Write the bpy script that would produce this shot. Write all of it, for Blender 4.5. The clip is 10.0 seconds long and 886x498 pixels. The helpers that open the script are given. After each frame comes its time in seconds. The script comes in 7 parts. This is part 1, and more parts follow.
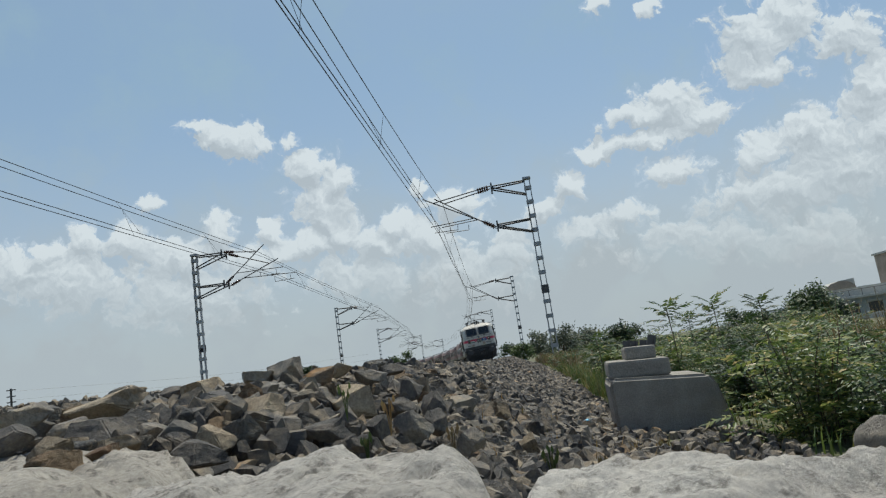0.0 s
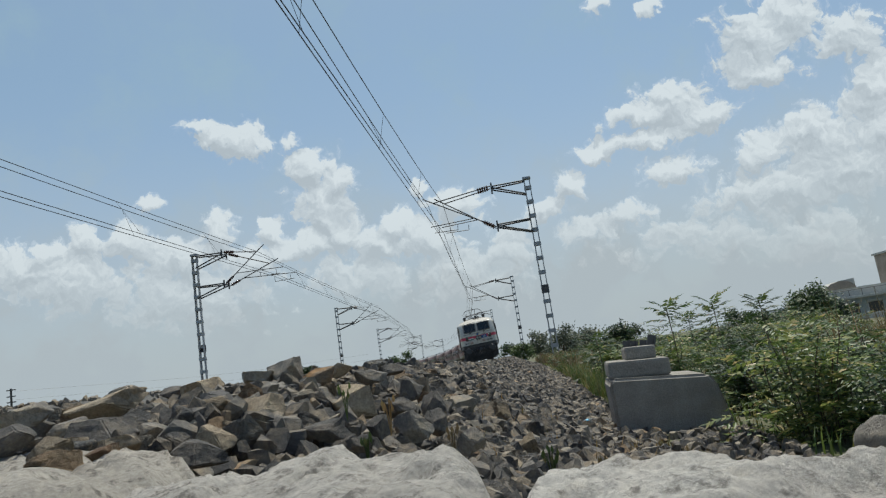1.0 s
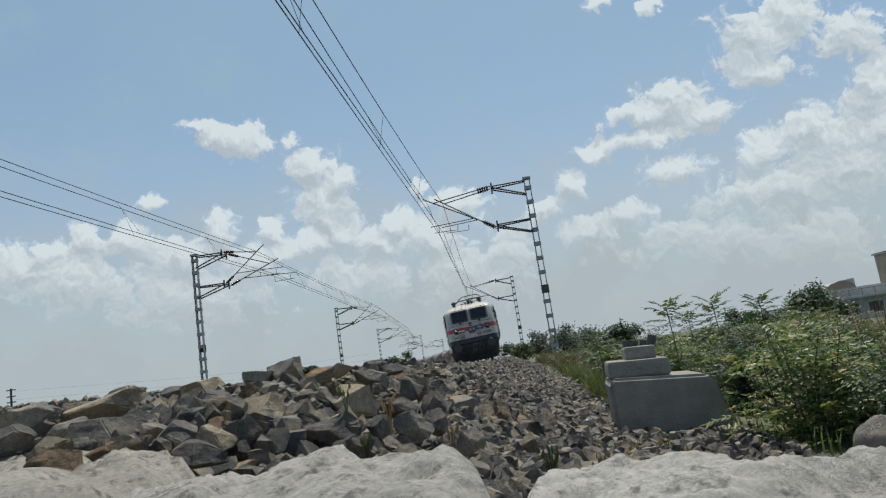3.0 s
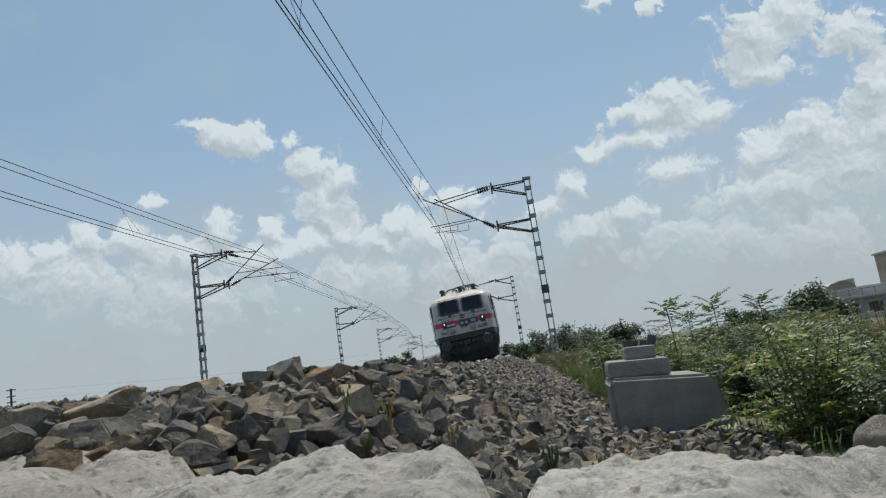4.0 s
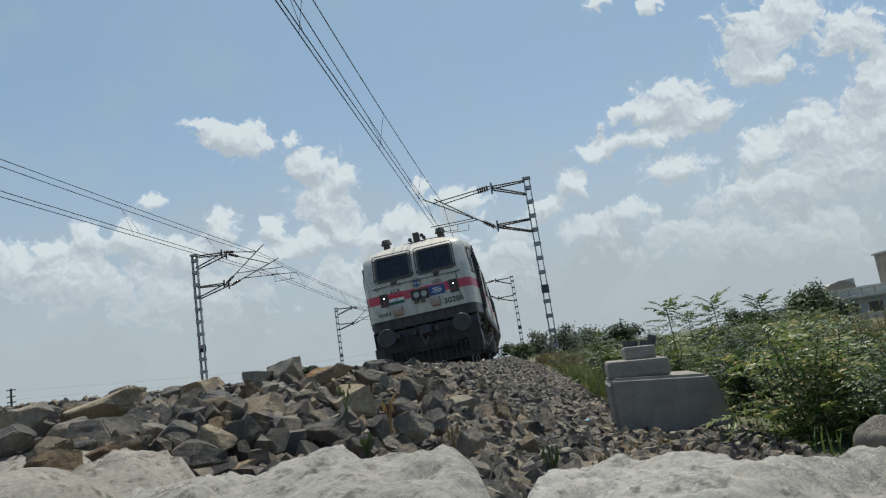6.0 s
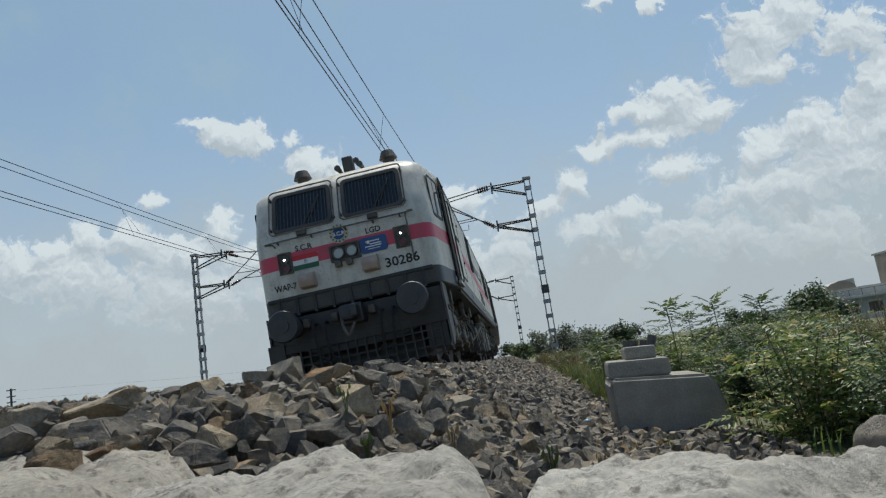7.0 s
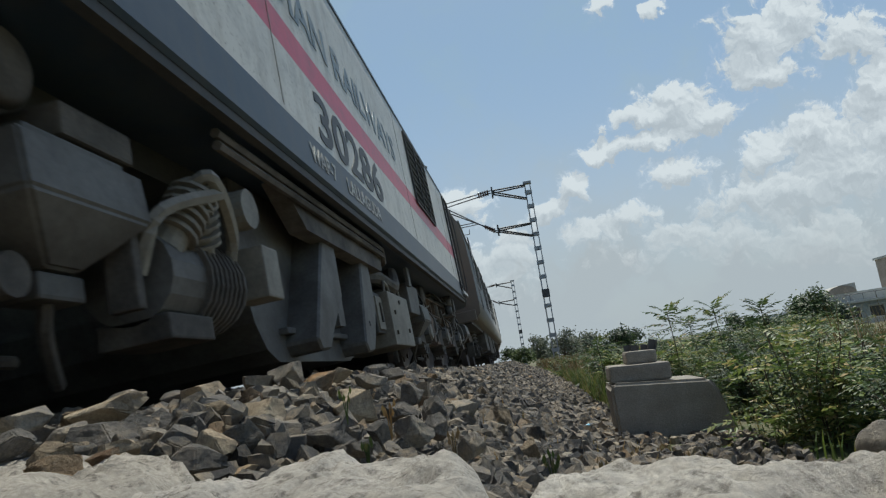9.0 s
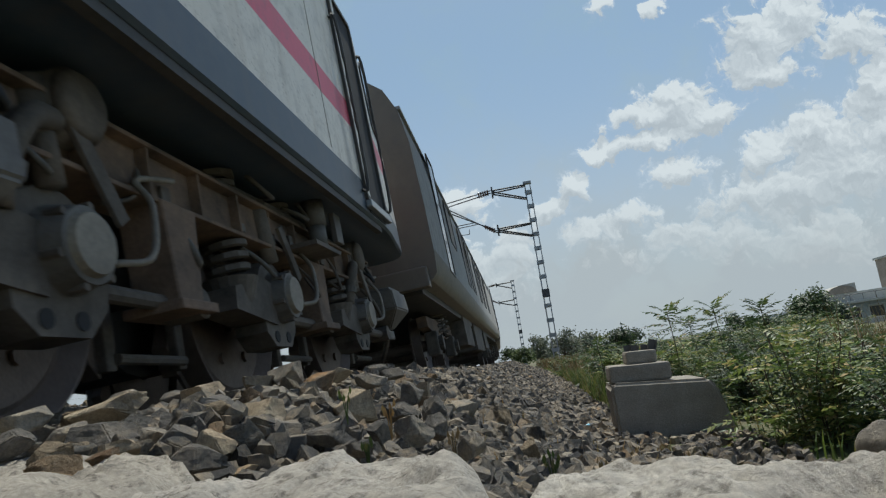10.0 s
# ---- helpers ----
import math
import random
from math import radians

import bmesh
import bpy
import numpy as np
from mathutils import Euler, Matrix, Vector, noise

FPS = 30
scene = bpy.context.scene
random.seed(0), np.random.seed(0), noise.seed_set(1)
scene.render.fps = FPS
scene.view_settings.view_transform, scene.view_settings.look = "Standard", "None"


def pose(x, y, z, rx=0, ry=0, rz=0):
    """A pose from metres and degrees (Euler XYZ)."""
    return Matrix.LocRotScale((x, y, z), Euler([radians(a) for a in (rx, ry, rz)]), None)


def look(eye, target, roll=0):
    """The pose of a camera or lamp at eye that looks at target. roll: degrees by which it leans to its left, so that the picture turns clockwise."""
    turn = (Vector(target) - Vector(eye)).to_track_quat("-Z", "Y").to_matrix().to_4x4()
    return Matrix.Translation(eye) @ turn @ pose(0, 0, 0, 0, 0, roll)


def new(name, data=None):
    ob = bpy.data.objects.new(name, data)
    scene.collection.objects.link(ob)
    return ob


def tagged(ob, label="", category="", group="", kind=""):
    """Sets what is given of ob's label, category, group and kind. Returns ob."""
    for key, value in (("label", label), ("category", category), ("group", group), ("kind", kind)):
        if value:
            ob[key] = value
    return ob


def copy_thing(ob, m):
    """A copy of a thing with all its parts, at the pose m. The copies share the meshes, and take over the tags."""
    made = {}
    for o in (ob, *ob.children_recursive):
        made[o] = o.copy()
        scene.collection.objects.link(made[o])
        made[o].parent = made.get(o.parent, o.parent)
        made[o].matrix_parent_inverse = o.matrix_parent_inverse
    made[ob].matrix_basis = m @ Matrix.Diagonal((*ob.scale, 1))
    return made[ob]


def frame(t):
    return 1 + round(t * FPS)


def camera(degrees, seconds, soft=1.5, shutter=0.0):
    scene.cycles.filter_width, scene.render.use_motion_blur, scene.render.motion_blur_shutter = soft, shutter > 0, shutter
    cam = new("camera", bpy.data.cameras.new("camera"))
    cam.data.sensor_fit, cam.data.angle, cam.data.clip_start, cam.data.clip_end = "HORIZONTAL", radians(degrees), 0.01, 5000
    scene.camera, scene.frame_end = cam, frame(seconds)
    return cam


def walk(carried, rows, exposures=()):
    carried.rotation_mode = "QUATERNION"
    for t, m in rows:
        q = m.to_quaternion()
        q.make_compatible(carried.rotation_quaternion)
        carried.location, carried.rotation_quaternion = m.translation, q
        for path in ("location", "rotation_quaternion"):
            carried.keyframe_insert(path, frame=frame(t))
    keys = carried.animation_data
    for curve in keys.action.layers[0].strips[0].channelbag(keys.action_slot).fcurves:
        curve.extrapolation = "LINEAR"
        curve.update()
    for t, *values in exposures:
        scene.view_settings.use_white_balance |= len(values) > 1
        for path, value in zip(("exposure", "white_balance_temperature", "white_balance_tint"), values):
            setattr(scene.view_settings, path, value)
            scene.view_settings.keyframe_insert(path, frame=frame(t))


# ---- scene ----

# The track runs along +y and bends to the left; u is the offset to the right of its centre line, z = 0 the rail top.
CURVE = 1 / 766.4
CANT = 3.87


def track(s, u=0.0, z=0.0):
    """A point at s metres along the line, u metres to its right."""
    a = CURVE * s
    return Vector((-CURVE * s * s / 2 + u * math.cos(a), s + u * math.sin(a), z))


EYE = (2.529, 0.0, 0.0825)


def view(pitch, yaw=6.644, roll=-8.386):
    """The camera's pose for a tilt and a turn to the left, in degrees."""
    p, y = radians(pitch), radians(yaw)
    way = Vector((-math.sin(y) * math.cos(p), math.cos(y) * math.cos(p), math.sin(p)))
    return look(EYE, Vector(EYE) + way, roll)


cam = camera(66.01, 10.0, soft=1.25, shutter=0.1)
walk(cam, [(0, view(9.716)), (7.0, view(9.716)), (7.2, view(9.78)), (7.4, view(10.07)), (7.6, view(10.09)), (10.0, view(10.09))], exposures=[(0, 0.0, 6250, 3.0), (10.0, 0.0, 6250, 3.0)])

# ---- world, sun and exposure ----
SUN_AZ, SUN_EL = 4.0, 70.0          # degrees: right of +y, and above the horizon
world = bpy.data.worlds.new("sky")
world.use_nodes = True
scene.world = world
wt = world.node_tree
sky = wt.nodes.new("ShaderNodeTexSky")
sky.sky_type, sky.sun_disc = "NISHITA", False
sky.sun_elevation, sky.sun_rotation = radians(SUN_EL), radians(SUN_AZ)
sky.air_density, sky.dust_density, sky.ozone_density = 1.0, 1.0, 1.0
wt.links.new(sky.outputs[0], wt.nodes["Background"].inputs[0])
wt.nodes["Background"].inputs[1].default_value = 0.115
sun_data = bpy.data.lights.new("sun", "SUN")
sun_data.energy, sun_data.angle, sun_data.color = 4.0, radians(0.6), (1.0, 0.93, 0.83)
sun = new("sun", sun_data)
sun_way = Vector((math.sin(radians(SUN_AZ)) * math.cos(radians(SUN_EL)), math.cos(radians(SUN_AZ)) * math.cos(radians(SUN_EL)), math.sin(radians(SUN_EL))))
sun.matrix_world = look(sun_way * 60, (0, 0, 0))


# ---- materials ----
class Mat:
    """A small builder of node materials."""

    def __init__(self, name, rough=0.7, metal=0.0):
        self.m = bpy.data.materials.new(name)
        self.m.use_nodes = True
        self.t = self.m.node_tree
        self.b = self.t.nodes["Principled BSDF"]
        self.b.inputs["Roughness"].default_value = rough
        self.b.inputs["Metallic"].default_value = metal
        self.co = self.t.nodes.new("ShaderNodeTexCoord")

    def node(self, kind, **inputs):
        n = self.t.nodes.new(kind)
        for key, value in inputs.items():
            key = key.replace("_", " ")
            if isinstance(value, bpy.types.NodeSocket):
                self.t.links.new(value, n.inputs[key])
            else:
                n.inputs[key].default_value = value
        return n

    def noise(self, scale, detail=6.0, rough=0.6, stretch=None):
        v = self.co.outputs["Object"]
        if stretch:
            v = self.node("ShaderNodeMapping", Vector=v, Scale=stretch).outputs[0]
        return self.node("ShaderNodeTexNoise", Vector=v, Scale=scale, Detail=detail, Roughness=rough).outputs[0]

    def ramp(self, fac, stops):
        n = self.t.nodes.new("ShaderNodeValToRGB")
        self.t.links.new(fac, n.inputs[0])
        e = n.color_ramp.elements
        while len(e) < len(stops):
            e.new(0.5)
        for el, (pos, col) in zip(e, stops):
            el.position, el.color = pos, (*col, 1) if len(col) == 3 else col
        return n.outputs[0]

    def mix(self, fac, a, b, kind="MIX"):
        n = self.t.nodes.new("ShaderNodeMix")
        n.data_type, n.blend_type = "RGBA", kind
        for i, v in ((0, fac), (6, a), (7, b)):
            if isinstance(v, bpy.types.NodeSocket):
                self.t.links.new(v, n.inputs[i])
            else:
                n.inputs[i].default_value = v if i == 0 else (*v, 1)
        return n.outputs[2]

    def rand(self, island=False):
        if island:
            return self.t.nodes.new("ShaderNodeNewGeometry").outputs["Random Per Island"]
        return self.t.nodes.new("ShaderNodeObjectInfo").outputs["Random"]

    def colour(self, c):
        if isinstance(c, bpy.types.NodeSocket):
            self.t.links.new(c, self.b.inputs["Base Color"])
        else:
            self.b.inputs["Base Color"].default_value = (*c, 1)
        return self

    def bump(self, h, strength=0.4, distance=0.01):
        n = self.node("ShaderNodeBump", Height=h, Strength=strength, Distance=distance)
        self.t.links.new(n.outputs[0], self.b.inputs["Normal"])
        return self


def worn(name, base, dirt, rough=0.6, metal=0.0, scale=2.0, amount=(0.45, 0.75), stretch=None, bump=0.1):
    """Paint or metal with large stains and fine grain."""
    m = Mat(name, rough, metal)
    big = m.ramp(m.noise(scale, 8, 0.65, stretch), [(amount[0], (0, 0, 0)), (amount[1], (1, 1, 1))])
    fine = m.ramp(m.noise(scale * 14, 4, 0.7), [(0.35, (0.82, 0.82, 0.82)), (0.65, (1.08, 1.08, 1.08))])
    m.colour(m.mix(1.0, m.mix(big, base, dirt), fine, "MULTIPLY"))
    m.bump(m.noise(scale * 20, 4), bump, 0.004)
    return m.m


def plain(name, col, rough=0.5, metal=0.0, glow=0.0):
    m = Mat(name, rough, metal)
    m.colour(col)
    if glow:
        m.b.inputs["Emission Color"].default_value = (*col, 1)
        m.b.inputs["Emission Strength"].default_value = glow
    return m.m


def stone_material(name, island):
    m = Mat(name, 0.85)
    k = 1.0 if island else 0.045
    r = m.rand(island)
    if island:
        tones = [(0.0, (0.046, 0.043, 0.041)), (0.42, (0.08, 0.074, 0.068)), (0.66, (0.132, 0.119, 0.104)), (0.84, (0.20, 0.178, 0.148)), (0.94, (0.29, 0.25, 0.19)), (1.0, (0.25, 0.165, 0.09))]
    else:
        tones = [(0.0, (0.075, 0.073, 0.07)), (0.25, (0.125, 0.12, 0.112)), (0.42, (0.20, 0.185, 0.16)), (0.56, (0.29, 0.252, 0.20)), (0.74, (0.34, 0.265, 0.17)), (0.9, (0.31, 0.205, 0.11)), (1.0, (0.22, 0.115, 0.05))]
    base = m.ramp(r, tones)
    stain = m.ramp(m.noise(18 * k, 6, 0.65), [(0.46, (0, 0, 0)), (0.62, (1, 1, 1))])
    c = m.mix(m.mix(1.0, stain, (0.6, 0.5, 0.5), "MULTIPLY"), base, (0.37, 0.285, 0.18))
    grain = m.ramp(m.noise(110 * k, 7, 0.75), [(0.3, (0.62, 0.62, 0.63)), (0.7, (1.3, 1.3, 1.28))])
    m.colour(m.mix(1.0, c, grain, "MULTIPLY"))
    m.bump(m.noise(60 * k, 9, 0.72), 0.8, 0.012 if island else 0.25)
    return m.m


M_STONE = stone_material("ballast stone", False)
M_STONES = stone_material("ballast stones", True)


def rock_material(name, tones, stain):
    """One kind of broken rock with rusty or dusty faces."""
    m = Mat(name, 0.85)
    c = m.ramp(m.noise(9, 7, 0.6), [(0.35 + 0.3 * i / (len(tones) - 1), t) for i, t in enumerate(tones)])
    patch = m.ramp(m.noise(22, 7, 0.7), [(0.5, (0, 0, 0)), (0.66, (0.6, 0.6, 0.6))])
    c = m.mix(patch, c, stain)
    grain = m.ramp(m.noise(150, 7, 0.75), [(0.3, (0.62, 0.62, 0.63)), (0.7, (1.3, 1.3, 1.28))])
    m.colour(m.mix(1.0, c, grain, "MULTIPLY"))
    m.bump(m.noise(70, 9, 0.72), 0.8, 0.012)
    return m.m


TONES = {
    "t": rock_material("tan broken rock", ((0.24, 0.185, 0.125), (0.38, 0.30, 0.20), (0.47, 0.385, 0.27)), (0.19, 0.15, 0.11)),
    "g": rock_material("grey broken rock", ((0.15, 0.137, 0.118), (0.245, 0.215, 0.175), (0.34, 0.295, 0.23)), (0.31, 0.24, 0.155)),
    "d": rock_material("dark basalt", ((0.066, 0.06, 0.054), (0.102, 0.092, 0.08), (0.17, 0.15, 0.125)), (0.23, 0.185, 0.135)),
    "b": rock_material("rusty brown rock", ((0.20, 0.115, 0.055), (0.33, 0.19, 0.08), (0.24, 0.19, 0.135)), (0.14, 0.12, 0.10)),
}


def ground_material():
    m = Mat("dry earth", 0.95)
    c = m.ramp(m.noise(0.5, 8, 0.6), [(0.35, (0.17, 0.13, 0.085)), (0.5, (0.12, 0.12, 0.06)), (0.65, (0.07, 0.09, 0.035))])
    g = m.ramp(m.noise(30, 6, 0.7), [(0.3, (0.6, 0.6, 0.6)), (0.7, (1.3, 1.3, 1.3))])
    m.colour(m.mix(1.0, c, g, "MULTIPLY"))
    m.bump(m.noise(25, 8, 0.7), 0.6, 0.03)
    return m.m


def concrete_material(name, lo, hi, scale=6.0, pits=True):
    m = Mat(name, 0.9)
    c = m.ramp(m.noise(scale, 9, 0.65), [(0.3, lo), (0.7, hi)])
    g = m.ramp(m.noise(scale * 18, 5, 0.75), [(0.3, (0.72, 0.72, 0.72)), (0.65, (1.12, 1.12, 1.1))])
    m.colour(m.mix(1.0, c, g, "MULTIPLY"))
    m.bump(m.noise(scale * 9, 9, 0.72), 0.6 if pits else 0.3, 0.012)
    return m.m


M_GROUND = ground_material()
M_BED = concrete_material("crushed stone fines", (0.065, 0.062, 0.058), (0.15, 0.14, 0.125), 25)


def slab_material(name, lo, hi):
    m = Mat(name, 0.92)
    c = m.ramp(m.noise(7, 9, 0.65), [(0.3, lo), (0.7, hi)])
    # The shade inside small pits is painted here as dark patches of colour.
    pits = m.ramp(m.noise(60, 7, 0.72), [(0.36, (0.42, 0.41, 0.40)), (0.47, (1, 1, 1))])
    specks = m.ramp(m.noise(190, 4, 0.7), [(0.3, (0.7, 0.7, 0.7)), (0.65, (1.12, 1.12, 1.1))])
    m.colour(m.mix(1.0, m.mix(1.0, c, pits, "MULTIPLY"), specks, "MULTIPLY"))
    m.bump(m.noise(70, 10, 0.75), 0.8, 0.011)
    return m.m


M_SLAB = slab_material("weathered pitted concrete", (0.47, 0.435, 0.385), (0.66, 0.62, 0.555))
M_SLABDARK = slab_material("darker pitted concrete", (0.38, 0.35, 0.305), (0.55, 0.51, 0.455))
M_RUBBLE = slab_material("stony rubble concrete", (0.31, 0.28, 0.237), (0.50, 0.455, 0.39))
M_BLOCK = concrete_material("grey concrete", (0.235, 0.21, 0.178), (0.37, 0.335, 0.285), 7, True)
M_STEEL = worn("galvanised steel", (0.36, 0.37, 0.38), (0.22, 0.21, 0.20), 0.55, 0.3, 3)
M_DARKSTEEL = worn("dark steel", (0.10, 0.10, 0.10), (0.06, 0.05, 0.045), 0.6, 0.3, 3)
M_WIRE = plain("copper wire", (0.05, 0.045, 0.04), 0.5, 0.6)
M_INSUL = plain("brown glazed insulator", (0.07, 0.035, 0.025), 0.25)
M_RAIL = worn("rusty rail", (0.16, 0.09, 0.055), (0.10, 0.06, 0.04), 0.7, 0.3, 6)


# ---- mesh helpers ----
def part(name, bm, material, parent=None, label="", smooth=False):
    """Links a bmesh as one mesh object, under a thing or a part if given."""
    me = bpy.data.meshes.new(name)
    bm.to_mesh(me)
    bm.free()
    if smooth:
        me.shade_smooth()
    for m in material if isinstance(material, (list, tuple)) else (material,):
        me.materials.append(m)
    ob = new(name, me)
    if parent:
        ob.parent = parent
    if label:
        ob["label"] = label
    return ob


def empty(name, m=None):
    ob = new(name)
    ob.empty_display_size = 0.2
    if m is not None:
        ob.matrix_basis = m
    return ob


def box(bm, lo, hi, bevel=0.0, m=None, mat=0):
    c = [(a + b) / 2 for a, b in zip(lo, hi)]
    d = [abs(b - a) for a, b in zip(lo, hi)]
    t = Matrix.Translation(c) @ Matrix.Diagonal((*d, 1))
    r = bmesh.ops.create_cube(bm, size=1, matrix=(m @ t) if m is not None else t)
    faces = {f for v in r["verts"] for f in v.link_faces}
    for f in faces:
        f.material_index = mat
    if bevel:
        edges = list({e for v in r["verts"] for e in v.link_edges})
        bmesh.ops.bevel(bm, geom=edges, offset=bevel, segments=2, affect="EDGES", profile=0.6)
    return bm


def tube(bm, a, b, r, seg=8, r2=None, caps=True, mat=0):
    a, b = Vector(a), Vector(b)
    d = b - a
    t = Matrix.Translation((a + b) / 2) @ d.to_track_quat("Z", "Y").to_matrix().to_4x4()
    res = bmesh.ops.create_cone(bm, cap_ends=caps, segments=seg, radius1=r, radius2=r if r2 is None else r2, depth=d.length, matrix=t)
    for f in {f for v in res["verts"] for f in v.link_faces}:
        f.material_index = mat
    return bm


def pipe(bm, pts, r, seg=6, mat=0):
    """A tube along a polyline, with shared rings at the bends."""
    pts = [Vector(p) for p in pts]
    rings = []
    for i, p in enumerate(pts):
        d = (pts[min(i + 1, len(pts) - 1)] - pts[max(i - 1, 0)]).normalized()
        q = d.to_track_quat("Z", "Y")
        rings.append([bm.verts.new(p + q @ Vector((r * math.cos(a), r * math.sin(a), 0))) for a in [2 * math.pi * j / seg for j in range(seg)]])
    for a, b in zip(rings, rings[1:]):
        for j in range(seg):
            f = bm.faces.new((a[j], a[(j + 1) % seg], b[(j + 1) % seg], b[j]))
            f.material_index = mat
    for ring in (rings[0][::-1], rings[-1]):
        bm.faces.new(ring).material_index = mat
    return bm


def bow(pts, n=5):
    """Points of a smooth curve through pts."""
    pts = [Vector(p) for p in pts]
    ext = [2 * pts[0] - pts[1], *pts, 2 * pts[-1] - pts[-2]]
    out = []
    for i in range(1, len(ext) - 2):
        a, b, c, d = ext[i - 1:i + 3]
        for j in range(n):
            t = j / n
            out.append(0.5 * (2 * b + (c - a) * t + (2 * a - 5 * b + 4 * c - d) * t * t + (3 * b - a - 3 * c + d) * t ** 3))
    return [*out, pts[-1]]


def prism(bm, outline, a, b, axis="y", mat=0):
    """Extrudes an outline of (x, z) along y, or (y, z) along x, or (x, y) along z."""
    def at(p, w):
        return {"y": (p[0], w, p[1]), "x": (w, p[0], p[1]), "z": (p[0], p[1], w)}[axis]
    lo = [bm.verts.new(at(p, a)) for p in outline]
    hi = [bm.verts.new(at(p, b)) for p in outline]
    n = len(outline)
    faces = [bm.faces.new((lo[i], lo[(i + 1) % n], hi[(i + 1) % n], hi[i])) for i in range(n)]
    faces += [bm.faces.new(lo[::-1]), bm.faces.new(hi)]
    for f in faces:
        f.material_index = mat
    bmesh.ops.recalc_face_normals(bm, faces=faces)
    return bm


# ---- ground ----
def height(u, s):
    """The ground's height at u metres from the track's centre, s along it."""
    crest = 0.03 + 0.05 * math.exp(-((s - 2.6) / 2.6) ** 2) - 0.16 * max(0.0, min(1.0, (1.2 - s + max(0, 1.9 - u) * 0.6) / 0.7))
    def line(*pts):
        for (a, za), (b, zb) in zip(pts, pts[1:]):
            if u <= b:
                return za + (zb - za) * max(0.0, (u - a) / (b - a))
        return pts[-1][1]
    return line((-60, -1.2), (-17, -1.0), (-14.6, -0.6), (-12.3, -0.25), (-8.6, -0.25), (-6.0, -0.3), (-3.4, 0.20), (-1.9, 0.26), (-1.4, -0.1), (0.92, -0.2), (1.15, crest - 0.05), (1.7, crest - 0.01), (1.95, crest), (2.75, -0.38), (4.5, -0.55), (9, -0.9), (60, -1.4))


def ground_sheet():
    bm = bmesh.new()
    us = [-2500, -900, -300, -120, -60, -30, -17, -14.6, -12.3, -8.6, -6, -4.5, -3.4, -2.6, -1.9, -1.4, 0, 0.92, 1.15, 1.3, 1.5, 1.7, 1.95, 2.2, 2.45, 2.75, 3.2, 3.8, 4.5, 6, 9, 15, 25, 40, 60, 120, 300, 900, 2500]
    ss = [-2500, -600, -150, -50, -20, -8, -4, -2, *[i * 0.5 for i in range(-2, 20)], 10, 12, 14, 17, 20, 25, 30, 36, 42, 50, 60, 70, 80, 95, 110, 130, 150, 180, 220, 260, 300, 400, 600, 1000, 2500]
    grid = []
    for s in ss:
        row = []
        for u in us:
            z = height(u, s) + 0.05 * noise.noise((u * 0.7, s * 0.7, 0)) * (abs(u) > 2.8)
            p = track(s, u, z) if -60 < s < 310 and abs(u) < 100 else Vector((u - CURVE * min(max(s, -60), 310) ** 2 / 2, s, z))
            row.append(bm.verts.new(p))
        grid.append(row)
    for a, b in zip(grid, grid[1:]):
        for j in range(len(us) - 1):
            f = bm.faces.new((a[j], a[j + 1], b[j + 1], b[j]))
            f.material_index = int(-2.7 < us[j] < 2.7 or -14.7 < us[j] < -6.1)
    ob = part("ground", bm, [M_GROUND, M_BED], smooth=True)
    return tagged(ob, "dry earth and grass beside the railway embankment", "ground", kind="structure")


ground_sheet()


# ---- ballast ----
def stone_mesh(rng, r, fine=False, size=(1.0, 1.0, 1.0), rough=1.0):
    """One angular broken stone: a block split by random planes."""
    bm = bmesh.new()
    bmesh.ops.create_cube(bm, size=2.1 * r)
    for _ in range(11):
        way = Vector((rng.gauss(0, 1), rng.gauss(0, 1), rng.gauss(0, 1))).normalized()
        cut = bmesh.ops.bisect_plane(bm, geom=bm.verts[:] + bm.edges[:] + bm.faces[:], plane_co=way * r * rng.uniform(0.66, 0.98), plane_no=way, clear_outer=True)
        rim = [g for g in cut["geom_cut"] if isinstance(g, bmesh.types.BMEdge)]
        if len(rim) > 2:
            bmesh.ops.contextual_create(bm, geom=rim)
    bmesh.ops.remove_doubles(bm, verts=bm.verts[:], dist=0.06 * r)
    if fine:
        bmesh.ops.bevel(bm, geom=bm.edges[:], offset=0.085, segments=2, affect="EDGES", clamp_overlap=True)
        bmesh.ops.triangulate(bm, faces=bm.faces[:])
        for _ in range(2):
            bmesh.ops.subdivide_edges(bm, edges=[e for e in bm.edges if e.calc_length() > 0.25], cuts=1, use_grid_fill=True)
            bmesh.ops.triangulate(bm, faces=bm.faces[:])
        off = Vector((rng.random() * 9, 0, 0))
        for v in bm.verts:
            v.co *= 1 + rough * (0.09 * noise.noise(v.co * 1.9 + off) + 0.05 * noise.noise(v.co * 6 + off))
    for v in bm.verts:
        v.co = Vector((v.co.x * size[0], v.co.y * size[1], v.co.z * size[2]))
    bmesh.ops.recalc_face_normals(bm, faces=bm.faces[:])
    return bm


def spin(rng):
    return Euler((rng.uniform(0, 6.3), rng.uniform(0, 6.3), rng.uniform(0, 6.3))).to_matrix().to_4x4()


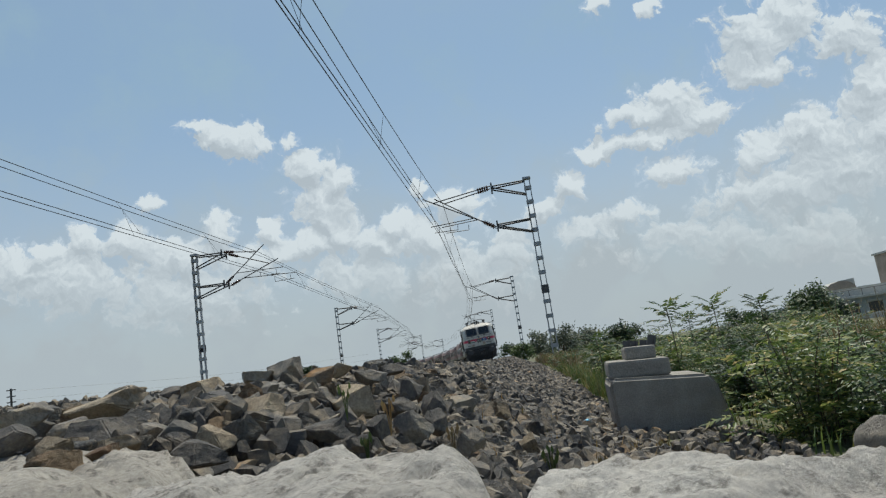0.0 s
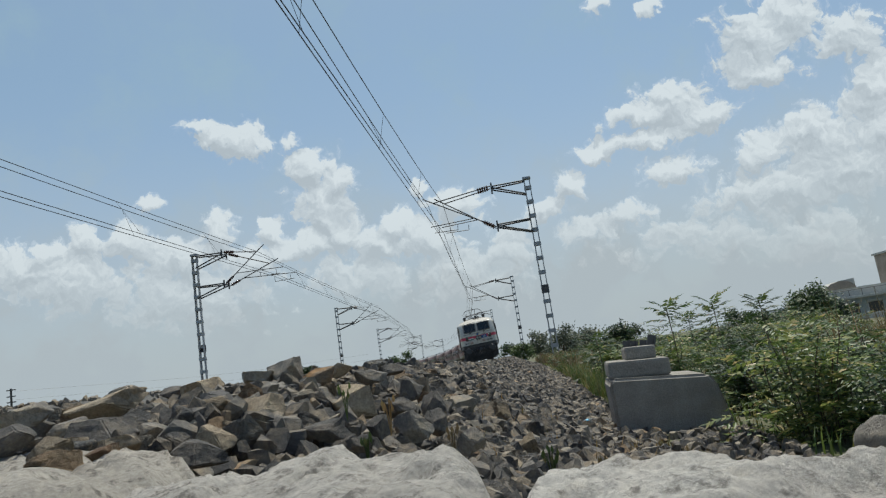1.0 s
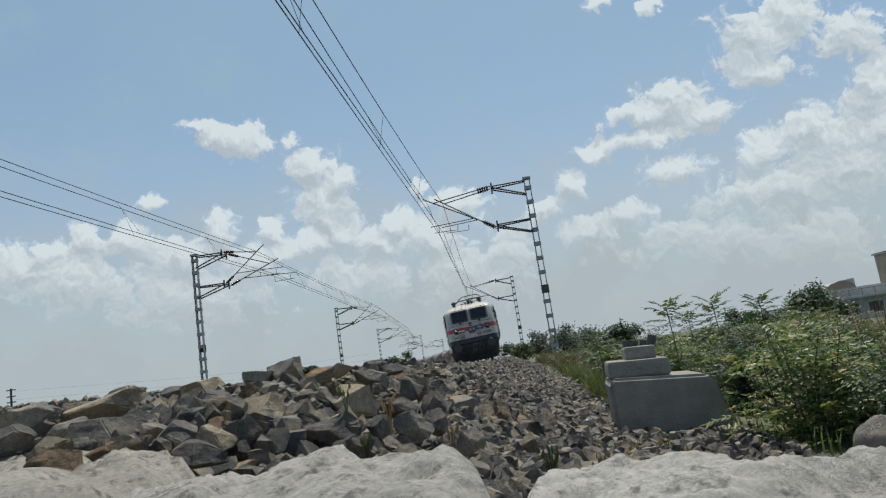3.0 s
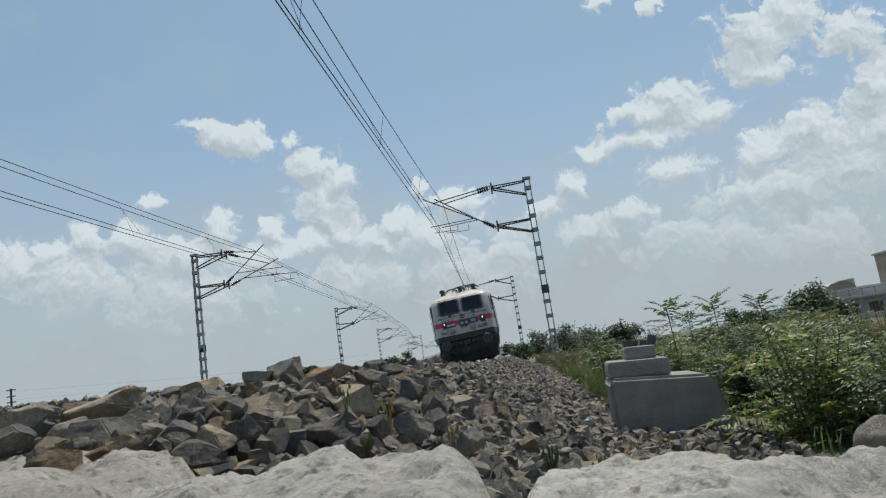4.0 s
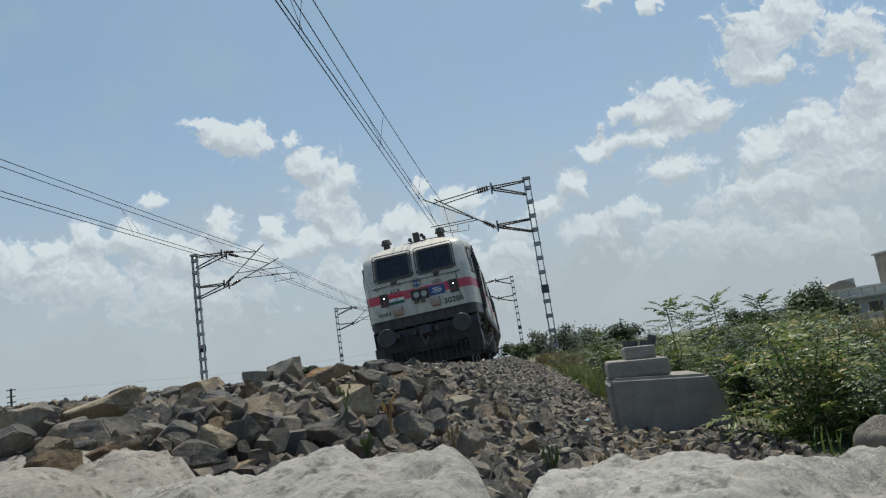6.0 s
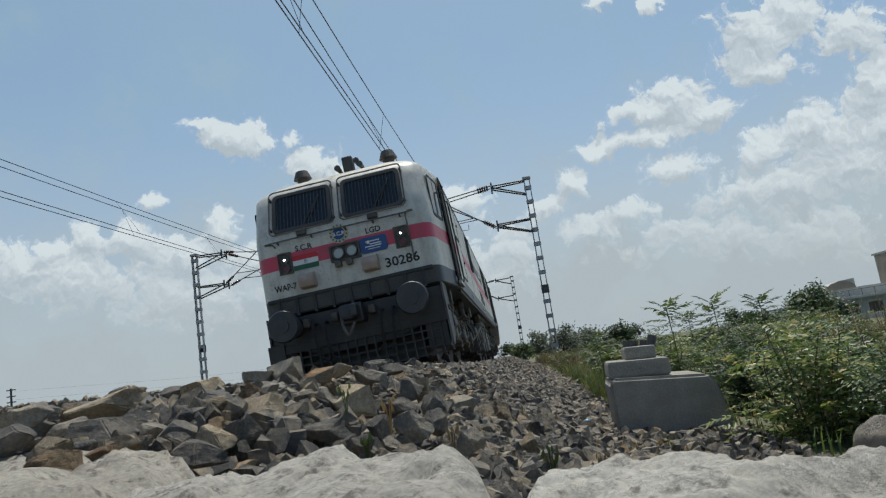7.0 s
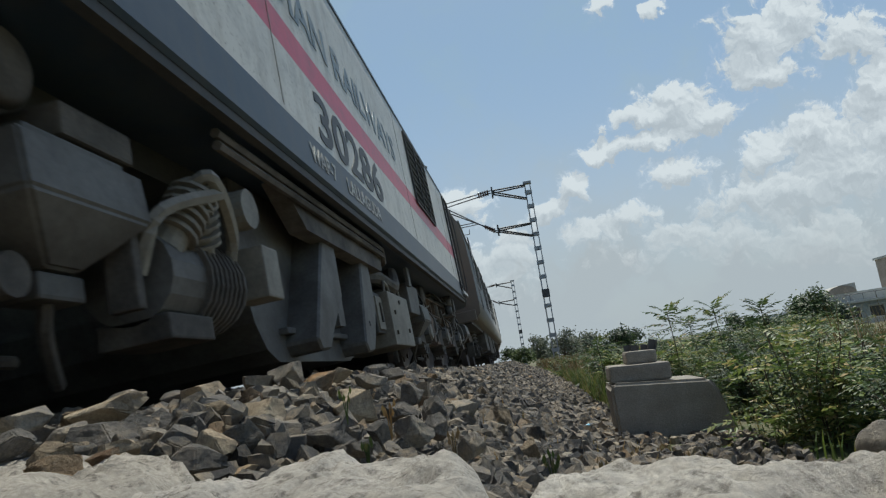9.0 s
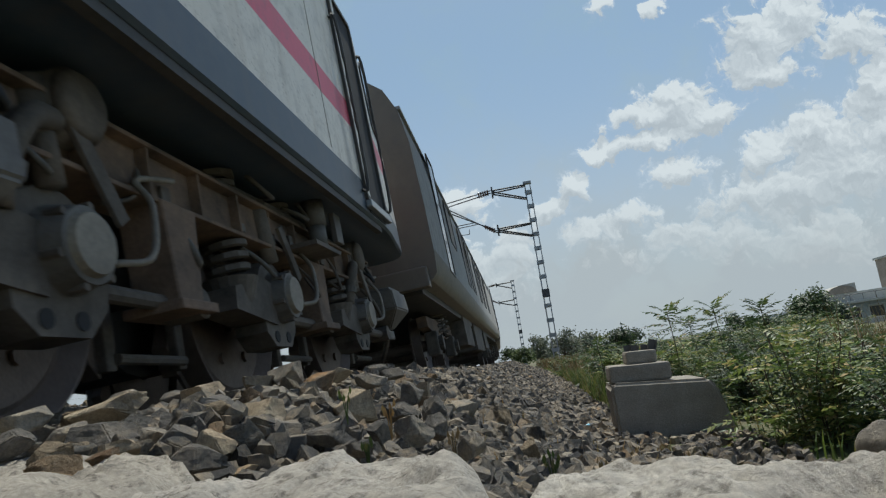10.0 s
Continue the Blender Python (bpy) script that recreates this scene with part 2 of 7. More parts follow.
def ballast():
    rng = random.Random(5)
    kinds = []
    for i in range(24):
        bm = stone_mesh(rng, 1.0, i < 12)
        me = bpy.data.meshes.new("stone")
        bm.to_mesh(me)
        bm.free()
        me.materials.append(M_STONE)
        kinds.append(me)
    bed = empty("ballast_bed")
    tagged(bed, "heap of loose angular grey and brown track ballast", "ballast", kind="structure")
    arrays = []
    for me in kinds:
        v = np.array([p.co[:] for p in me.vertices])
        f = [tuple(p.vertices) for p in me.polygons]
        arrays.append((v, f))
    n_single = 0
    verts, faces, count = [], [], 0

    placed = []

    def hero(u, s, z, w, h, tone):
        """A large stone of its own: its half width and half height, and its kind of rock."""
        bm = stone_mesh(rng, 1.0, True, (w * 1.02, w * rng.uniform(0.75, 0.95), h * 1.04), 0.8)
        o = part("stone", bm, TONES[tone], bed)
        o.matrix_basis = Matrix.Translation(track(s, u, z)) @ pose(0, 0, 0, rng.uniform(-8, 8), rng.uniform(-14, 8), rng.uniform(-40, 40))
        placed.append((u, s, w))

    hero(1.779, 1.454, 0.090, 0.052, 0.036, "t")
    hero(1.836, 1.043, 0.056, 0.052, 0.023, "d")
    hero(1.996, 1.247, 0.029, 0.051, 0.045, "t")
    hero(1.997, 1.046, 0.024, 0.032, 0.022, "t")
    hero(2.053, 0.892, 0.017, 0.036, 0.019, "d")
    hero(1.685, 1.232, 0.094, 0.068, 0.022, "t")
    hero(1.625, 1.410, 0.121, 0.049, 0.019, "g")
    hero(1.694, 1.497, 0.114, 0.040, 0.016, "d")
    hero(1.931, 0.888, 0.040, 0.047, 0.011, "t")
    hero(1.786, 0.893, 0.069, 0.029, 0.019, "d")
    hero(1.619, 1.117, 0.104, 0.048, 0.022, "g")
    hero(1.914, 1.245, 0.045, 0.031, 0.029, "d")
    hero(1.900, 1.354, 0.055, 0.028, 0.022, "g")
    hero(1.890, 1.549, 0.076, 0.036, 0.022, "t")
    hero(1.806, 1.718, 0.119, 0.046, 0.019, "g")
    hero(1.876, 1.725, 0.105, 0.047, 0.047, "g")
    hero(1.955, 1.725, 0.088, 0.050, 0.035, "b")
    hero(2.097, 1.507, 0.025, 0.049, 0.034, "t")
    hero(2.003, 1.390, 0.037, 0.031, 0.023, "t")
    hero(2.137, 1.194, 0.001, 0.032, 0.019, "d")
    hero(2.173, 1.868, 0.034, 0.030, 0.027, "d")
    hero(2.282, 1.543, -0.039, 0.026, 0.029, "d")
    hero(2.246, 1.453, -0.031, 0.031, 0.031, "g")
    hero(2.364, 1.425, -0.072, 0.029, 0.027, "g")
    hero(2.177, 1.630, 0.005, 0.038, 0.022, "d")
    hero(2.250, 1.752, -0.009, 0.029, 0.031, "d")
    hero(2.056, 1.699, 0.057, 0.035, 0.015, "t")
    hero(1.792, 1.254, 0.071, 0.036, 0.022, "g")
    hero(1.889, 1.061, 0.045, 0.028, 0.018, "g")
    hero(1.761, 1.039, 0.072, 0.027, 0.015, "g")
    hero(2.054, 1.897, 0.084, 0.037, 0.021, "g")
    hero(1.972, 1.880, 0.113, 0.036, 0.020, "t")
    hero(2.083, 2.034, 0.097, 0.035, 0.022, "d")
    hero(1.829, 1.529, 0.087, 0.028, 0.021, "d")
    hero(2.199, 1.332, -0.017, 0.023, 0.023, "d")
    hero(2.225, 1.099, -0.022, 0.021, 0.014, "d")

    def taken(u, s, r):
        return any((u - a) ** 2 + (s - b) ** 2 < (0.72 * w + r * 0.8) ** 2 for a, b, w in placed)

    def put(u, s, r, sink=0.35):
        nonlocal n_single, count
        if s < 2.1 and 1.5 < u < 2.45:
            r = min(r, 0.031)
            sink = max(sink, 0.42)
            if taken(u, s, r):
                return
        z = height(u, s) + r * (1 - 2 * sink) * 0.8
        p = track(s, u, z)
        m = Matrix.Translation(p) @ spin(rng) @ Matrix.Diagonal((r * rng.uniform(0.85, 1.25), r * rng.uniform(0.75, 1.05), r * rng.uniform(0.6, 0.9), 1))
        single = n_single < 230 and 0.45 < s < 3.2 and 1.05 < u < 2.6 and r > 0.026
        i = rng.randrange(12) if single else rng.randrange(12, 24)
        if single:
            ob = new("stone", kinds[i])
            ob.parent = bed
            ob.matrix_basis = m
            n_single += 1
            return
        v, f = arrays[i]
        mm = np.array(m)
        verts.append(v @ mm[:3, :3].T + mm[:3, 3])
        faces.extend([tuple(a + count for a in t) for t in f])
        count += len(v)

    # the near heap
    for _ in range(480):
        u, s = rng.uniform(1.05, 2.5), rng.uniform(0.5, 3.4)
        if (u > 2.1 and s < 0.75) or s < 1.66 - (u - 1.1):
            continue
        put(u, s, rng.uniform(0.026, 0.050), 0.3)
    for s0, s1, n, lo, hi in ((-3, 0.5, 1500, 0.02, 0.04), (0.5, 2.2, 5200, 0.016, 0.034), (1.2, 4, 5200, 0.018, 0.038), (4, 9, 7000, 0.021, 0.041), (9, 18, 7500, 0.026, 0.046), (18, 40, 7000, 0.035, 0.06), (40, 90, 5000, 0.05, 0.09)):
        for _ in range(n):
            s = rng.uniform(s0, s1)
            u = rng.uniform(1.0, 3.0) if rng.random() < 0.85 else rng.uniform(-3.4, 1.2)
            if u > 2.7 and rng.random() < 0.5:
                continue
            if (-0.6 < s < 0.55 and 2.0 < u < 3.2) or (s < 1.62 - (u - 1.1) and 1.15 < u < 2.2 and s > -0.6):
                continue
            put(u, s, rng.uniform(lo, hi))
    for _ in range(7000):                # between the rails and on the far shoulder
        put(rng.uniform(-2.6, 1.0), rng.uniform(-9, 22), rng.uniform(0.02, 0.04))
    for _ in range(46):                  # the left end of the heap
        u = rng.uniform(1.2, 1.95)
        s = 1.70 - (u - 1.1) + rng.uniform(-0.1, 0.28)
        r = rng.uniform(0.024, 0.046)
        if taken(u, s, r) or (u > 1.5 and r > 0.032):
            continue
        ob = new("stone", kinds[rng.randrange(12)])
        ob.parent = bed
        ob.matrix_basis = Matrix.Translation(track(s, u, rng.uniform(0.045, 0.085))) @ spin(rng) @ Matrix.Diagonal((r * 1.2, r, r * 0.8, 1))
    for _ in range(46):                  # stones lying on the slab
        u = rng.uniform(1.25, 2.15)
        s = 1.66 - (u - 1.1) - rng.random() ** 1.6 * 0.24
        r = rng.uniform(0.010, 0.022)
        if taken(u, s, r):
            continue
        ob = new("stone", kinds[rng.randrange(12)])
        ob.parent = bed
        ob.matrix_basis = Matrix.Translation(track(s, u, 0.042 + r * 0.4)) @ pose(0, 0, 0, rng.uniform(-15, 15), rng.uniform(-15, 15), rng.uniform(0, 360)) @ Matrix.Diagonal((r * 1.35, r, r * 0.75, 1))
    for _ in range(900):                 # thin scatter towards the concrete block
        s, u = rng.uniform(1.0, 4.2), rng.uniform(2.6, 3.5)
        put(u, s, rng.uniform(0.015, 0.035))
    me = bpy.data.meshes.new("loose_stones")
    me.from_pydata(np.concatenate(verts).tolist(), [], faces)
    me.materials.append(M_STONES)
    ob = new("loose_stones", me)
    ob.parent = bed
    ob["kind"] = "stuff"


ballast()


def sleepers_and_rails(u0, s0, s1, name):
    t = empty(name)
    tagged(t, "railway track with rusty rails on concrete sleepers", "track", kind="structure")
    for side in (-0.838, 0.838):
        bm = bmesh.new()
        prev = None
        prof = [(-0.07, -0.17), (0.07, -0.17), (0.07, -0.155), (0.012, -0.13), (0.012, -0.045), (0.035, -0.03), (0.035, 0), (-0.035, 0), (-0.035, -0.03), (-0.012, -0.045), (-0.012, -0.13), (-0.07, -0.155)]
        for s in np.arange(s0, s1, 4.0):
            ring = [bm.verts.new(track(s, u0 + side + a, b)) for a, b in prof]
            if prev:
                for i in range(len(prof)):
                    bm.faces.new((prev[i], prev[(i + 1) % len(prof)], ring[(i + 1) % len(prof)], ring[i]))
            prev = ring
        part("rail", bm, M_RAIL, t, "rusty steel rail")
    bm = bmesh.new()
    prism(bm, [(-0.13, -0.16), (0.13, -0.16), (0.10, 0.0), (-0.10, 0.0)], -1.3, 1.3, "x")
    me = bpy.data.meshes.new("sleeper")
    bm.to_mesh(me)
    bm.free()
    me.materials.append(M_BLOCK)
    for i in range(140):
        y = -18 + 0.65 * i
        ob = new("sleeper", me)
        ob.parent = t
        ob.matrix_basis = Matrix.Translation(track(y, u0, -0.172)) @ pose(0, 0, 0, 0, 0, math.degrees(CURVE * y))
    return t


sleepers_and_rails(0, -30, 300, "track_near")
sleepers_and_rails(-10.6, -30, 300, "track_far")


# ---- foreground slab ----
def slab(name, outline, top, low, seed, label, mat=None, lumps=0.0):
    """A rough lump of old concrete with an uneven top."""
    bm = bmesh.new()
    cx = sum(p[0] for p in outline) / len(outline)
    cy = sum(p[1] for p in outline) / len(outline)
    ring = bow([(*p, 0) for p in outline] + [(*outline[0], 0)], 20)[:-1]
    rings = []
    for f, drop in ((1.0, low), (1.02, -0.06), (1.0, -0.03), (0.97, -0.012), (0.92, -0.004), *[(0.89 - 0.89 * i / 56, 0.0) for i in range(56)]):
        row = []
        for p in ring:
            x, y = cx + (p.x - cx) * f, cy + (p.y - cy) * f
            n = noise.fractal((x * 16 + seed, y * 16, seed), 0.8, 2.1, 6) * 0.009 + noise.noise((x * 5, y * 5, seed)) * 0.010
            n -= 0.012 * max(0.0, noise.noise((x * 38, y * 38, seed + 4)) - 0.15) * 2
            n -= 0.010 * max(0.0, noise.noise((x * 17, y * 17, seed + 9)) - 0.1) * 2
            if lumps:
                n += min(1.0, (1.02 - f) * 6) * lumps * (0.5 - noise.voronoi((x * 20, y * 20, seed))[0][0])
                n += lumps * 0.5 * (0.5 - noise.voronoi((x * 47, y * 47, seed))[0][0])
            row.append(bm.verts.new((x, y, top + drop + n * (drop > low))))
        rings.append(row)
    for a, b in zip(rings, rings[1:]):
        for j in range(len(ring)):
            k = (j + 1) % len(ring)
            bm.faces.new((a[j], a[k], b[k], b[j]))
    bm.faces.new(rings[-1])
    bmesh.ops.recalc_face_normals(bm, faces=bm.faces)
    ob = part(name, bm, mat or M_SLAB, smooth=True)
    return tagged(ob, label, "concrete slab")


slab("concrete_slab", [(2.500, 0.36), (2.512, 0.405), (2.54, 0.415), (2.58, 0.385), (2.61, 0.355), (2.628, 0.335), (2.655, 0.300), (2.675, 0.20), (2.80, 0.0), (2.95, -0.3), (2.8, -0.55), (2.55, -0.5), (2.505, 0.0)], 0.025, -0.32, 3.0, "rough pale weathered concrete slab at the foot of the ballast")
slab("concrete_slab", [(2.496, 0.35), (2.485, 0.43), (2.445, 0.53), (2.38, 0.60), (2.31, 0.65), (2.27, 0.655), (2.235, 0.60), (2.21, 0.50), (2.18, 0.3), (2.12, -0.2), (2.2, -0.55), (2.47, -0.5), (2.498, 0.0)], 0.025, -0.32, 7.0, "rough pale weathered concrete slab with pitted top", M_SLABDARK)
slab("concrete_slab", [(2.20, 0.62), (2.08, 0.76), (1.92, 0.90), (1.72, 1.10), (1.5, 1.28), (1.3, 1.45), (1.12, 1.5), (1.05, 1.1), (1.3, 0.6), (1.6, 0.2), (1.88, -0.1), (2.10, 0.1), (2.195, 0.45)], 0.043, -0.30, 11.0, "rough lumpy grey concrete rubble beneath the stones", M_RUBBLE, 0.013)


def boulder():
    bm = bmesh.new()
    bmesh.ops.create_icosphere(bm, subdivisions=4, radius=1.0)
    for v in bm.verts:
        n = 1 + 0.12 * noise.noise(v.co * 1.6) + 0.04 * noise.noise(v.co * 6)
        v.co = Vector((v.co.x * 0.0115, v.co.y * 0.0115, v.co.z * 0.0105)) * n
    ob = part("boulder", bm, TONES["g"], smooth=True)
    ob.matrix_basis = pose(2.659, 0.302, 0.028)
    tagged(ob, "smooth round grey stone lying on the slab", "stone")


boulder()


# ---- concrete block ----
def foundation_block():
    t = empty("foundation_block", pose(3.12, 3.72, -0.452, 0, 2.5, -2))
    tagged(t, "stepped grey concrete mast foundation with a sloped side", "concrete block")
    bm = prism(bmesh.new(), [(-0.25, -0.08), (0.36, -0.08), (0.262, 0.275), (0.225, 0.318), (-0.255, 0.335), (-0.275, 0.31)], 0, 0.5)
    bmesh.ops.bevel(bm, geom=bm.edges[:], offset=0.016, segments=3, affect="EDGES")
    part("base", bm, M_BLOCK, t, smooth=False)
    bm = box(bmesh.new(), (-0.265, 0.06, 0.33), (0.055, 0.42, 0.42), 0.014)
    part("plinth", bm, M_BLOCK, t)
    bm = box(bmesh.new(), (-0.165, 0.12, 0.42), (0.0, 0.34, 0.49), 0.014)
    part("cap", bm, M_BLOCK, t)
    for x, y, h, lean in ((-0.135, 0.2, 0.525, -6), (-0.10, 0.26, 0.52, 4), (-0.02, 0.18, 0.545, 14), (-0.045, 0.28, 0.52, 8)):
        bm = box(bmesh.new(), (-0.022, -0.003, 0), (0.022, 0.003, h - 0.47), 0, pose(0, 0, 0, 0, lean, 0))
        box(bm, (0.016, -0.02, 0), (0.022, 0.003, h - 0.47), 0, pose(0, 0, 0, 0, lean, 0))
        o = part("steel_stub", bm, M_DARKSTEEL, t, "dark cut-off steel stub")
        o.matrix_basis = Matrix.Translation((x, y, 0.47))


foundation_block()


# ---- masts and wires ----
def build_mast(arms, top=7.6):
    """A lattice mast with two cantilevers that reach to the left (along -x); arms: y, reach, catenary height, reach and height of the steady arm. Its base is at z = -0.9 below the rail."""
    t = empty("catenary_mast")
    for x in (-0.12, 0.12):
        bm = bmesh.new()
        box(bm, (x - 0.012, -0.10, -0.9), (x + 0.012, 0.10, top))
        box(bm, (x - 0.03 if x > 0 else x, -0.10, -0.9), (x + 0.03 if x < 0 else x, -0.085, top))
        part("channel", bm, M_STEEL, t)
    z = -0.4
    while z < top - 0.2:
        for y in (-0.108, 0.102):
            part("batten_plate", box(bmesh.new(), (-0.15, y, z), (0.15, y + 0.008, z + 0.16)), M_STEEL, t)
        z += 0.62
    part("base_plate", box(bmesh.new(), (-0.3, -0.3, -0.95), (0.3, 0.3, -0.9)), M_BLOCK, t)
    part("mast_cap", box(bmesh.new(), (-0.17, -0.13, top - 0.10), (0.17, 0.13, top)), M_STEEL, t)
    part("number_plate", box(bmesh.new(), (-0.16, -0.125, 2.5), (0.16, -0.11, 2.85)), M_DARKSTEEL, t)
    for y, reach, high_z, steady, steady_z in arms:
        for z0, z1 in ((top - 0.15, top - 0.75), (5.75, 5.2)):
            bm = bmesh.new()
            tube(bm, (-0.1, y * 0.6, z0), (-1.55, y, z0 - 0.05), 0.035, 6)
            tube(bm, (-0.1, y * 0.6, z1), (-1.55, y, z0 - 0.10), 0.035, 6)
            tube(bm, (-1.55, y, z0 - 0.28), (-1.55, y, z0 + 0.12), 0.04, 6)
            part("bracket", bm, M_DARKSTEEL, t)
        cat = Vector((-reach, y, high_z))
        low = Vector((-1.6, y, 5.62))
        high = Vector((-1.6, y, top - 0.18))
        for a, b in ((high, cat), (low, cat + (cat - low).normalized() * 0.5)):
            d = (b - a).normalized()
            part("cantilever_tube", tube(bmesh.new(), a, b, 0.026, 6), M_DARKSTEEL, t)
            bm = bmesh.new()
            for i in range(5):
                tube(bm, a + d * (0.12 + 0.1 * i), a + d * (0.19 + 0.1 * i), 0.085, 8, 0.05)
            part("insulator", bm, M_INSUL, t, "brown ribbed insulator", True)
        bm = bmesh.new()
        mid = low + (cat - low) * 0.35
        end = Vector((-steady, y, steady_z + 0.3))
        tube(bm, mid, end - Vector((0.25, 0, -0.03)), 0.02, 6)
        tube(bm, end + Vector((0.1, 0, -0.02)), end + Vector((0.1, 0, -0.25)), 0.012, 5)
        part("registration_tube", bm, M_DARKSTEEL, t)
        part("steady_arm", tube(bmesh.new(), end + Vector((0.9, 0, -0.27)), end + Vector((-0.1, 0, -0.25)), 0.016, 5), M_DARKSTEEL, t)
        part("drop_bracket", tube(bmesh.new(), end + Vector((0.9, 0, -0.27)), end + Vector((0.92, 0, -0.05)), 0.014, 5), M_DARKSTEEL, t)
    return t


mast_a = build_mast(((-0.22, 4.15, 7.08, 4.15, 5.72), (0.22, 3.7, 7.08, 3.7, 5.72)))
tagged(mast_a, "grey lattice steel catenary mast with double cantilever", "catenary mast", "masts along the line")


def stand(s, u, flip=False):
    return Matrix.Translation(track(s, u)) @ pose(0, 0, 0, 0, 0, math.degrees(CURVE * s) + (180 if flip else 0))


near_masts = [(-9.0, 3.7), (28.9, 3.74), (64.5, 3.81), (104.0, 3.4)]
far_masts = [(-4.0, -13.05), (32.7, -13.14), (68.0, -13.93), (107.8, -14.5)]
mast_a.matrix_basis = stand(*near_masts[0])
for s, u in near_masts[1:]:
    copy_thing(mast_a, stand(s, u))
mast_b = build_mast(((0.3, 3.35, 7.02, 4.35, 5.72), (-0.3, 3.75, 6.45, 4.85, 5.45)), 7.46)
tagged(mast_b, "grey lattice steel catenary mast of the second track", "catenary mast", "masts along the line")
mast_b.matrix_basis = stand(*far_masts[0], True)
for s, u in far_masts[1:]:
    copy_thing(mast_b, stand(s, u, True))
copy_thing(mast_b, stand(146.0, -8.0))
copy_thing(mast_b, stand(172.0, -10.4, True))
copy_thing(mast_b, stand(182.0, -0.8))


def wires(name, posts, cats, conts, label, stagger=(), sag=0.55):
    """Catenary and contact wires from mast to mast, with droppers. stagger: offsets at single masts."""
    t = empty(name)
    tagged(t, label, "overhead wire")
    swing = dict(stagger)
    for a, b in zip(posts, posts[1:]):
        for j, (cu, cz) in enumerate(zip(cats, conts)):
            ua, ub = swing.get(a, ((cats[0][0], cats[1][0]), (conts[0][0], conts[1][0]))), swing.get(b, ((cats[0][0], cats[1][0]), (conts[0][0], conts[1][0])))
            p, q = track(a, ua[0][j], cu[1]), track(b, ub[0][j], cu[1])
            c0, c1 = track(a, ua[1][j], cz[1]), track(b, ub[1][j], cz[1])
            n = 12
            cat = [p.lerp(q, i / n) - Vector((0, 0, sag * 4 * (i / n) * (1 - i / n))) for i in range(n + 1)]
            con = [c0.lerp(c1, i / n) - Vector((0, 0, 0.05 * 4 * (i / n) * (1 - i / n))) for i in range(n + 1)]
            part("catenary_wire", pipe(bmesh.new(), cat, 0.011, 5), M_WIRE, t)
            part("contact_wire", pipe(bmesh.new(), con, 0.011, 5), M_WIRE, t)
            for i in (2, 4, 6, 8, 10):
                part("dropper", tube(bmesh.new(), cat[i], con[i], 0.005, 4), M_WIRE, t)
    return t


wires("overhead_wires", [-9, 28.9, 64.5, 104, 143, 182, 220], [(0.0, 7.07), (-0.55, 7.1)], [(-0.2, 5.72), (-0.45, 5.72)], "twin catenary and contact wires over the track", [(-9, ((0.07, 0.11), (0.07, 0.02))), (28.9, ((-0.02, -0.67), (-0.35, -0.15)))])
wires("overhead_wires", [-4, 32.7, 68, 107.8, 146, 184], [(-9.8, 7.05), (-9.55, 6.75)], [(-8.95, 5.75), (-9.15, 5.72)], "catenary and contact wires over the second track", [(-4, ((-9.95, -9.85), (-9.25, -9.55)))], 0.12)


# ---- train ----
def run(t):
    """How far along the line the locomotive's front stands at t seconds."""
    return 64.573 - 7.994 * t + 0.033 * t * t


def on_track(s, a, b):
    """The pose of a vehicle whose front is at s and whose bogies stand a and b metres behind it."""
    p, q = track(s + a), track(s + b)
    y = (q - p).normalized()
    x = y.cross(Vector((0, 0, 1))).normalized()
    x = (x * math.cos(radians(CANT)) + Vector((0, 0, 1)) * math.sin(radians(CANT))).normalized()
    z = x.cross(y)
    o = track(s) - x * 0.05 * min(1.0, max(0.0, (8.0 - s) / 7))
    return Matrix(((x.x, y.x, z.x, o.x), (x.y, y.y, z.y, o.y), (x.z, y.z, z.z, o.z), (0, 0, 0, 1)))


def painted(name, base, rough=0.42, streak=(0.30, 0.24, 0.17), speck=0.7):
    """Old railway paint: dust, rain streaks, chips."""
    m = Mat(name, rough)
    runs = m.ramp(m.noise(2.2, 7, 0.6, (3.0, 3.0, 0.35)), [(0.5, (0, 0, 0)), (0.85, (0.75, 0.75, 0.75))])
    patch = m.ramp(m.noise(1.1, 9, 0.7), [(0.5, (0, 0, 0)), (0.8, (0.5, 0.5, 0.5))])
    c = m.mix(runs, base, streak)
    c = m.mix(patch, c, tuple(0.6 * a + 0.4 * b for a, b in zip(base, (0.25, 0.23, 0.2))))
    chips = m.ramp(m.noise(46, 4, 0.8), [(0.585, (0, 0, 0)), (0.65, (speck, speck, speck))])
    grime = m.ramp(m.noise(5.5, 8, 0.75), [(0.49, (0, 0, 0)), (0.70, (0.7, 0.7, 0.7))])
    c = m.mix(grime, c, tuple(0.45 * a + 0.045 for a in base))
    c = m.mix(chips, c, (0.09, 0.06, 0.045))
    m.colour(c)
    m.bump(m.noise(3, 3), 0.08, 0.02)
    return m.m


M_WHITE = painted("dusty white paint", (0.61, 0.585, 0.525))
M_RED = painted("faded red paint", (0.56, 0.05, 0.10), 0.4, (0.35, 0.06, 0.07), 0.3)
M_BAND = painted("blue-grey paint", (0.034, 0.052, 0.076), 0.45, (0.07, 0.066, 0.06), 0.2)
M_ROOF = painted("cream roof paint", (0.50, 0.465, 0.40), 0.6, (0.2, 0.13, 0.08), 0.5)
M_BLACK = worn("sooty black paint", (0.06, 0.058, 0.056), (0.10, 0.088, 0.074), 0.65, 0, 2.5)
M_SKIRT = worn("grimy grey plate", (0.105, 0.108, 0.11), (0.045, 0.042, 0.038), 0.6, 0, 2)
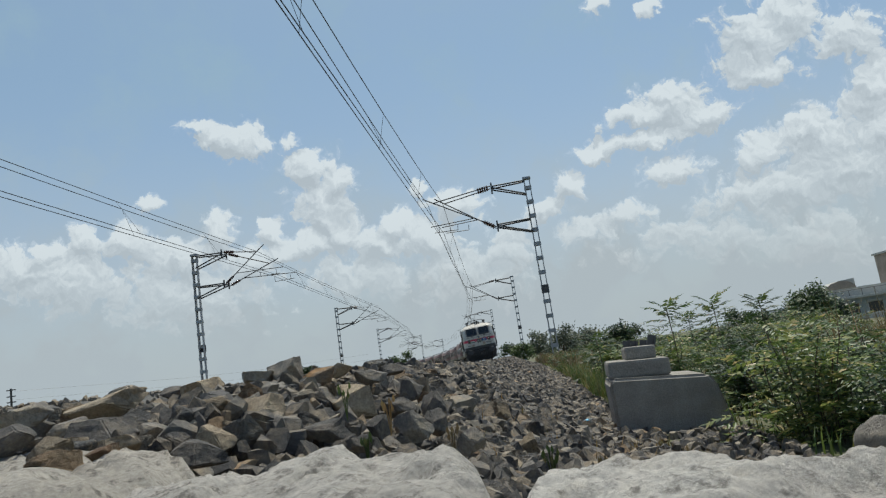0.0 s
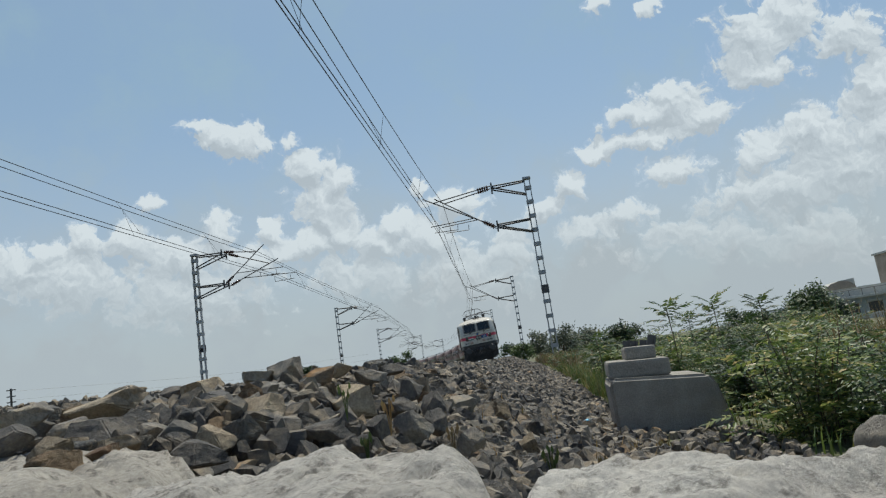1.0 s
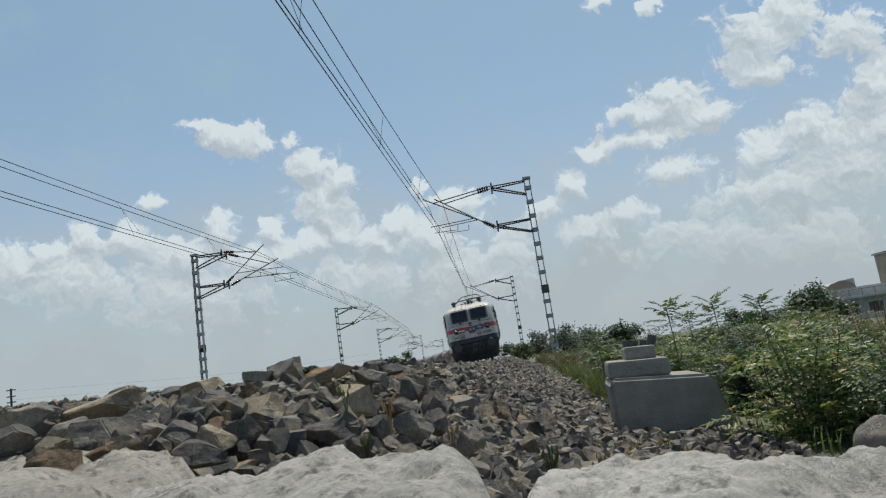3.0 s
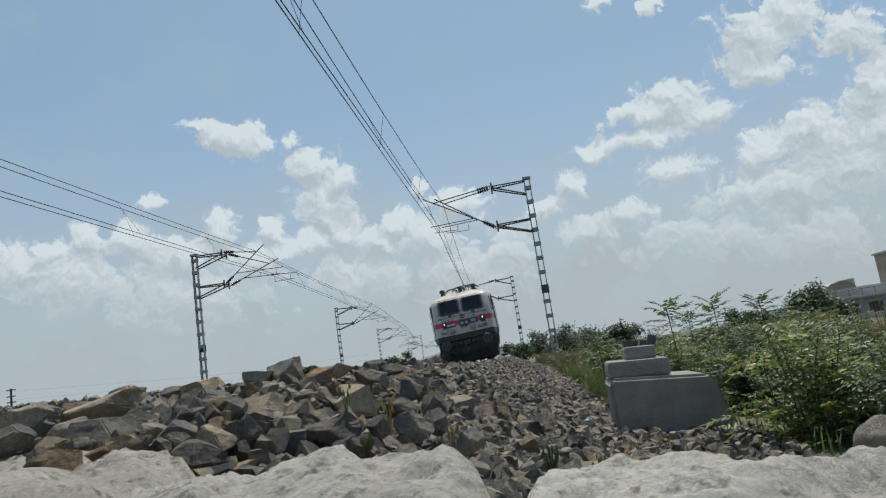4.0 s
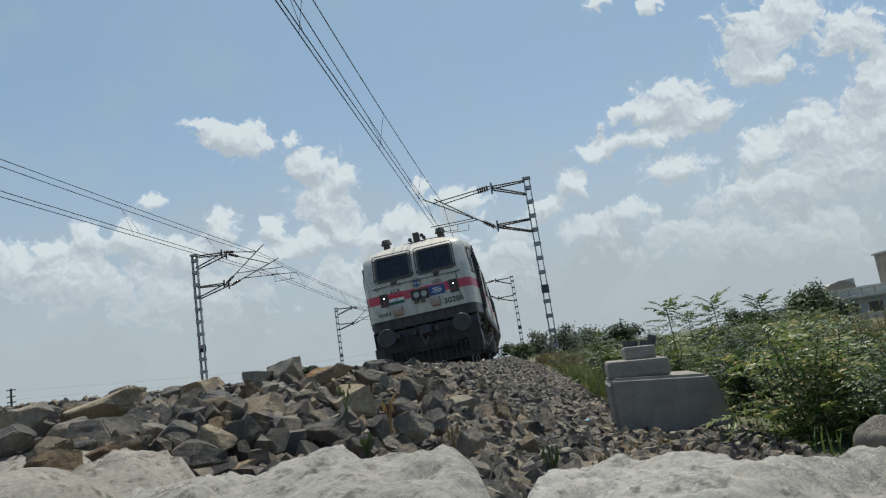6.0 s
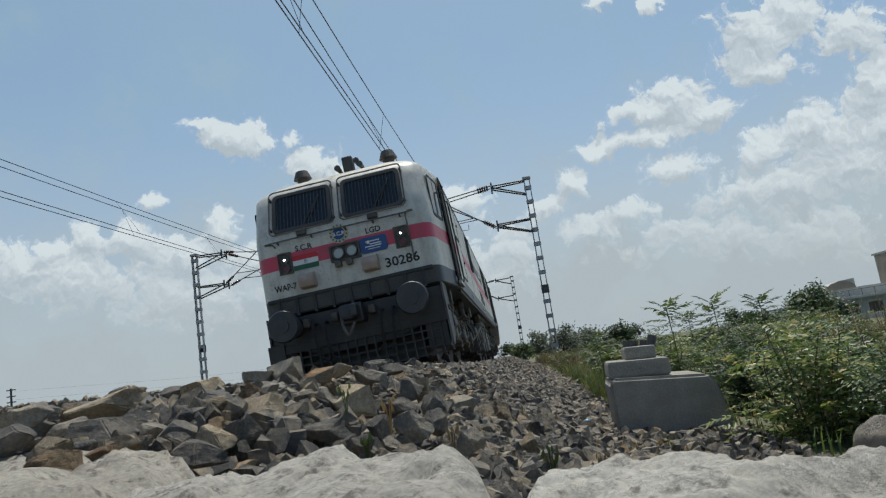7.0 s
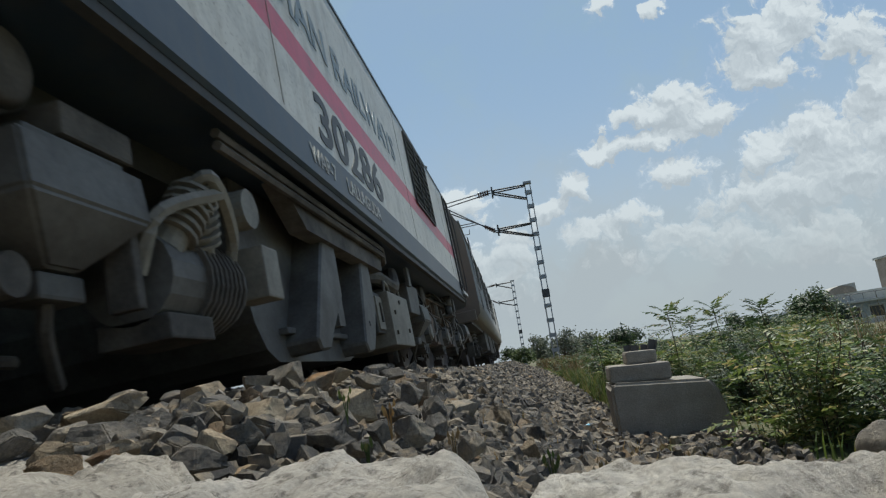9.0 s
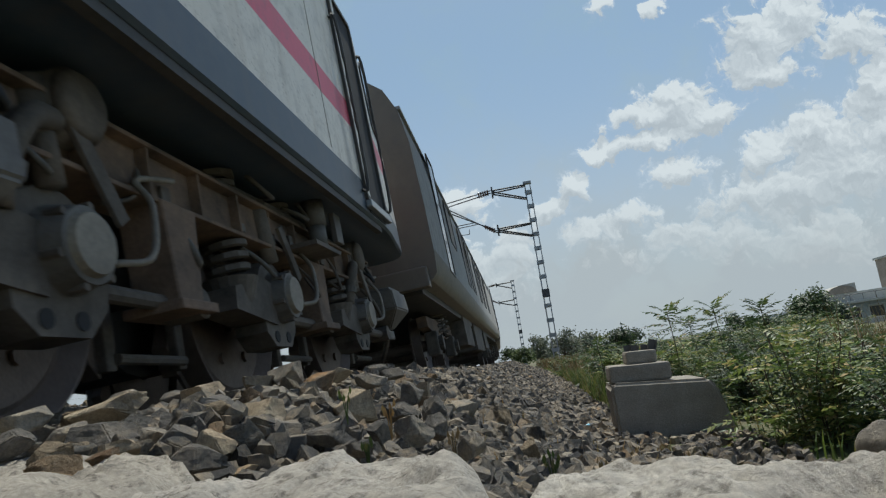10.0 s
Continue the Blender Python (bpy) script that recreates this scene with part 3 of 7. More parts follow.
M_SOOT = worn("deep soot", (0.036, 0.036, 0.037), (0.07, 0.063, 0.055), 0.6, 0, 3)
M_SOOT2 = worn("oily steel", (0.046, 0.049, 0.056), (0.08, 0.072, 0.064), 0.45, 0.3, 5)
M_BOGIE = worn("dusty bogie steel", (0.165, 0.14, 0.115), (0.062, 0.053, 0.045), 0.75, 0.1, 4, (0.36, 0.66))
M_RUST = worn("brown brake dust", (0.22, 0.15, 0.105), (0.08, 0.062, 0.05), 0.85, 0.0, 4, (0.40, 0.70))
M_TANK = worn("grey tank paint", (0.155, 0.146, 0.132), (0.07, 0.06, 0.051), 0.6, 0, 2.5, (0.38, 0.68))
M_CASE = worn("pale grey case paint", (0.28, 0.25, 0.20), (0.13, 0.108, 0.085), 0.6, 0, 2.5, (0.42, 0.75))
M_PRIMER = worn("pinkish primer patch", (0.40, 0.30, 0.25), (0.48, 0.44, 0.38), 0.7, 0, 6)
M_WHEEL = worn("wheel steel", (0.17, 0.13, 0.11), (0.10, 0.08, 0.066), 0.6, 0.4, 5)
M_CHROME = plain("scuffed bright steel", (0.34, 0.34, 0.33), 0.38, 0.85)
M_RUBBER = plain("black rubber", (0.015, 0.015, 0.016), 0.6)
M_NAVY = plain("navy enamel", (0.02, 0.07, 0.22), 0.4)
M_FADED = worn("faded blue-grey lettering", (0.16, 0.21, 0.25), (0.30, 0.31, 0.30), 0.5, 0, 6)
M_DUSTED = worn("dusty white lettering", (0.42, 0.42, 0.40), (0.16, 0.17, 0.18), 0.6, 0, 8)
M_INK = plain("black lettering", (0.02, 0.02, 0.022), 0.5)
M_PALE = plain("white lettering", (0.70, 0.70, 0.68), 0.5)
M_CREAM = plain("pale yellow enamel", (0.52, 0.46, 0.26), 0.5)
M_SAFFRON = plain("red orange enamel", (0.50, 0.02, 0.03), 0.5)
M_GREEN = plain("green enamel", (0.02, 0.10, 0.06), 0.5)
M_LAMP = plain("lit marker lamp", (1.0, 0.96, 0.9), 0.3, 0, 6.0)
M_REDLENS = plain("dark red lens", (0.10, 0.01, 0.012), 0.2)
# Near-black colour for the shade inside doorways, louvres, recesses and holes.
M_INNERSHADE = plain("painted inner shade", (0.02, 0.02, 0.022), 0.8)


def glass_material():
    m = Mat("dark windscreen glass", 0.08)
    m.colour((0.012, 0.022, 0.028))
    m.b.inputs["IOR"].default_value = 1.5
    return m.m


M_GLASS = glass_material()


def lettering(words, size, m, material, parent, name="lettering", depth=0.002, width=None):
    """Words as one flat mesh. m places them: x along the line of writing, y up."""
    cu = bpy.data.curves.new("words", "FONT")
    cu.body, cu.size, cu.align_x, cu.extrude = words, size, "CENTER", depth
    cu.resolution_u, cu.offset = 3, size * 0.022
    tmp = bpy.data.objects.new("words", cu)
    scene.collection.objects.link(tmp)
    dg = bpy.context.evaluated_depsgraph_get()
    me = bpy.data.meshes.new_from_object(tmp.evaluated_get(dg))
    bpy.data.objects.remove(tmp)
    xs = [v.co.x for v in me.vertices]
    k = width / (max(xs) - min(xs)) if width else 1.0
    me.transform(m @ Matrix.Diagonal((k, 1, 1, 1)))
    me.materials.clear()
    me.materials.append(material)
    ob = new(name, me)
    ob.parent = parent
    return ob


FRONT = Matrix(((1, 0, 0, 0), (0, 0, -1, 0), (0, 1, 0, 0), (0, 0, 0, 1)))      # writing on a face that looks along -y
SIDE = Matrix(((0, 0, 1, 0), (1, 0, 0, 0), (0, 1, 0, 0), (0, 0, 0, 1)))        # writing on a face that looks along +x

YF = -0.05           # the lower front plane


def front_y(z):
    return YF if z < 2.5 else YF + (z - 2.5) * 0.40


def loco_ring(z, inset=0.0, length=19.42):
    """The outline of the body at height z, clockwise from the front's middle."""
    yf = front_y(z) + inset * 1.0
    w = 1.575 - inset
    half = [(0.0, yf), (0.6, yf), (1.12, yf + 0.0), (1.25, yf + 0.02), (1.345, yf + 0.07), (1.41, yf + 0.16), (1.445, yf + 0.32)]
    half = [(max(0, x - inset), y) for x, y in half] + [(w - 0.02, max(1.25, yf + 0.5)), (w, max(1.6, yf + 0.6))]
    mid = [(w, y) for y in (2.6, 4.5, 7.0, 9.7)]
    first = half + mid
    back = [(x, length + YF - y) for x, y in reversed(first[:-1])]
    right = first + back
    left = [(-x, y) for x, y in reversed(right[1:-1])]
    return right + left


def loco_body(t):
    bm = bmesh.new()
    levels = [(1.27, 0.02), (1.29, 0), (1.55, 0), (2.0, 0), (2.235, 0), (2.5, 0), (2.8, 0), (3.1, 0), (3.27, 0.0), (3.36, 0.05), (3.45, 0.16), (3.56, 0.36), (3.66, 0.65), (3.72, 1.0)]
    mats = [2, 2, 0, 1, 0, 0, 0, 0, 0, 3, 3, 3, 3]
    def lift(x, y, z):
        """The stripe rises a little behind the cab."""
        return 0.12 * max(0.0, 1 - abs(y - 5.2) / 4.2) if abs(x) > 1.5 and z in (2.0, 2.235) else 0.0

    rings = [[bm.verts.new((x, y, z + lift(x, y, z))) for x, y in loco_ring(z, i)] for z, i in levels]
    n = len(rings[0])
    for a, b, mi in zip(rings, rings[1:], mats):
        for j in range(n):
            f = bm.faces.new((a[j], a[(j + 1) % n], b[(j + 1) % n], b[j]))
            f.material_index, f.smooth = mi, mi == 3
            if mi == 2 and abs(a[j].co.x) < 1.42 and abs(a[(j + 1) % n].co.x) < 1.42:
                f.material_index = 4
    bm.faces.new(rings[0][::-1]).material_index = 2
    bm.faces.new(rings[-1]).material_index = 3
    bmesh.ops.recalc_face_normals(bm, faces=bm.faces)
    shell = part("body", bm, [M_WHITE, M_RED, M_BAND, M_ROOF, M_BLACK], t, "dusty white body with a red stripe and grey band", True)
    shell.data.set_sharp_from_angle(angle=radians(36))


def on_front(x, z, out=0.0):
    """A frame on the raked windscreen plane: local x right, y up the slope, z outward."""
    rake = math.atan(0.40) if z > 2.5 else 0.0
    up = Vector((0, math.sin(rake), math.cos(rake)))
    o = Vector((0, -math.cos(rake), math.sin(rake)))
    p = Vector((x, front_y(z), z)) + o * out
    return Matrix(((1, up.x, o.x, p.x), (0, up.y, o.y, p.y), (0, up.z, o.z, p.z), (0, 0, 0, 1)))


def rounded(w, h, r, n=4):
    """A rounded rectangle about the origin."""
    out = []
    for cx, cy, a0 in ((w - r, h - r, 0), (r - w, h - r, 90), (r - w, r - h, 180), (w - r, r - h, 270)):
        for i in range(n + 1):
            a = radians(a0 + 90 * i / n)
            out.append((cx + r * math.cos(a), cy + r * math.sin(a)))
    return out


def ring_frame(bm, outer, inner, depth, m):
    """A flat frame between two outlines of equal count, raised by depth."""
    rows = []
    for pts, z in ((outer, 0), (outer, depth), (inner, depth), (inner, 0)):
        rows.append([bm.verts.new(m @ Vector((x, y, z))) for x, y in pts])
    n = len(outer)
    for a, b in zip(rows, rows[1:]):
        for j in range(n):
            bm.faces.new((a[j], a[(j + 1) % n], b[(j + 1) % n], b[j]))
    bmesh.ops.recalc_face_normals(bm, faces=bm.faces)
    return bm


def plate(bm, pts, m, z0=0.0, z1=0.01):
    lo = [bm.verts.new(m @ Vector((x, y, z0))) for x, y in pts]
    hi = [bm.verts.new(m @ Vector((x, y, z1))) for x, y in pts]
    n = len(pts)
    for j in range(n):
        bm.faces.new((lo[j], lo[(j + 1) % n], hi[(j + 1) % n], hi[j]))
    bm.faces.new(hi)
    bm.faces.new(lo[::-1])
    bmesh.ops.recalc_face_normals(bm, faces=bm.faces)
    return bm


def circle(r, n=24):
    return [(r * math.cos(2 * math.pi * i / n), r * math.sin(2 * math.pi * i / n)) for i in range(n)]


def loco_front(t):
    for sx in (-1, 1):
        m = on_front(sx * 0.578, 2.92)
        w = part("windscreen", ring_frame(bmesh.new(), rounded(0.49, 0.375, 0.09), rounded(0.43, 0.315, 0.06), 0.035, m), M_BLACK, t, "black windscreen frame with a dark pane")
        part("pane", plate(bmesh.new(), rounded(0.44, 0.325, 0.06), m, 0.002, 0.012), M_GLASS, w)
        for i in range(15):
            x = -0.40 + 0.8 * i / 14
            part("guard_bar", tube(bmesh.new(), m @ Vector((x, -0.33, 0.045)), m @ Vector((x, 0.33, 0.045)), 0.0045, 5), M_DARKSTEEL, w)
        bm = pipe(bmesh.new(), [m @ Vector((x, y, 0.06)) for x, y in rounded(0.53, 0.42, 0.08, 3)] + [m @ Vector((0.53, 0.34, 0.06))], 0.012)
        for x, y in ((-0.52, -0.3), (0.52, -0.3), (-0.52, 0.3), (0.52, 0.3)):
            tube(bm, m @ Vector((x, y, -0.01)), m @ Vector((x, y, 0.07)), 0.022, 6)
        part("guard_frame", bm, M_BLACK, w)
        a = m @ Vector((-0.05, -0.44, 0.03))
        bm = bmesh.new()
        tube(bm, a, m @ Vector((0.22, 0.05, 0.035)), 0.009, 5)
        tube(bm, m @ Vector((0.12, -0.25, 0.03)), m @ Vector((0.30, 0.2, 0.03)), 0.012, 5)
        box(bm, (-0.10, -0.5, 0.0), (0.06, -0.40, 0.06), 0.012, m)
        part("wiper", bm, M_BLACK, w)
        # marker lights
        m = on_front(sx * 0.94, 2.08)
        c = part("marker_light", ring_frame(bmesh.new(), rounded(0.112, 0.172, 0.008), rounded(0.09, 0.15, 0.008), 0.02, m), M_BOGIE, t, "dark marker light box with a lit lamp")
        part("backing", plate(bmesh.new(), rounded(0.095, 0.155, 0.01), m, 0.002, 0.008), M_BOGIE, c)
        for y, mat in ((0.055, M_DARKSTEEL), (-0.08, M_REDLENS)):
            mm = m @ pose(0, y, 0)
            part("lens", plate(bmesh.new(), circle(0.062, 18), mm, 0.008, 0.025), mat, c)
            part("bezel", ring_frame(bmesh.new(), circle(0.072, 18), circle(0.056, 18), 0.04, mm), M_DARKSTEEL, c)
        part("lamp", plate(bmesh.new(), circle(0.017, 10), m @ pose(0, 0.055, 0), 0.02, 0.034), M_LAMP, c, "lit white lamp")
        # jumper boxes
        x0, z0 = (0.40, 1.78) if sx > 0 else (-0.62, 1.74)
        bm = prism(bmesh.new(), [(YF - 0.16, z0 - 0.11), (YF - 0.19, z0 + 0.0), (YF - 0.14, z0 + 0.10), (YF + 0.02, z0 + 0.12), (YF + 0.02, z0 - 0.13)], x0 - 0.125, x0 + 0.125, "x")
        bmesh.ops.bevel(bm, geom=bm.edges[:], offset=0.012, segments=2, affect="EDGES")
        part("jumper_box", bm, M_PRIMER, t, "rust-patched primer jumper box")
    # headlight pair
    m = on_front(0.03, 2.05)
    h = part("headlight", ring_frame(bmesh.new(), rounded(0.24, 0.135, 0.02), rounded(0.21, 0.108, 0.02), 0.05, m), M_DARKSTEEL, t, "twin headlight in a rusty frame")
    part("backing", plate(bmesh.new(), rounded(0.22, 0.115, 0.02), m, 0.002, 0.008), M_BLACK, h)
    for x in (-0.105, 0.105):
        mm = m @ pose(x, 0, 0)
        part("reflector", plate(bmesh.new(), circle(0.082, 20), mm, 0.008, 0.03), M_CHROME, h, "unlit silver reflector")
        part("rim", ring_frame(bmesh.new(), circle(0.096, 20), circle(0.078, 20), 0.055, mm), M_TANK, h)
    for x in (-0.10, 0.08):
        part("socket", box(bmesh.new(), (x - 0.05, YF - 0.10, 1.83), (x + 0.05, YF, 1.93), 0.012), M_TANK, t)
    # hand rail
    zr = 2.43
    bm = pipe(bmesh.new(), bow([(-1.06, YF, 2.36), (-1.07, YF - 0.05, 2.40), (-1.05, YF - 0.075, zr), (1.05, YF - 0.075, zr), (1.07, YF - 0.06, 2.40), (1.07, YF - 0.02, 1.75)], 4), 0.013, 6)
    part("hand_rail", bm, M_TANK, t, "grey steel hand rail")
    for x in (-1.0, -0.45, 0.1, 0.55, 0.98):
        part("rail_post", tube(bmesh.new(), (x, YF, zr - 0.03), (x, YF - 0.075, zr), 0.014, 6), M_BLACK, t)
    # emblem, flag, plate
    m = on_front(-0.02, 2.36, 0.003)
    e = part("emblem", plate(bmesh.new(), circle(0.155, 28), m, 0, 0.006), M_NAVY, t, "round blue and yellow emblem")
    part("emblem_ring", ring_frame(bmesh.new(), circle(0.155, 28), circle(0.098, 28), 0.009, m), M_CREAM, e)
    bm = bmesh.new()
    for i in range(14):
        a = 2 * math.pi * i / 14
        box(bm, (-0.012, 0.113, 0.009), (0.012, 0.143, 0.0105), 0, m @ pose(0, 0, 0, 0, 0, math.degrees(a)))
    part("emblem_bars", bm, M_NAVY, e)
    lettering("S.C.R", 0.085, m @ pose(0, -0.03, 0.007), M_PALE, e, "emblem_lettering")
    m = on_front(-0.615, 2.05, 0.006)
    fl = part("flag_panel", plate(bmesh.new(), [(-0.205, -0.12), (0.205, -0.12), (0.205, 0.115), (-0.205, 0.115)], m, 0, 0.004), M_PALE, t, "painted tricolour flag panel")
    for y0, y1, mat in ((0.037, 0.115, M_SAFFRON), (-0.12, -0.042, M_GREEN)):
        part("flag_stripe", plate(bmesh.new(), [(-0.205, y0), (0.205, y0), (0.205, y1), (-0.205, y1)], m, 0.004, 0.0055), mat, fl)
    bm = ring_frame(bmesh.new(), circle(0.03, 20), circle(0.025, 20), 0.002, m @ pose(0, 0, 0.004))
    for i in range(12):
        box(bm, (-0.0012, 0, 0.004), (0.0012, 0.026, 0.0055), 0, m @ pose(0, 0, 0, 0, 0, i * 30))
    part("flag_wheel", bm, M_NAVY, fl)
    m = on_front(0.49, 2.07, 0.006)
    b = part("name_board", plate(bmesh.new(), rounded(0.215, 0.125, 0.05, 3), m, 0, 0.008), M_NAVY, t, "blue board with white writing")
    bm = bmesh.new()
    for x0, x1, y0, y1 in ((-0.12, 0.10, 0.045, 0.062), (-0.10, -0.06, 0.02, 0.07), (-0.06, 0.13, 0.0, 0.018), (-0.14, 0.12, -0.035, -0.018), (-0.1, 0.1, -0.07, -0.06)):
        box(bm, (x0, y0, 0.008), (x1, y1, 0.0095), 0, m)
    part("writing", bm, M_PALE, b)
    lettering("S.C.R", 0.125, on_front(-0.615, 2.235, 0.002), M_INK, t)
    lettering("LGD", 0.125, on_front(0.52, 2.255, 0.002), M_INK, t)
    lettering("30286", 0.20, on_front(0.88, 1.665, 0.002), M_INK, t, width=0.54)
    lettering("WAP-7", 0.14, on_front(-1.0, 1.66, 0.002), M_INK, t, width=0.36)
    # buffer beam and what hangs on it
    bm = box(bmesh.new(), (-1.37, YF + 0.03, 0.80), (1.37, YF + 0.30, 1.225), 0.02)
    part("buffer_beam", bm, M_SOOT, t)
    bm = bmesh.new()
    for i in range(9):
        x = -1.15 + 2.3 * i / 8
        box(bm, (x - 0.02, YF - 0.03, 1.24), (x + 0.02, YF + 0.02, 1.54))
    box(bm, (-1.32, YF - 0.02, 1.50), (1.32, YF + 0.05, 1.555), 0.01)
    part("apron_ribs", bm, M_SOOT, t)
    for sx in (-1, 1):
        bm = bmesh.new()
        tube(bm, (sx * 0.978, YF + 0.03, 1.065), (sx * 0.978, YF - 0.36, 1.065), 0.115, 16)
        tube(bm, (sx * 0.978, YF + 0.03, 1.065), (sx * 0.978, YF - 0.10, 1.065), 0.16, 16)
        b = part("buffer", bm, M_SOOT, t, "black round buffer", True)
        bm = tube(bmesh.new(), (sx * 0.978, YF - 0.34, 1.065), (sx * 0.978, YF - 0.55, 1.065), 0.10, 16)
        tube(bm, (sx * 0.978, YF - 0.49, 1.065), (sx * 0.978, YF - 0.53, 1.065), 0.245, 28, 0.225)
        part("buffer_head", bm, M_SOOT2, b)
    bm = box(bmesh.new(), (-0.17, YF - 0.25, 0.92), (0.17, YF + 0.05, 1.22), 0.03)
    box(bm, (-0.13, YF - 0.50, 0.96), (0.10, YF - 0.2, 1.18), 0.04)
    box(bm, (0.06, YF - 0.60, 0.98), (0.16, YF - 0.3, 1.16), 0.03)
    part("coupler", bm, M_SOOT2, t, "heavy centre coupler")
    bm = pipe(bmesh.new(), bow([(-0.1, YF - 0.5, 1.0), (-0.06, YF - 0.62, 0.85), (0.0, YF - 0.60, 0.72), (0.08, YF - 0.5, 0.9)]), 0.022)
    part("coupling_link", bm, M_BOGIE, t)
    for x in (-0.62, -0.45, 0.42, 0.6):
        pts = bow([(x, YF + 0.05, 1.05), (x * 1.02, YF - 0.18, 1.0), (x * 0.98, YF - 0.22, 0.72), (x * 0.9, YF - 0.15, 0.52), (x * 0.75, YF - 0.16, 0.46)])
        part("brake_hose", pipe(bmesh.new(), pts, 0.022), M_RUBBER, t)
    for x in (-0.3, 0.28, 0.75, -0.75):
        part("cock", box(bmesh.new(), (x - 0.05, YF - 0.12, 1.02), (x + 0.05, YF + 0.04, 1.15), 0.02), M_BOGIE, t)
    # cattle guard: a grid of bars in a heavy frame
    g = part("cattle_guard", box(bmesh.new(), (-1.37, YF + 0.02, 0.68), (1.37, YF + 0.07, 0.82), 0.01), M_SOOT, t, "black cattle guard grid")
    for z in (0.23, 0.35, 0.47, 0.59, 0.705):
        part("guard_rail", box(bmesh.new(), (-1.25, YF + 0.0, z - 0.012), (1.25, YF + 0.035, z + 0.012)), M_SOOT, g)
    for i in range(18):
        x = -1.24 + 2.48 * i / 17
        part("guard_bar", box(bmesh.new(), (x - 0.012, YF - 0.008, 0.20), (x + 0.012, YF + 0.042, 0.72)), M_SOOT, g)
    bm = prism(bmesh.new(), [(-1.3, 0.70), (-1.0, 0.70), (-0.62, 0.60), (0.62, 0.60), (1.0, 0.70), (1.3, 0.70), (1.3, 0.84), (-1.3, 0.84)], YF + 0.045, YF + 0.075)
    part("guard_plate", bm, M_SOOT, g)
    part("guard_back", box(bmesh.new(), (-1.2, YF + 0.45, 0.25), (0.9, YF + 0.47, 0.8)), M_SOOT, g)
    for sx in (-1, 1):
        bm = prism(bmesh.new(), [(YF + 0.0, 0.30), (YF + 0.08, 0.30), (YF + 0.53, 0.46), (YF + 0.56, 1.27), (YF + 0.0, 1.27)], sx * 1.37, sx * 1.40, "x")
        part("side_skirt", bm, M_SKIRT if sx > 0 else M_SOOT, t, "dark grey side skirt plate")
        bm = bmesh.new()
        box(bm, (sx * 1.40, YF + 0.14, 0.86), (sx * 1.425, YF + 0.32, 0.885))
        box(bm, (sx * 1.40, YF + 0.22, 0.84), (sx * 1.425, YF + 0.24, 0.93))
        part("latch", bm, M_SOOT, t)
        bm = prism(bmesh.new(), [(YF + 0.05, 0.30), (YF + 0.32, 0.30), (YF + 0.32, 0.75), (YF + 0.05, 0.75)], sx * 1.02, sx * 1.34, "x")
        part("rail_guard", bm, M_SOOT, t)
    # the far side's footstep plate
    part("foot_step", box(bmesh.new(), (-1.44, YF - 0.02, 0.55), (-1.18, YF + 0.12, 0.85), 0.01), M_SOOT, t)


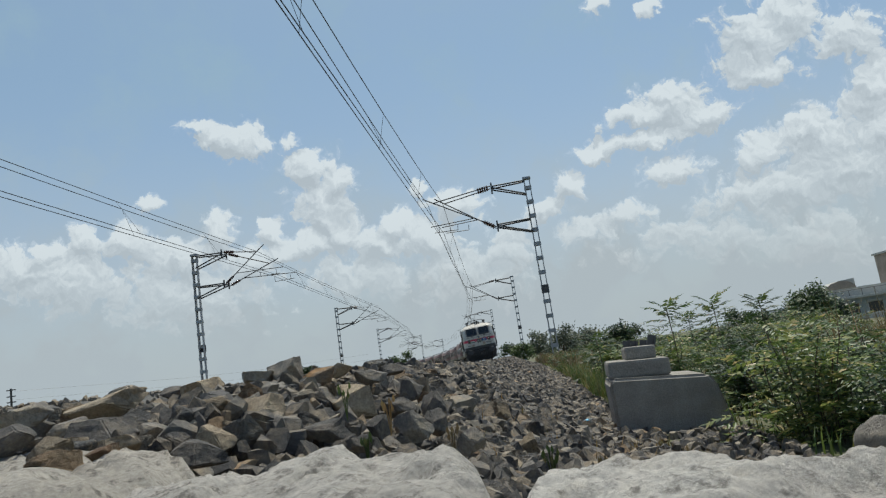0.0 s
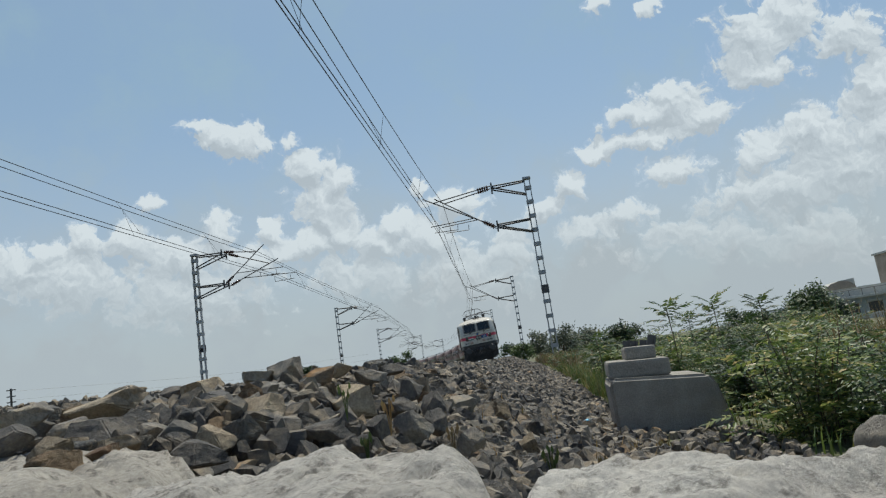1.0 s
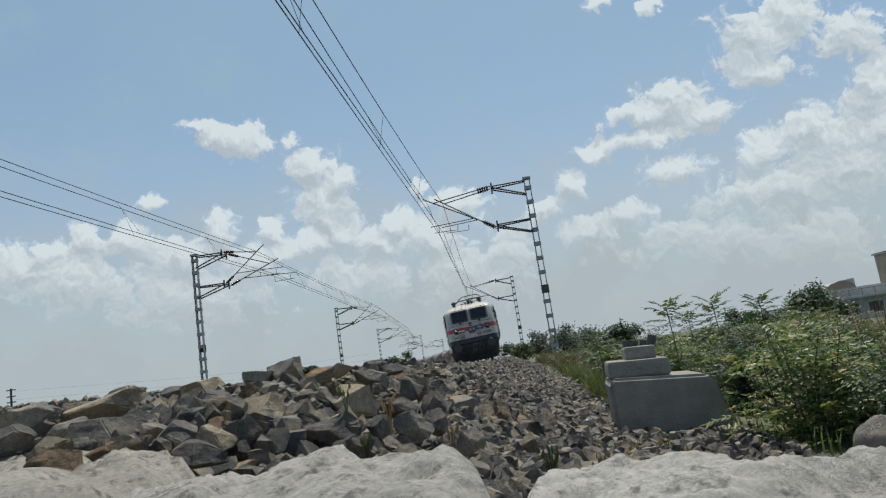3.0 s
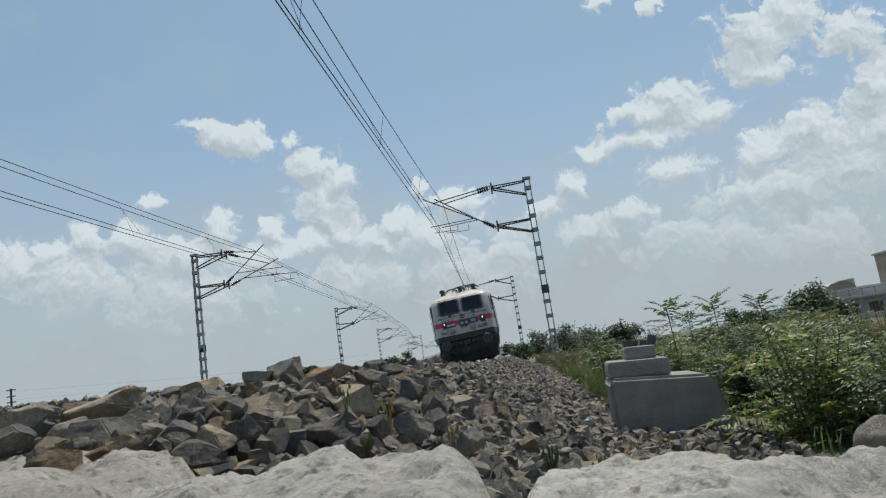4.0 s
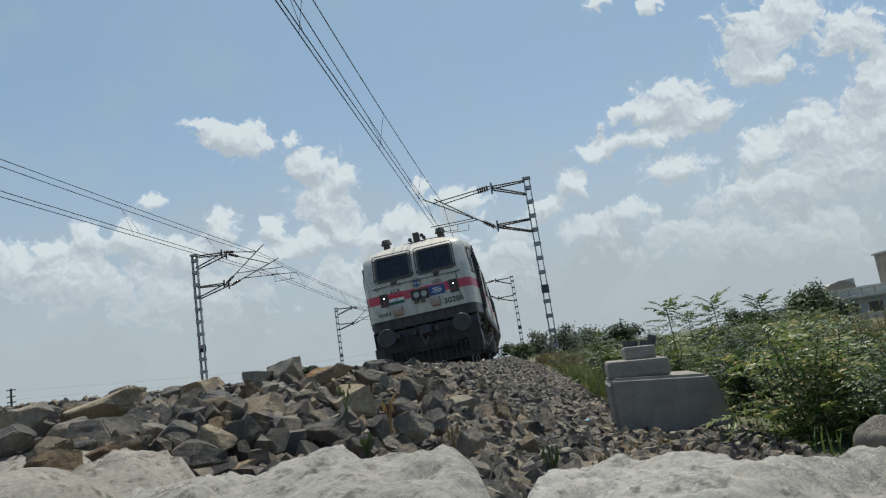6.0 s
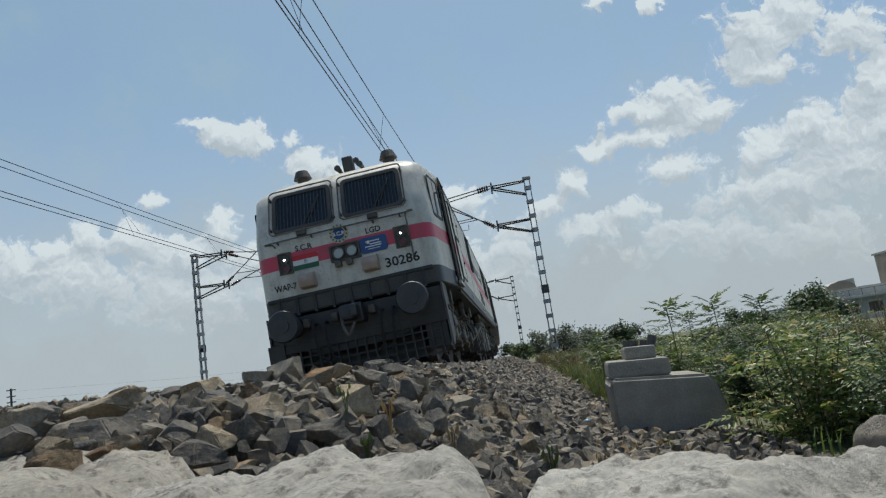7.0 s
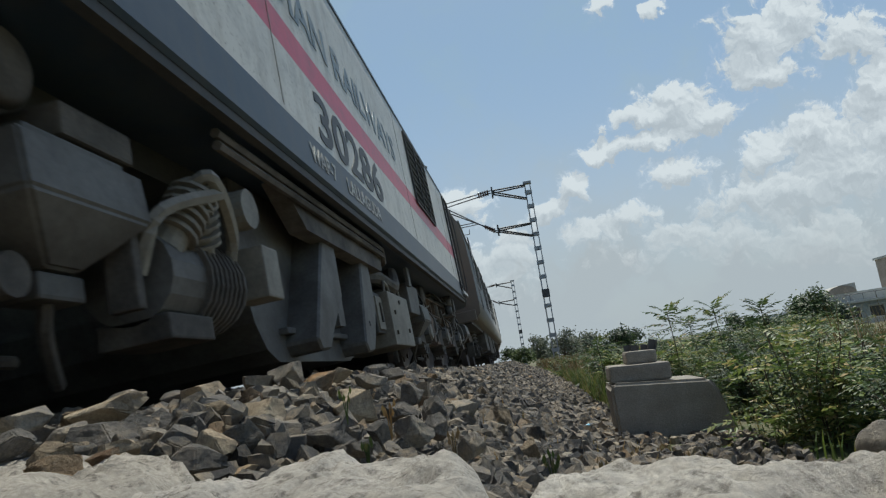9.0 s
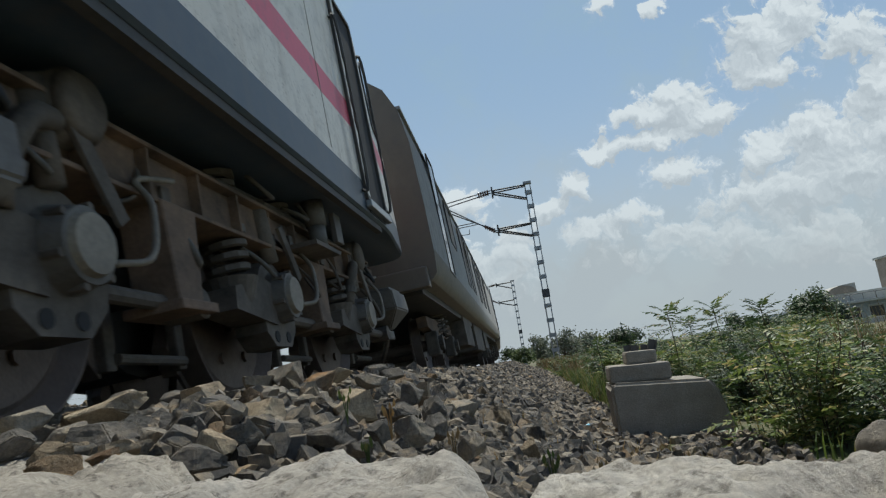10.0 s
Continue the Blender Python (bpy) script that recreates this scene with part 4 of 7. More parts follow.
def loco_roof(t):
    bm = box(bmesh.new(), (0.03, 1.0, 3.66), (0.21, 1.2, 3.93), 0.02)
    h = part("horn", bm, M_BLACK, t, "black roof horn")
    for x, z in ((-0.06, 3.74), (0.29, 3.80), (0.34, 3.73)):
        part("trumpet", tube(bmesh.new(), (x, 1.25, z), (x, 0.95, z), 0.03, 10, 0.055), M_BLACK, h)
    for sx in (-1, 1):
        bm = tube(bmesh.new(), (sx * 0.80, 1.35, 3.50), (sx * 0.80, 1.35, 3.84), 0.10, 14)
        tube(bm, (sx * 0.80, 1.35, 3.82), (sx * 0.80, 1.35, 3.96), 0.165, 16, 0.11)
        part("roof_vent", bm, M_BLACK, t, "black mushroom roof vent")
    for y0, y1, z in ((3.2, 6.2, 3.86), (7.2, 9.4, 3.9), (10.2, 12.4, 3.9)):
        part("roof_hatch", box(bmesh.new(), (-0.85, y0, 3.6), (0.85, y1, z), 0.05), M_ROOF, t)
    for y in (2.6, 3.8, 9.0, 15.8):
        bm = pipe(bmesh.new(), bow([(1.50, y, 3.30), (1.56, y, 3.42), (1.52, y + 0.1, 3.46), (1.50, y + 0.22, 3.32)]), 0.014)
        part("roof_step", bm, M_BLACK, t)
    for sx in (-1, 1):
        part("gutter", box(bmesh.new(), (sx * 1.54, 1.6, 3.27), (sx * 1.585, 17.8, 3.305)), M_BAND, t)
    # pantographs: the rear one is up
    for yb, up in ((4.6, False), (14.8, True)):
        zb = 3.95
        bm = bmesh.new()
        for x in (-0.45, 0.45):
            box(bm, (x - 0.03, yb - 0.6, zb - 0.02), (x + 0.03, yb + 0.6, zb + 0.04))
        for y in (-0.55, 0.55):
            box(bm, (-0.48, yb + y - 0.03, zb - 0.02), (0.48, yb + y + 0.03, zb + 0.04))
            for x in (-0.42, 0.42):
                tube(bm, (x, yb + y, 3.60), (x, yb + y, zb), 0.06, 8)
        pg = part("pantograph", bm, M_DARKSTEEL, t, "raised pantograph" if up else "folded pantograph")
        knee = Vector((0, yb + 0.95, 4.62)) if up else Vector((0, yb + 1.0, zb + 0.14))
        head = Vector((0, yb + 0.05, 5.50)) if up else Vector((0, yb - 0.6, zb + 0.25))
        bm = bmesh.new()
        tube(bm, (0, yb - 0.3, zb), knee, 0.04, 8)
        for x in (-0.28, 0.28):
            tube(bm, knee + Vector((x * 0.3, 0, 0)), head + Vector((x, 0, -0.08)), 0.022, 6)
        part("arm", bm, M_DARKSTEEL, pg)
        bm = bmesh.new()
        for y in (-0.18, 0.18):
            pipe(bm, bow([head + Vector(v) for v in ((-0.95, y, -0.28), (-0.7, y, -0.06), (-0.45, y, 0.0), (0.45, y, 0.0), (0.7, y, -0.06), (0.95, y, -0.28))]), 0.02)
        for x in (-0.35, 0.35):
            tube(bm, head + Vector((x, -0.2, -0.06)), head + Vector((x, 0.2, -0.06)), 0.015, 6)
        part("collector_head", bm, M_DARKSTEEL, pg)


def side_frame(t, name, y0, y1, z0, z1, sx, mat_in, label, frame=0.035):
    """A framed opening on the body's side."""
    m = Matrix(((0, 0, sx, sx * 1.575), (1, 0, 0, (y0 + y1) / 2), (0, 1, 0, (z0 + z1) / 2), (0, 0, 0, 1)))
    w, h = (y1 - y0) / 2, (z1 - z0) / 2
    o = part(name, ring_frame(bmesh.new(), rounded(w + frame, h + frame, 0.05, 2), rounded(w, h, 0.04, 2), 0.025, m), M_BLACK, t, label)
    part("panel", plate(bmesh.new(), rounded(w + 0.005, h + 0.005, 0.04, 2), m, 0.002, 0.006), mat_in, o)
    return o, m, w, h


def loco_sides(t):
    for sx in (1, -1):
        # cab windows, on the tapering cab side
        for y0, far in ((0.44, False), (19.42 + YF - 1.09, True)):
            ya, yb = y0, y0 + 0.65
            def xa(y):
                d = (y if not far else 19.42 + YF - y) - 0.32
                return 1.445 + 0.11 * min(1, max(0, d / 0.95))
            m = Matrix(((0, 0, sx, sx * (xa((ya + yb) / 2) + 0.004)), (1, 0, 0, (ya + yb) / 2), (0, 1, 0, 2.77), (0, 0, 0, 1))) @ pose(0, 0, 0, 0, 6.6 if far else -6.6, 0)
            o = part("cab_window", ring_frame(bmesh.new(), rounded(0.345, 0.36, 0.08, 3), rounded(0.31, 0.31, 0.05, 3), 0.010, m), M_RUBBER, t, "dark cab side window")
            part("pane", plate(bmesh.new(), rounded(0.315, 0.315, 0.05, 3), m, -0.01, 0.008), M_GLASS, o)
            part("pane_bar", box(bmesh.new(), (-0.02, -0.31, 0.004), (0.02, 0.31, 0.010), 0, m), M_TANK, o)
        # cab doors with grab rails and a step under each
        for ya in (1.25, 17.2):
            yb = ya + 0.62
            o, m, w, h = side_frame(t, "cab_door", ya, yb, 1.42, 3.22, sx, M_INNERSHADE, "open dark cab doorway")
            part("door_leaf", box(bmesh.new(), (-w, -h + 0.02, 0.004), (-w + 0.10, h, 0.018), 0, m), M_WHITE, o)
            part("sill", box(bmesh.new(), (-w - 0.05, -h - 0.10, 0.0), (w + 0.05, -h - 0.04, 0.05), 0.008, m), M_CHROME, o)
            for y in (ya - 0.09, yb + 0.09):
                bm = pipe(bmesh.new(), bow([(sx * 1.575, y, 1.45), (sx * 1.63, y, 1.5), (sx * 1.635, y, 2.2), (sx * 1.63, y, 2.9), (sx * 1.575, y, 2.95)], 4), 0.014)
                part("grab_rail", bm, M_BLACK, t)
            # A dark plate paints the shade of the step recess; nothing is cut out.
            part("step_recess_shade", box(bmesh.new(), (sx * 1.56, ya + 0.05, 1.30), (sx * 1.582, yb - 0.05, 1.42)), M_INNERSHADE, t)
        # louvred openings
        for ya, yb, z0, z1 in ((6.8, 7.6, 2.32, 3.16), (13.3, 14.95, 2.22, 3.18)):
            o, m, w, h = side_frame(t, "louvre", ya, yb, z0, z1, sx, M_INNERSHADE, "dark louvred air intake")
            n = 9
            for i in range(n):
                y = -h + 2 * h * (i + 0.5) / n
                part("slat", box(bmesh.new(), (-w, -0.012, 0.004), (w, 0.012, 0.03), 0, m @ pose(0, y, 0, 25)), M_BLACK, o)
            for x in (-w / 3, w / 3):
                part("mullion", box(bmesh.new(), (x - 0.015, -h, 0.02), (x + 0.015, h, 0.04), 0, m), M_BLACK, o)
        # hatches
        for ya, yb, z0, z1 in ((2.72, 3.92, 1.66, 2.42), (2.77, 3.87, 2.52, 3.15)):
            m = Matrix(((0, 0, sx, sx * 1.575), (1, 0, 0, (ya + yb) / 2), (0, 1, 0, (z0 + z1) / 2), (0, 0, 0, 1)))
            w, h = (yb - ya) / 2, (z1 - z0) / 2
            o = part("hatch", plate(bmesh.new(), rounded(w, h, 0.03, 2), m, 0, 0.012), M_WHITE, t, "white inspection hatch with a dark seal")
            part("seal", ring_frame(bmesh.new(), rounded(w + 0.02, h + 0.02, 0.04, 2), rounded(w, h, 0.03, 2), 0.016, m), M_RUBBER, o)
            for y in (-h * 0.5, h * 0.5):
                part("hinge", box(bmesh.new(), (-w - 0.04, y - 0.03, 0.0), (-w + 0.06, y + 0.03, 0.03), 0.006, m), M_RUBBER, o)
            part("handle", box(bmesh.new(), (w - 0.12, -0.02, 0.01), (w - 0.05, 0.02, 0.04), 0.006, m), M_RUBBER, o)
        # panel seams
        for y in (2.35, 6.0, 8.2, 12.6, 16.4):
            part("seam", box(bmesh.new(), (sx * 1.574, y - 0.004, 1.58), (sx * 1.5775, y + 0.004, 3.26)), M_CASE, t)
        part("lower_lip", box(bmesh.new(), (sx * 1.50, 1.65, 1.22), (sx * 1.55, 17.7, 1.275)), M_BLACK, t)
    place = lambda y, z: Matrix(((0, 0, 1, 1.578), (1, 0, 0, y), (0, 1, 0, z), (0, 0, 0, 1)))
    lettering("30286", 0.52, place(9.85, 1.60), M_INK, t, width=1.95)
    lettering("INDIAN RAILWAYS", 0.40, place(9.95, 2.42), M_FADED, t, width=4.4)
    lettering("WAP-7", 0.17, place(8.85, 1.36), M_DUSTED, t, width=0.55)
    lettering("LALLAGUDA", 0.17, place(9.95, 1.36), M_DUSTED, t, width=1.1)
    lettering("LIFT HERE", 0.11, place(4.85, 1.37), M_DUSTED, t, width=0.5)
    lettering("CAB-2", 0.10, place(1.16, 1.36) @ pose(0, 0, -0.02), M_PALE, t, width=0.26)
    place = lambda y, z: Matrix(((0, 0, -1, -1.578), (-1, 0, 0, y), (0, 1, 0, z), (0, 0, 0, 1)))
    lettering("30286", 0.52, place(9.85, 1.60), M_INK, t, width=1.95)


def coil(bm, x, y, z0, z1, r, turns, thick):
    pts = []
    n = int(turns * 10)
    for i in range(n + 1):
        a = 2 * math.pi * turns * i / n
        pts.append((x + r * math.cos(a), y + r * math.sin(a), z0 + (z1 - z0) * i / n))
    pipe(bm, pts, thick, 5)


def wheelset(t, y, r, gauge=0.838):
    """An axle with its two wheels, its own space centred on the axle."""
    ob = part("wheelset", tube(bmesh.new(), (-gauge - 0.1, 0, 0), (gauge + 0.1, 0, 0), 0.09, 12), M_WHEEL, t)
    ob.matrix_basis = pose(0, y, r)
    for sx in (-1, 1):
        bm = bmesh.new()
        prof = [(0.0, 0.10), (0.0, r * 0.80), (-0.012, r * 0.84), (0.05, r * 0.985), (0.05, r), (-0.085, r + 0.0), (-0.085, r + 0.028), (-0.11, r + 0.022), (-0.11, r * 0.84), (-0.05, r * 0.78), (-0.05, 0.1)]
        n = 40
        rows = [[bm.verts.new((sx * (gauge + 0.03 + a), b * math.cos(2 * math.pi * i / n), b * math.sin(2 * math.pi * i / n))) for a, b in prof] for i in range(n)]
        for i in range(n):
            for j in range(len(prof)):
                q = (rows[i][j], rows[(i + 1) % n][j], rows[(i + 1) % n][(j + 1) % len(prof)], rows[i][(j + 1) % len(prof)])
                bm.faces.new(q)
        for i in range(6):
            a = 2 * math.pi * i / 6
            tube(bm, (sx * (gauge + 0.02), r * 0.55 * math.cos(a), r * 0.55 * math.sin(a)), (sx * (gauge + 0.05), r * 0.55 * math.cos(a), r * 0.55 * math.sin(a)), 0.035, 8)
        bmesh.ops.recalc_face_normals(bm, faces=bm.faces)
        part("wheel", bm, M_WHEEL, ob)
    return ob


def loco_bogie(t, yc, mirror):
    """Frames, springs, axle boxes and dampers of a three-axle bogie about yc. Returns its wheelsets."""
    sets = [wheelset(t, yc + d, 0.546) for d in (-1.85, 0.0, 1.85)]
    legs = (-1.12, 0.75) if mirror else (-0.93, 0.93)
    drums = (-1.75, 1.95) if mirror else (-1.3, 2.68)
    for sx in (-1, 1):
        x = sx * 1.12

        def ex(d):
            return x + sx * d

        # the side beam: a web between two flanges, with stiffeners
        bm = prism(bmesh.new(), [(yc - 2.75, 0.98), (yc - 2.35, 0.875), (yc + 2.35, 0.875), (yc + 2.75, 0.98), (yc + 2.75, 1.10), (yc - 2.75, 1.10)], x - 0.06, x + 0.06, "x")
        beam = part("bogie_frame", bm, M_RUST, t, "brown dusty bogie side frame")
        for z in (0.862, 1.10):
            part("flange", box(bmesh.new(), (x - 0.12, yc - 2.4, z), (x + 0.12, yc + 2.4, z + 0.022), 0.006), M_RUST, beam)
        for y in np.arange(yc - 2.15, yc + 2.3, 0.43):
            part("stiffener", box(bmesh.new(), (ex(0.06) - 0.02, y - 0.01, 0.885), (ex(0.10) + 0.01 * sx, y + 0.01, 1.10)), M_RUST, beam)
        for i, d in enumerate((-1.85, 0.0, 1.85)):
            y = yc + d
            # axle box: a cast drum with a bolted cover and a holed foot
            bm = tube(bmesh.new(), (ex(-0.12), y, 0.56), (ex(0.06), y, 0.56), 0.25, 20, 0.235)
            prism(bm, [(y - 0.25, 0.56), (y - 0.24, 0.36), (y - 0.14, 0.28), (y + 0.10, 0.28), (y + 0.20, 0.38), (y + 0.24, 0.56)], min(ex(-0.10), ex(0.085)), max(ex(-0.10), ex(0.085)), "x")
            prism(bm, [(y - 0.62, 0.46), (y - 0.10, 0.40), (y - 0.10, 0.64), (y - 0.20, 0.66), (y - 0.60, 0.58)], min(ex(-0.10), ex(0.10)), max(ex(-0.10), ex(0.10)), "x")
            ab = part("axle_box", bm, M_BOGIE, t, "cast axle box with a holed foot")
            # Raised black discs draw the shaded holes.
            for yy in (-0.11, 0.06):
                part("foot_hole_shade", tube(bmesh.new(), (ex(0.075), y + yy, 0.335), (ex(0.09), y + yy, 0.335), 0.034, 12), M_INNERSHADE, ab)
            cover = part("axle_cover", tube(bmesh.new(), (ex(0.05), y + 0.02, 0.57), (ex(0.17), y + 0.02, 0.57), 0.165, 22, 0.135), M_TANK, t, "round grey axle cover")
            part("cap", tube(bmesh.new(), (ex(0.168), y + 0.02, 0.57), (ex(0.195), y + 0.02, 0.57), 0.115, 22, 0.105), M_CASE, cover)
            for j in range(6):
                a = j * math.pi / 3 + 0.3
                cy, cz = y + 0.02 + 0.145 * math.cos(a), 0.57 + 0.145 * math.sin(a)
                part("bolt", tube(bmesh.new(), (ex(0.10), cy, cz), (ex(0.165), cy, cz), 0.017, 6), M_BOGIE, cover)
            # primary spring on the arm in front of the box
            bm = bmesh.new()
            coil(bm, x, y - 0.43, 0.64, 0.865, 0.10, 3.4, 0.024)
            part("coil_spring", bm, M_BOGIE, t)
            bm = tube(bmesh.new(), (x, y - 0.43, 0.50), (x, y - 0.43, 0.645), 0.10, 18, 0.15)
            part("spring_seat", bm, M_BOGIE, t, smooth=False)
            # slanting link plate and the snubber behind it
            bm = prism(bmesh.new(), [(y + 0.02, 0.99), (y + 0.09, 1.02), (y + 0.30, 0.72), (y + 0.24, 0.68)], min(ex(0.13), ex(0.15)), max(ex(0.13), ex(0.15)), "x")
            part("link_plate", bm, M_BOGIE, t)
            part("snubber", tube(bmesh.new(), (ex(0.08), y - 0.02, 0.78), (ex(0.05), y - 0.06, 1.16), 0.05, 12, 0.062), M_BOGIE, t, smooth=True)
            # guide rod to the next leg
            bm = tube(bmesh.new(), (ex(0.04), y + 0.18, 0.46), (ex(0.04), y + 0.82, 0.45), 0.036, 10)
            tube(bm, (ex(-0.05), y + 0.84, 0.45), (ex(0.12), y + 0.84, 0.45), 0.07, 14)
            part("guide_rod", bm, M_BOGIE, t)
            # brake hangers and blocks beside the wheel
            for k in (-1, 1):
                yy = y + k * 0.64
                bm = box(bmesh.new(), (ex(-0.24) - 0.03, yy - 0.035, 0.22), (ex(-0.24) + 0.03, yy + 0.035, 0.80), 0.012)
                part("brake_hanger", bm, M_BOGIE, t)
                bm = prism(bmesh.new(), [(yy - k * 0.02, 0.20), (yy - k * 0.075, 0.26), (yy - k * 0.10, 0.46), (yy - k * 0.03, 0.50), (yy + k * 0.05, 0.34)], ex(-0.30) - 0.04, ex(-0.30) + 0.04, "x")
                part("brake_block", bm, M_WHEEL, t)
            part("brake_rod", tube(bmesh.new(), (ex(-0.2), y + 0.66, 0.27), (ex(-0.2), y + 1.2, 0.26), 0.024, 8), M_BOGIE, t)
            pts = bow([(ex(0.17), y + 0.14, 0.52), (ex(0.22), y + 0.30, 0.56), (ex(0.20), y + 0.38, 0.78), (ex(0.10), y + 0.46, 0.93), (ex(0.12), y + 0.72, 0.99)], 6)
            part("cable", pipe(bmesh.new(), pts, 0.014, 7), M_CASE, t, smooth=True)
        # legs that carry the guide rods
        for d in legs:
            y = yc + d
            bm = prism(bmesh.new(), [(y - 0.10, 0.44), (y + 0.10, 0.44), (y + 0.14, 0.88), (y - 0.15, 0.88)], min(ex(-0.08), ex(0.13)), max(ex(-0.08), ex(0.13)), "x")
            bmesh.ops.bevel(bm, geom=bm.edges[:], offset=0.008, segments=1, affect="EDGES")
            leg = part("pedestal", bm, M_RUST, t, "brown box-shaped pedestal leg")
            part("foot", box(bmesh.new(), (x - 0.10, y - 0.16, 0.40), (x + 0.17 * sx + 0.0, y + 0.15, 0.445), 0.008), M_RUST, leg)
        # upright damper on its shelf, and the safety chain beside it
        y = yc + (0.58 if mirror else -0.22)
        part("damper_shelf", prism(bmesh.new(), [(y - 0.32, 0.90), (y + 0.20, 0.90), (y + 0.24, 0.93), (y - 0.32, 0.93)], min(ex(0.05), ex(0.30)), max(ex(0.05), ex(0.30)), "x"), M_BOGIE, t)
        bm = tube(bmesh.new(), (ex(0.22), y, 0.93), (ex(0.22), y, 1.10), 0.060, 16)
        tube(bm, (ex(0.22), y, 1.09), (ex(0.22), y, 1.285), 0.072, 16)
        part("damper", bm, M_TANK, t, "upright grey hydraulic damper", True)
        for j in range(5):
            zc = 1.22 - 0.055 * j
            turn = pose(ex(0.20), y + 0.16, zc, 0, 0, 90 * (j % 2))
            ring = [turn @ Vector((0.018 * math.cos(a), 0.0, 0.038 * math.sin(a))) for a in [2 * math.pi * q / 10 for q in range(11)]]
            part("chain_link", pipe(bmesh.new(), ring, 0.008, 5), M_BOGIE, t)
        # air drums over the end axles, with a bent pipe down
        for d in drums:
            y = yc + d
            bm = tube(bmesh.new(), (ex(-0.34), y, 1.10), (ex(0.13), y, 1.10), 0.145, 22)
            tube(bm, (ex(0.13), y, 1.10), (ex(0.17), y, 1.10), 0.145, 22, 0.11)
            tube(bm, (ex(0.02), y, 1.10), (ex(0.04), y, 1.10), 0.153, 22)
            part("air_drum", bm, M_BOGIE, t, "round steel air drum", True)
            pts = bow([(ex(0.10), y - 0.10, 1.02), (ex(0.14), y - 0.26, 0.97), (ex(0.12), y - 0.34, 0.84), (ex(0.08), y - 0.36, 0.66)], 5)
            part("drum_pipe", pipe(bmesh.new(), pts, 0.045, 10), M_BOGIE, t, smooth=True)
            part("clip", tube(bmesh.new(), (ex(0.115), y - 0.345, 0.80), (ex(0.105), y - 0.350, 0.75), 0.056, 12), M_TANK, t)
        # secondary springs
        for yy in (-0.42, 0.42):
            bm = bmesh.new()
            coil(bm, x - sx * 0.04, yc + yy, 1.12, 1.27, 0.12, 2.5, 0.026)
            part("coil_spring", bm, M_BOGIE, t)
        # sand boxes at the outer and inner ends
        for y, w in ((yc - 2.5, 0.29), (yc + 2.9, 0.31)):
            bm = bmesh.new()
            lo = [(ex(-0.10), y - 0.09, 0.47), (ex(0.12), y - 0.07, 0.49), (ex(0.12), y + 0.09, 0.49), (ex(-0.10), y + 0.09, 0.47)]
            md = [(ex(-0.12), y - w, 0.66), (ex(0.27), y - w, 0.66), (ex(0.27), y + w, 0.66), (ex(-0.12), y + w, 0.66)]
            hi = [(a[0] - 0.02 * sx * (a[0] * sx > 1.3), a[1], 0.85) for a in md]
            vs = [[bm.verts.new(q) for q in row] for row in (lo, md, hi)]
            for a, b in zip(vs, vs[1:]):
                for j in range(4):
                    bm.faces.new((a[j], a[(j + 1) % 4], b[(j + 1) % 4], b[j]))
            bm.faces.new(vs[0])
            bm.faces.new(vs[-1])
            bmesh.ops.recalc_face_normals(bm, faces=bm.faces)
            bmesh.ops.bevel(bm, geom=bm.edges[:], offset=0.012, segments=2, affect="EDGES")
            sb = part("sand_box", bm, M_TANK, t, "angular grey sand box")
            part("lid", box(bmesh.new(), (ex(0.10) - 0.12, y - w * 0.8, 0.852), (ex(0.10) + 0.12, y + w * 0.8, 0.885), 0.01), M_TANK, sb)
            part("valve", box(bmesh.new(), (ex(0.04) - 0.07, y - 0.10, 0.39), (ex(0.04) + 0.07, y + 0.12, 0.48), 0.015), M_TANK, sb)
            bm = pipe(bmesh.new(), bow([(ex(0.05), y, 0.40), (ex(0.0), y + 0.05, 0.30), (ex(-0.12), y + 0.25, 0.16)]), 0.025)
            part("sand_pipe", bm, M_BOGIE, t)
        pts = [(ex(0.05), yc - 2.6, 1.15), (ex(0.05), yc - 1.2, 1.14), (ex(0.08), yc + 0.4, 1.16), (ex(0.03), yc + 2.7, 1.14)]
        part("air_pipe", pipe(bmesh.new(), bow(pts), 0.022), M_BOGIE, t)
    rng = random.Random(int(yc * 100))
    for sx in (-1, 1):
        for _ in range(12):
            y, x, z = yc + rng.uniform(-2.6, 2.4), sx * rng.uniform(1.16, 1.30), rng.uniform(0.85, 1.22)
            dy, dz = rng.uniform(-0.4, 0.4), rng.uniform(-0.3, 0.1)
            sag = rng.uniform(0.06, 0.20)
            pts = bow([(x - sx * 0.1, y, z), (x, y + dy * 0.3, z + dz * 0.3 - sag * 0.6), (x + sx * 0.03, y + dy * 0.7, z + dz * 0.7 - sag), (x - sx * 0.06, y + dy, z + dz)], 5)
            part("hose", pipe(bmesh.new(), pts, rng.uniform(0.008, 0.018), 6), rng.choice((M_RUBBER, M_BOGIE, M_TANK)), t, smooth=True)
        for _ in range(9):
            y, x, z = yc + rng.uniform(-2.3, 2.3), sx * rng.uniform(1.16, 1.20), rng.uniform(0.92, 1.08)
            a, b, c = rng.uniform(0.02, 0.05), rng.uniform(0.02, 0.06), rng.uniform(0.02, 0.06)
            part("bracket", box(bmesh.new(), (x - 0.06, y - b, z - c), (x + sx * a, y + b, z + c), 0.008), rng.choice((M_BOGIE, M_RUST, M_TANK)), t)
    for d in (-0.95, 0.95):
        part("cross_beam", box(bmesh.new(), (-1.05, yc + d - 0.18, 0.55), (1.05, yc + d + 0.18, 1.0), 0.02), M_BLACK, t)
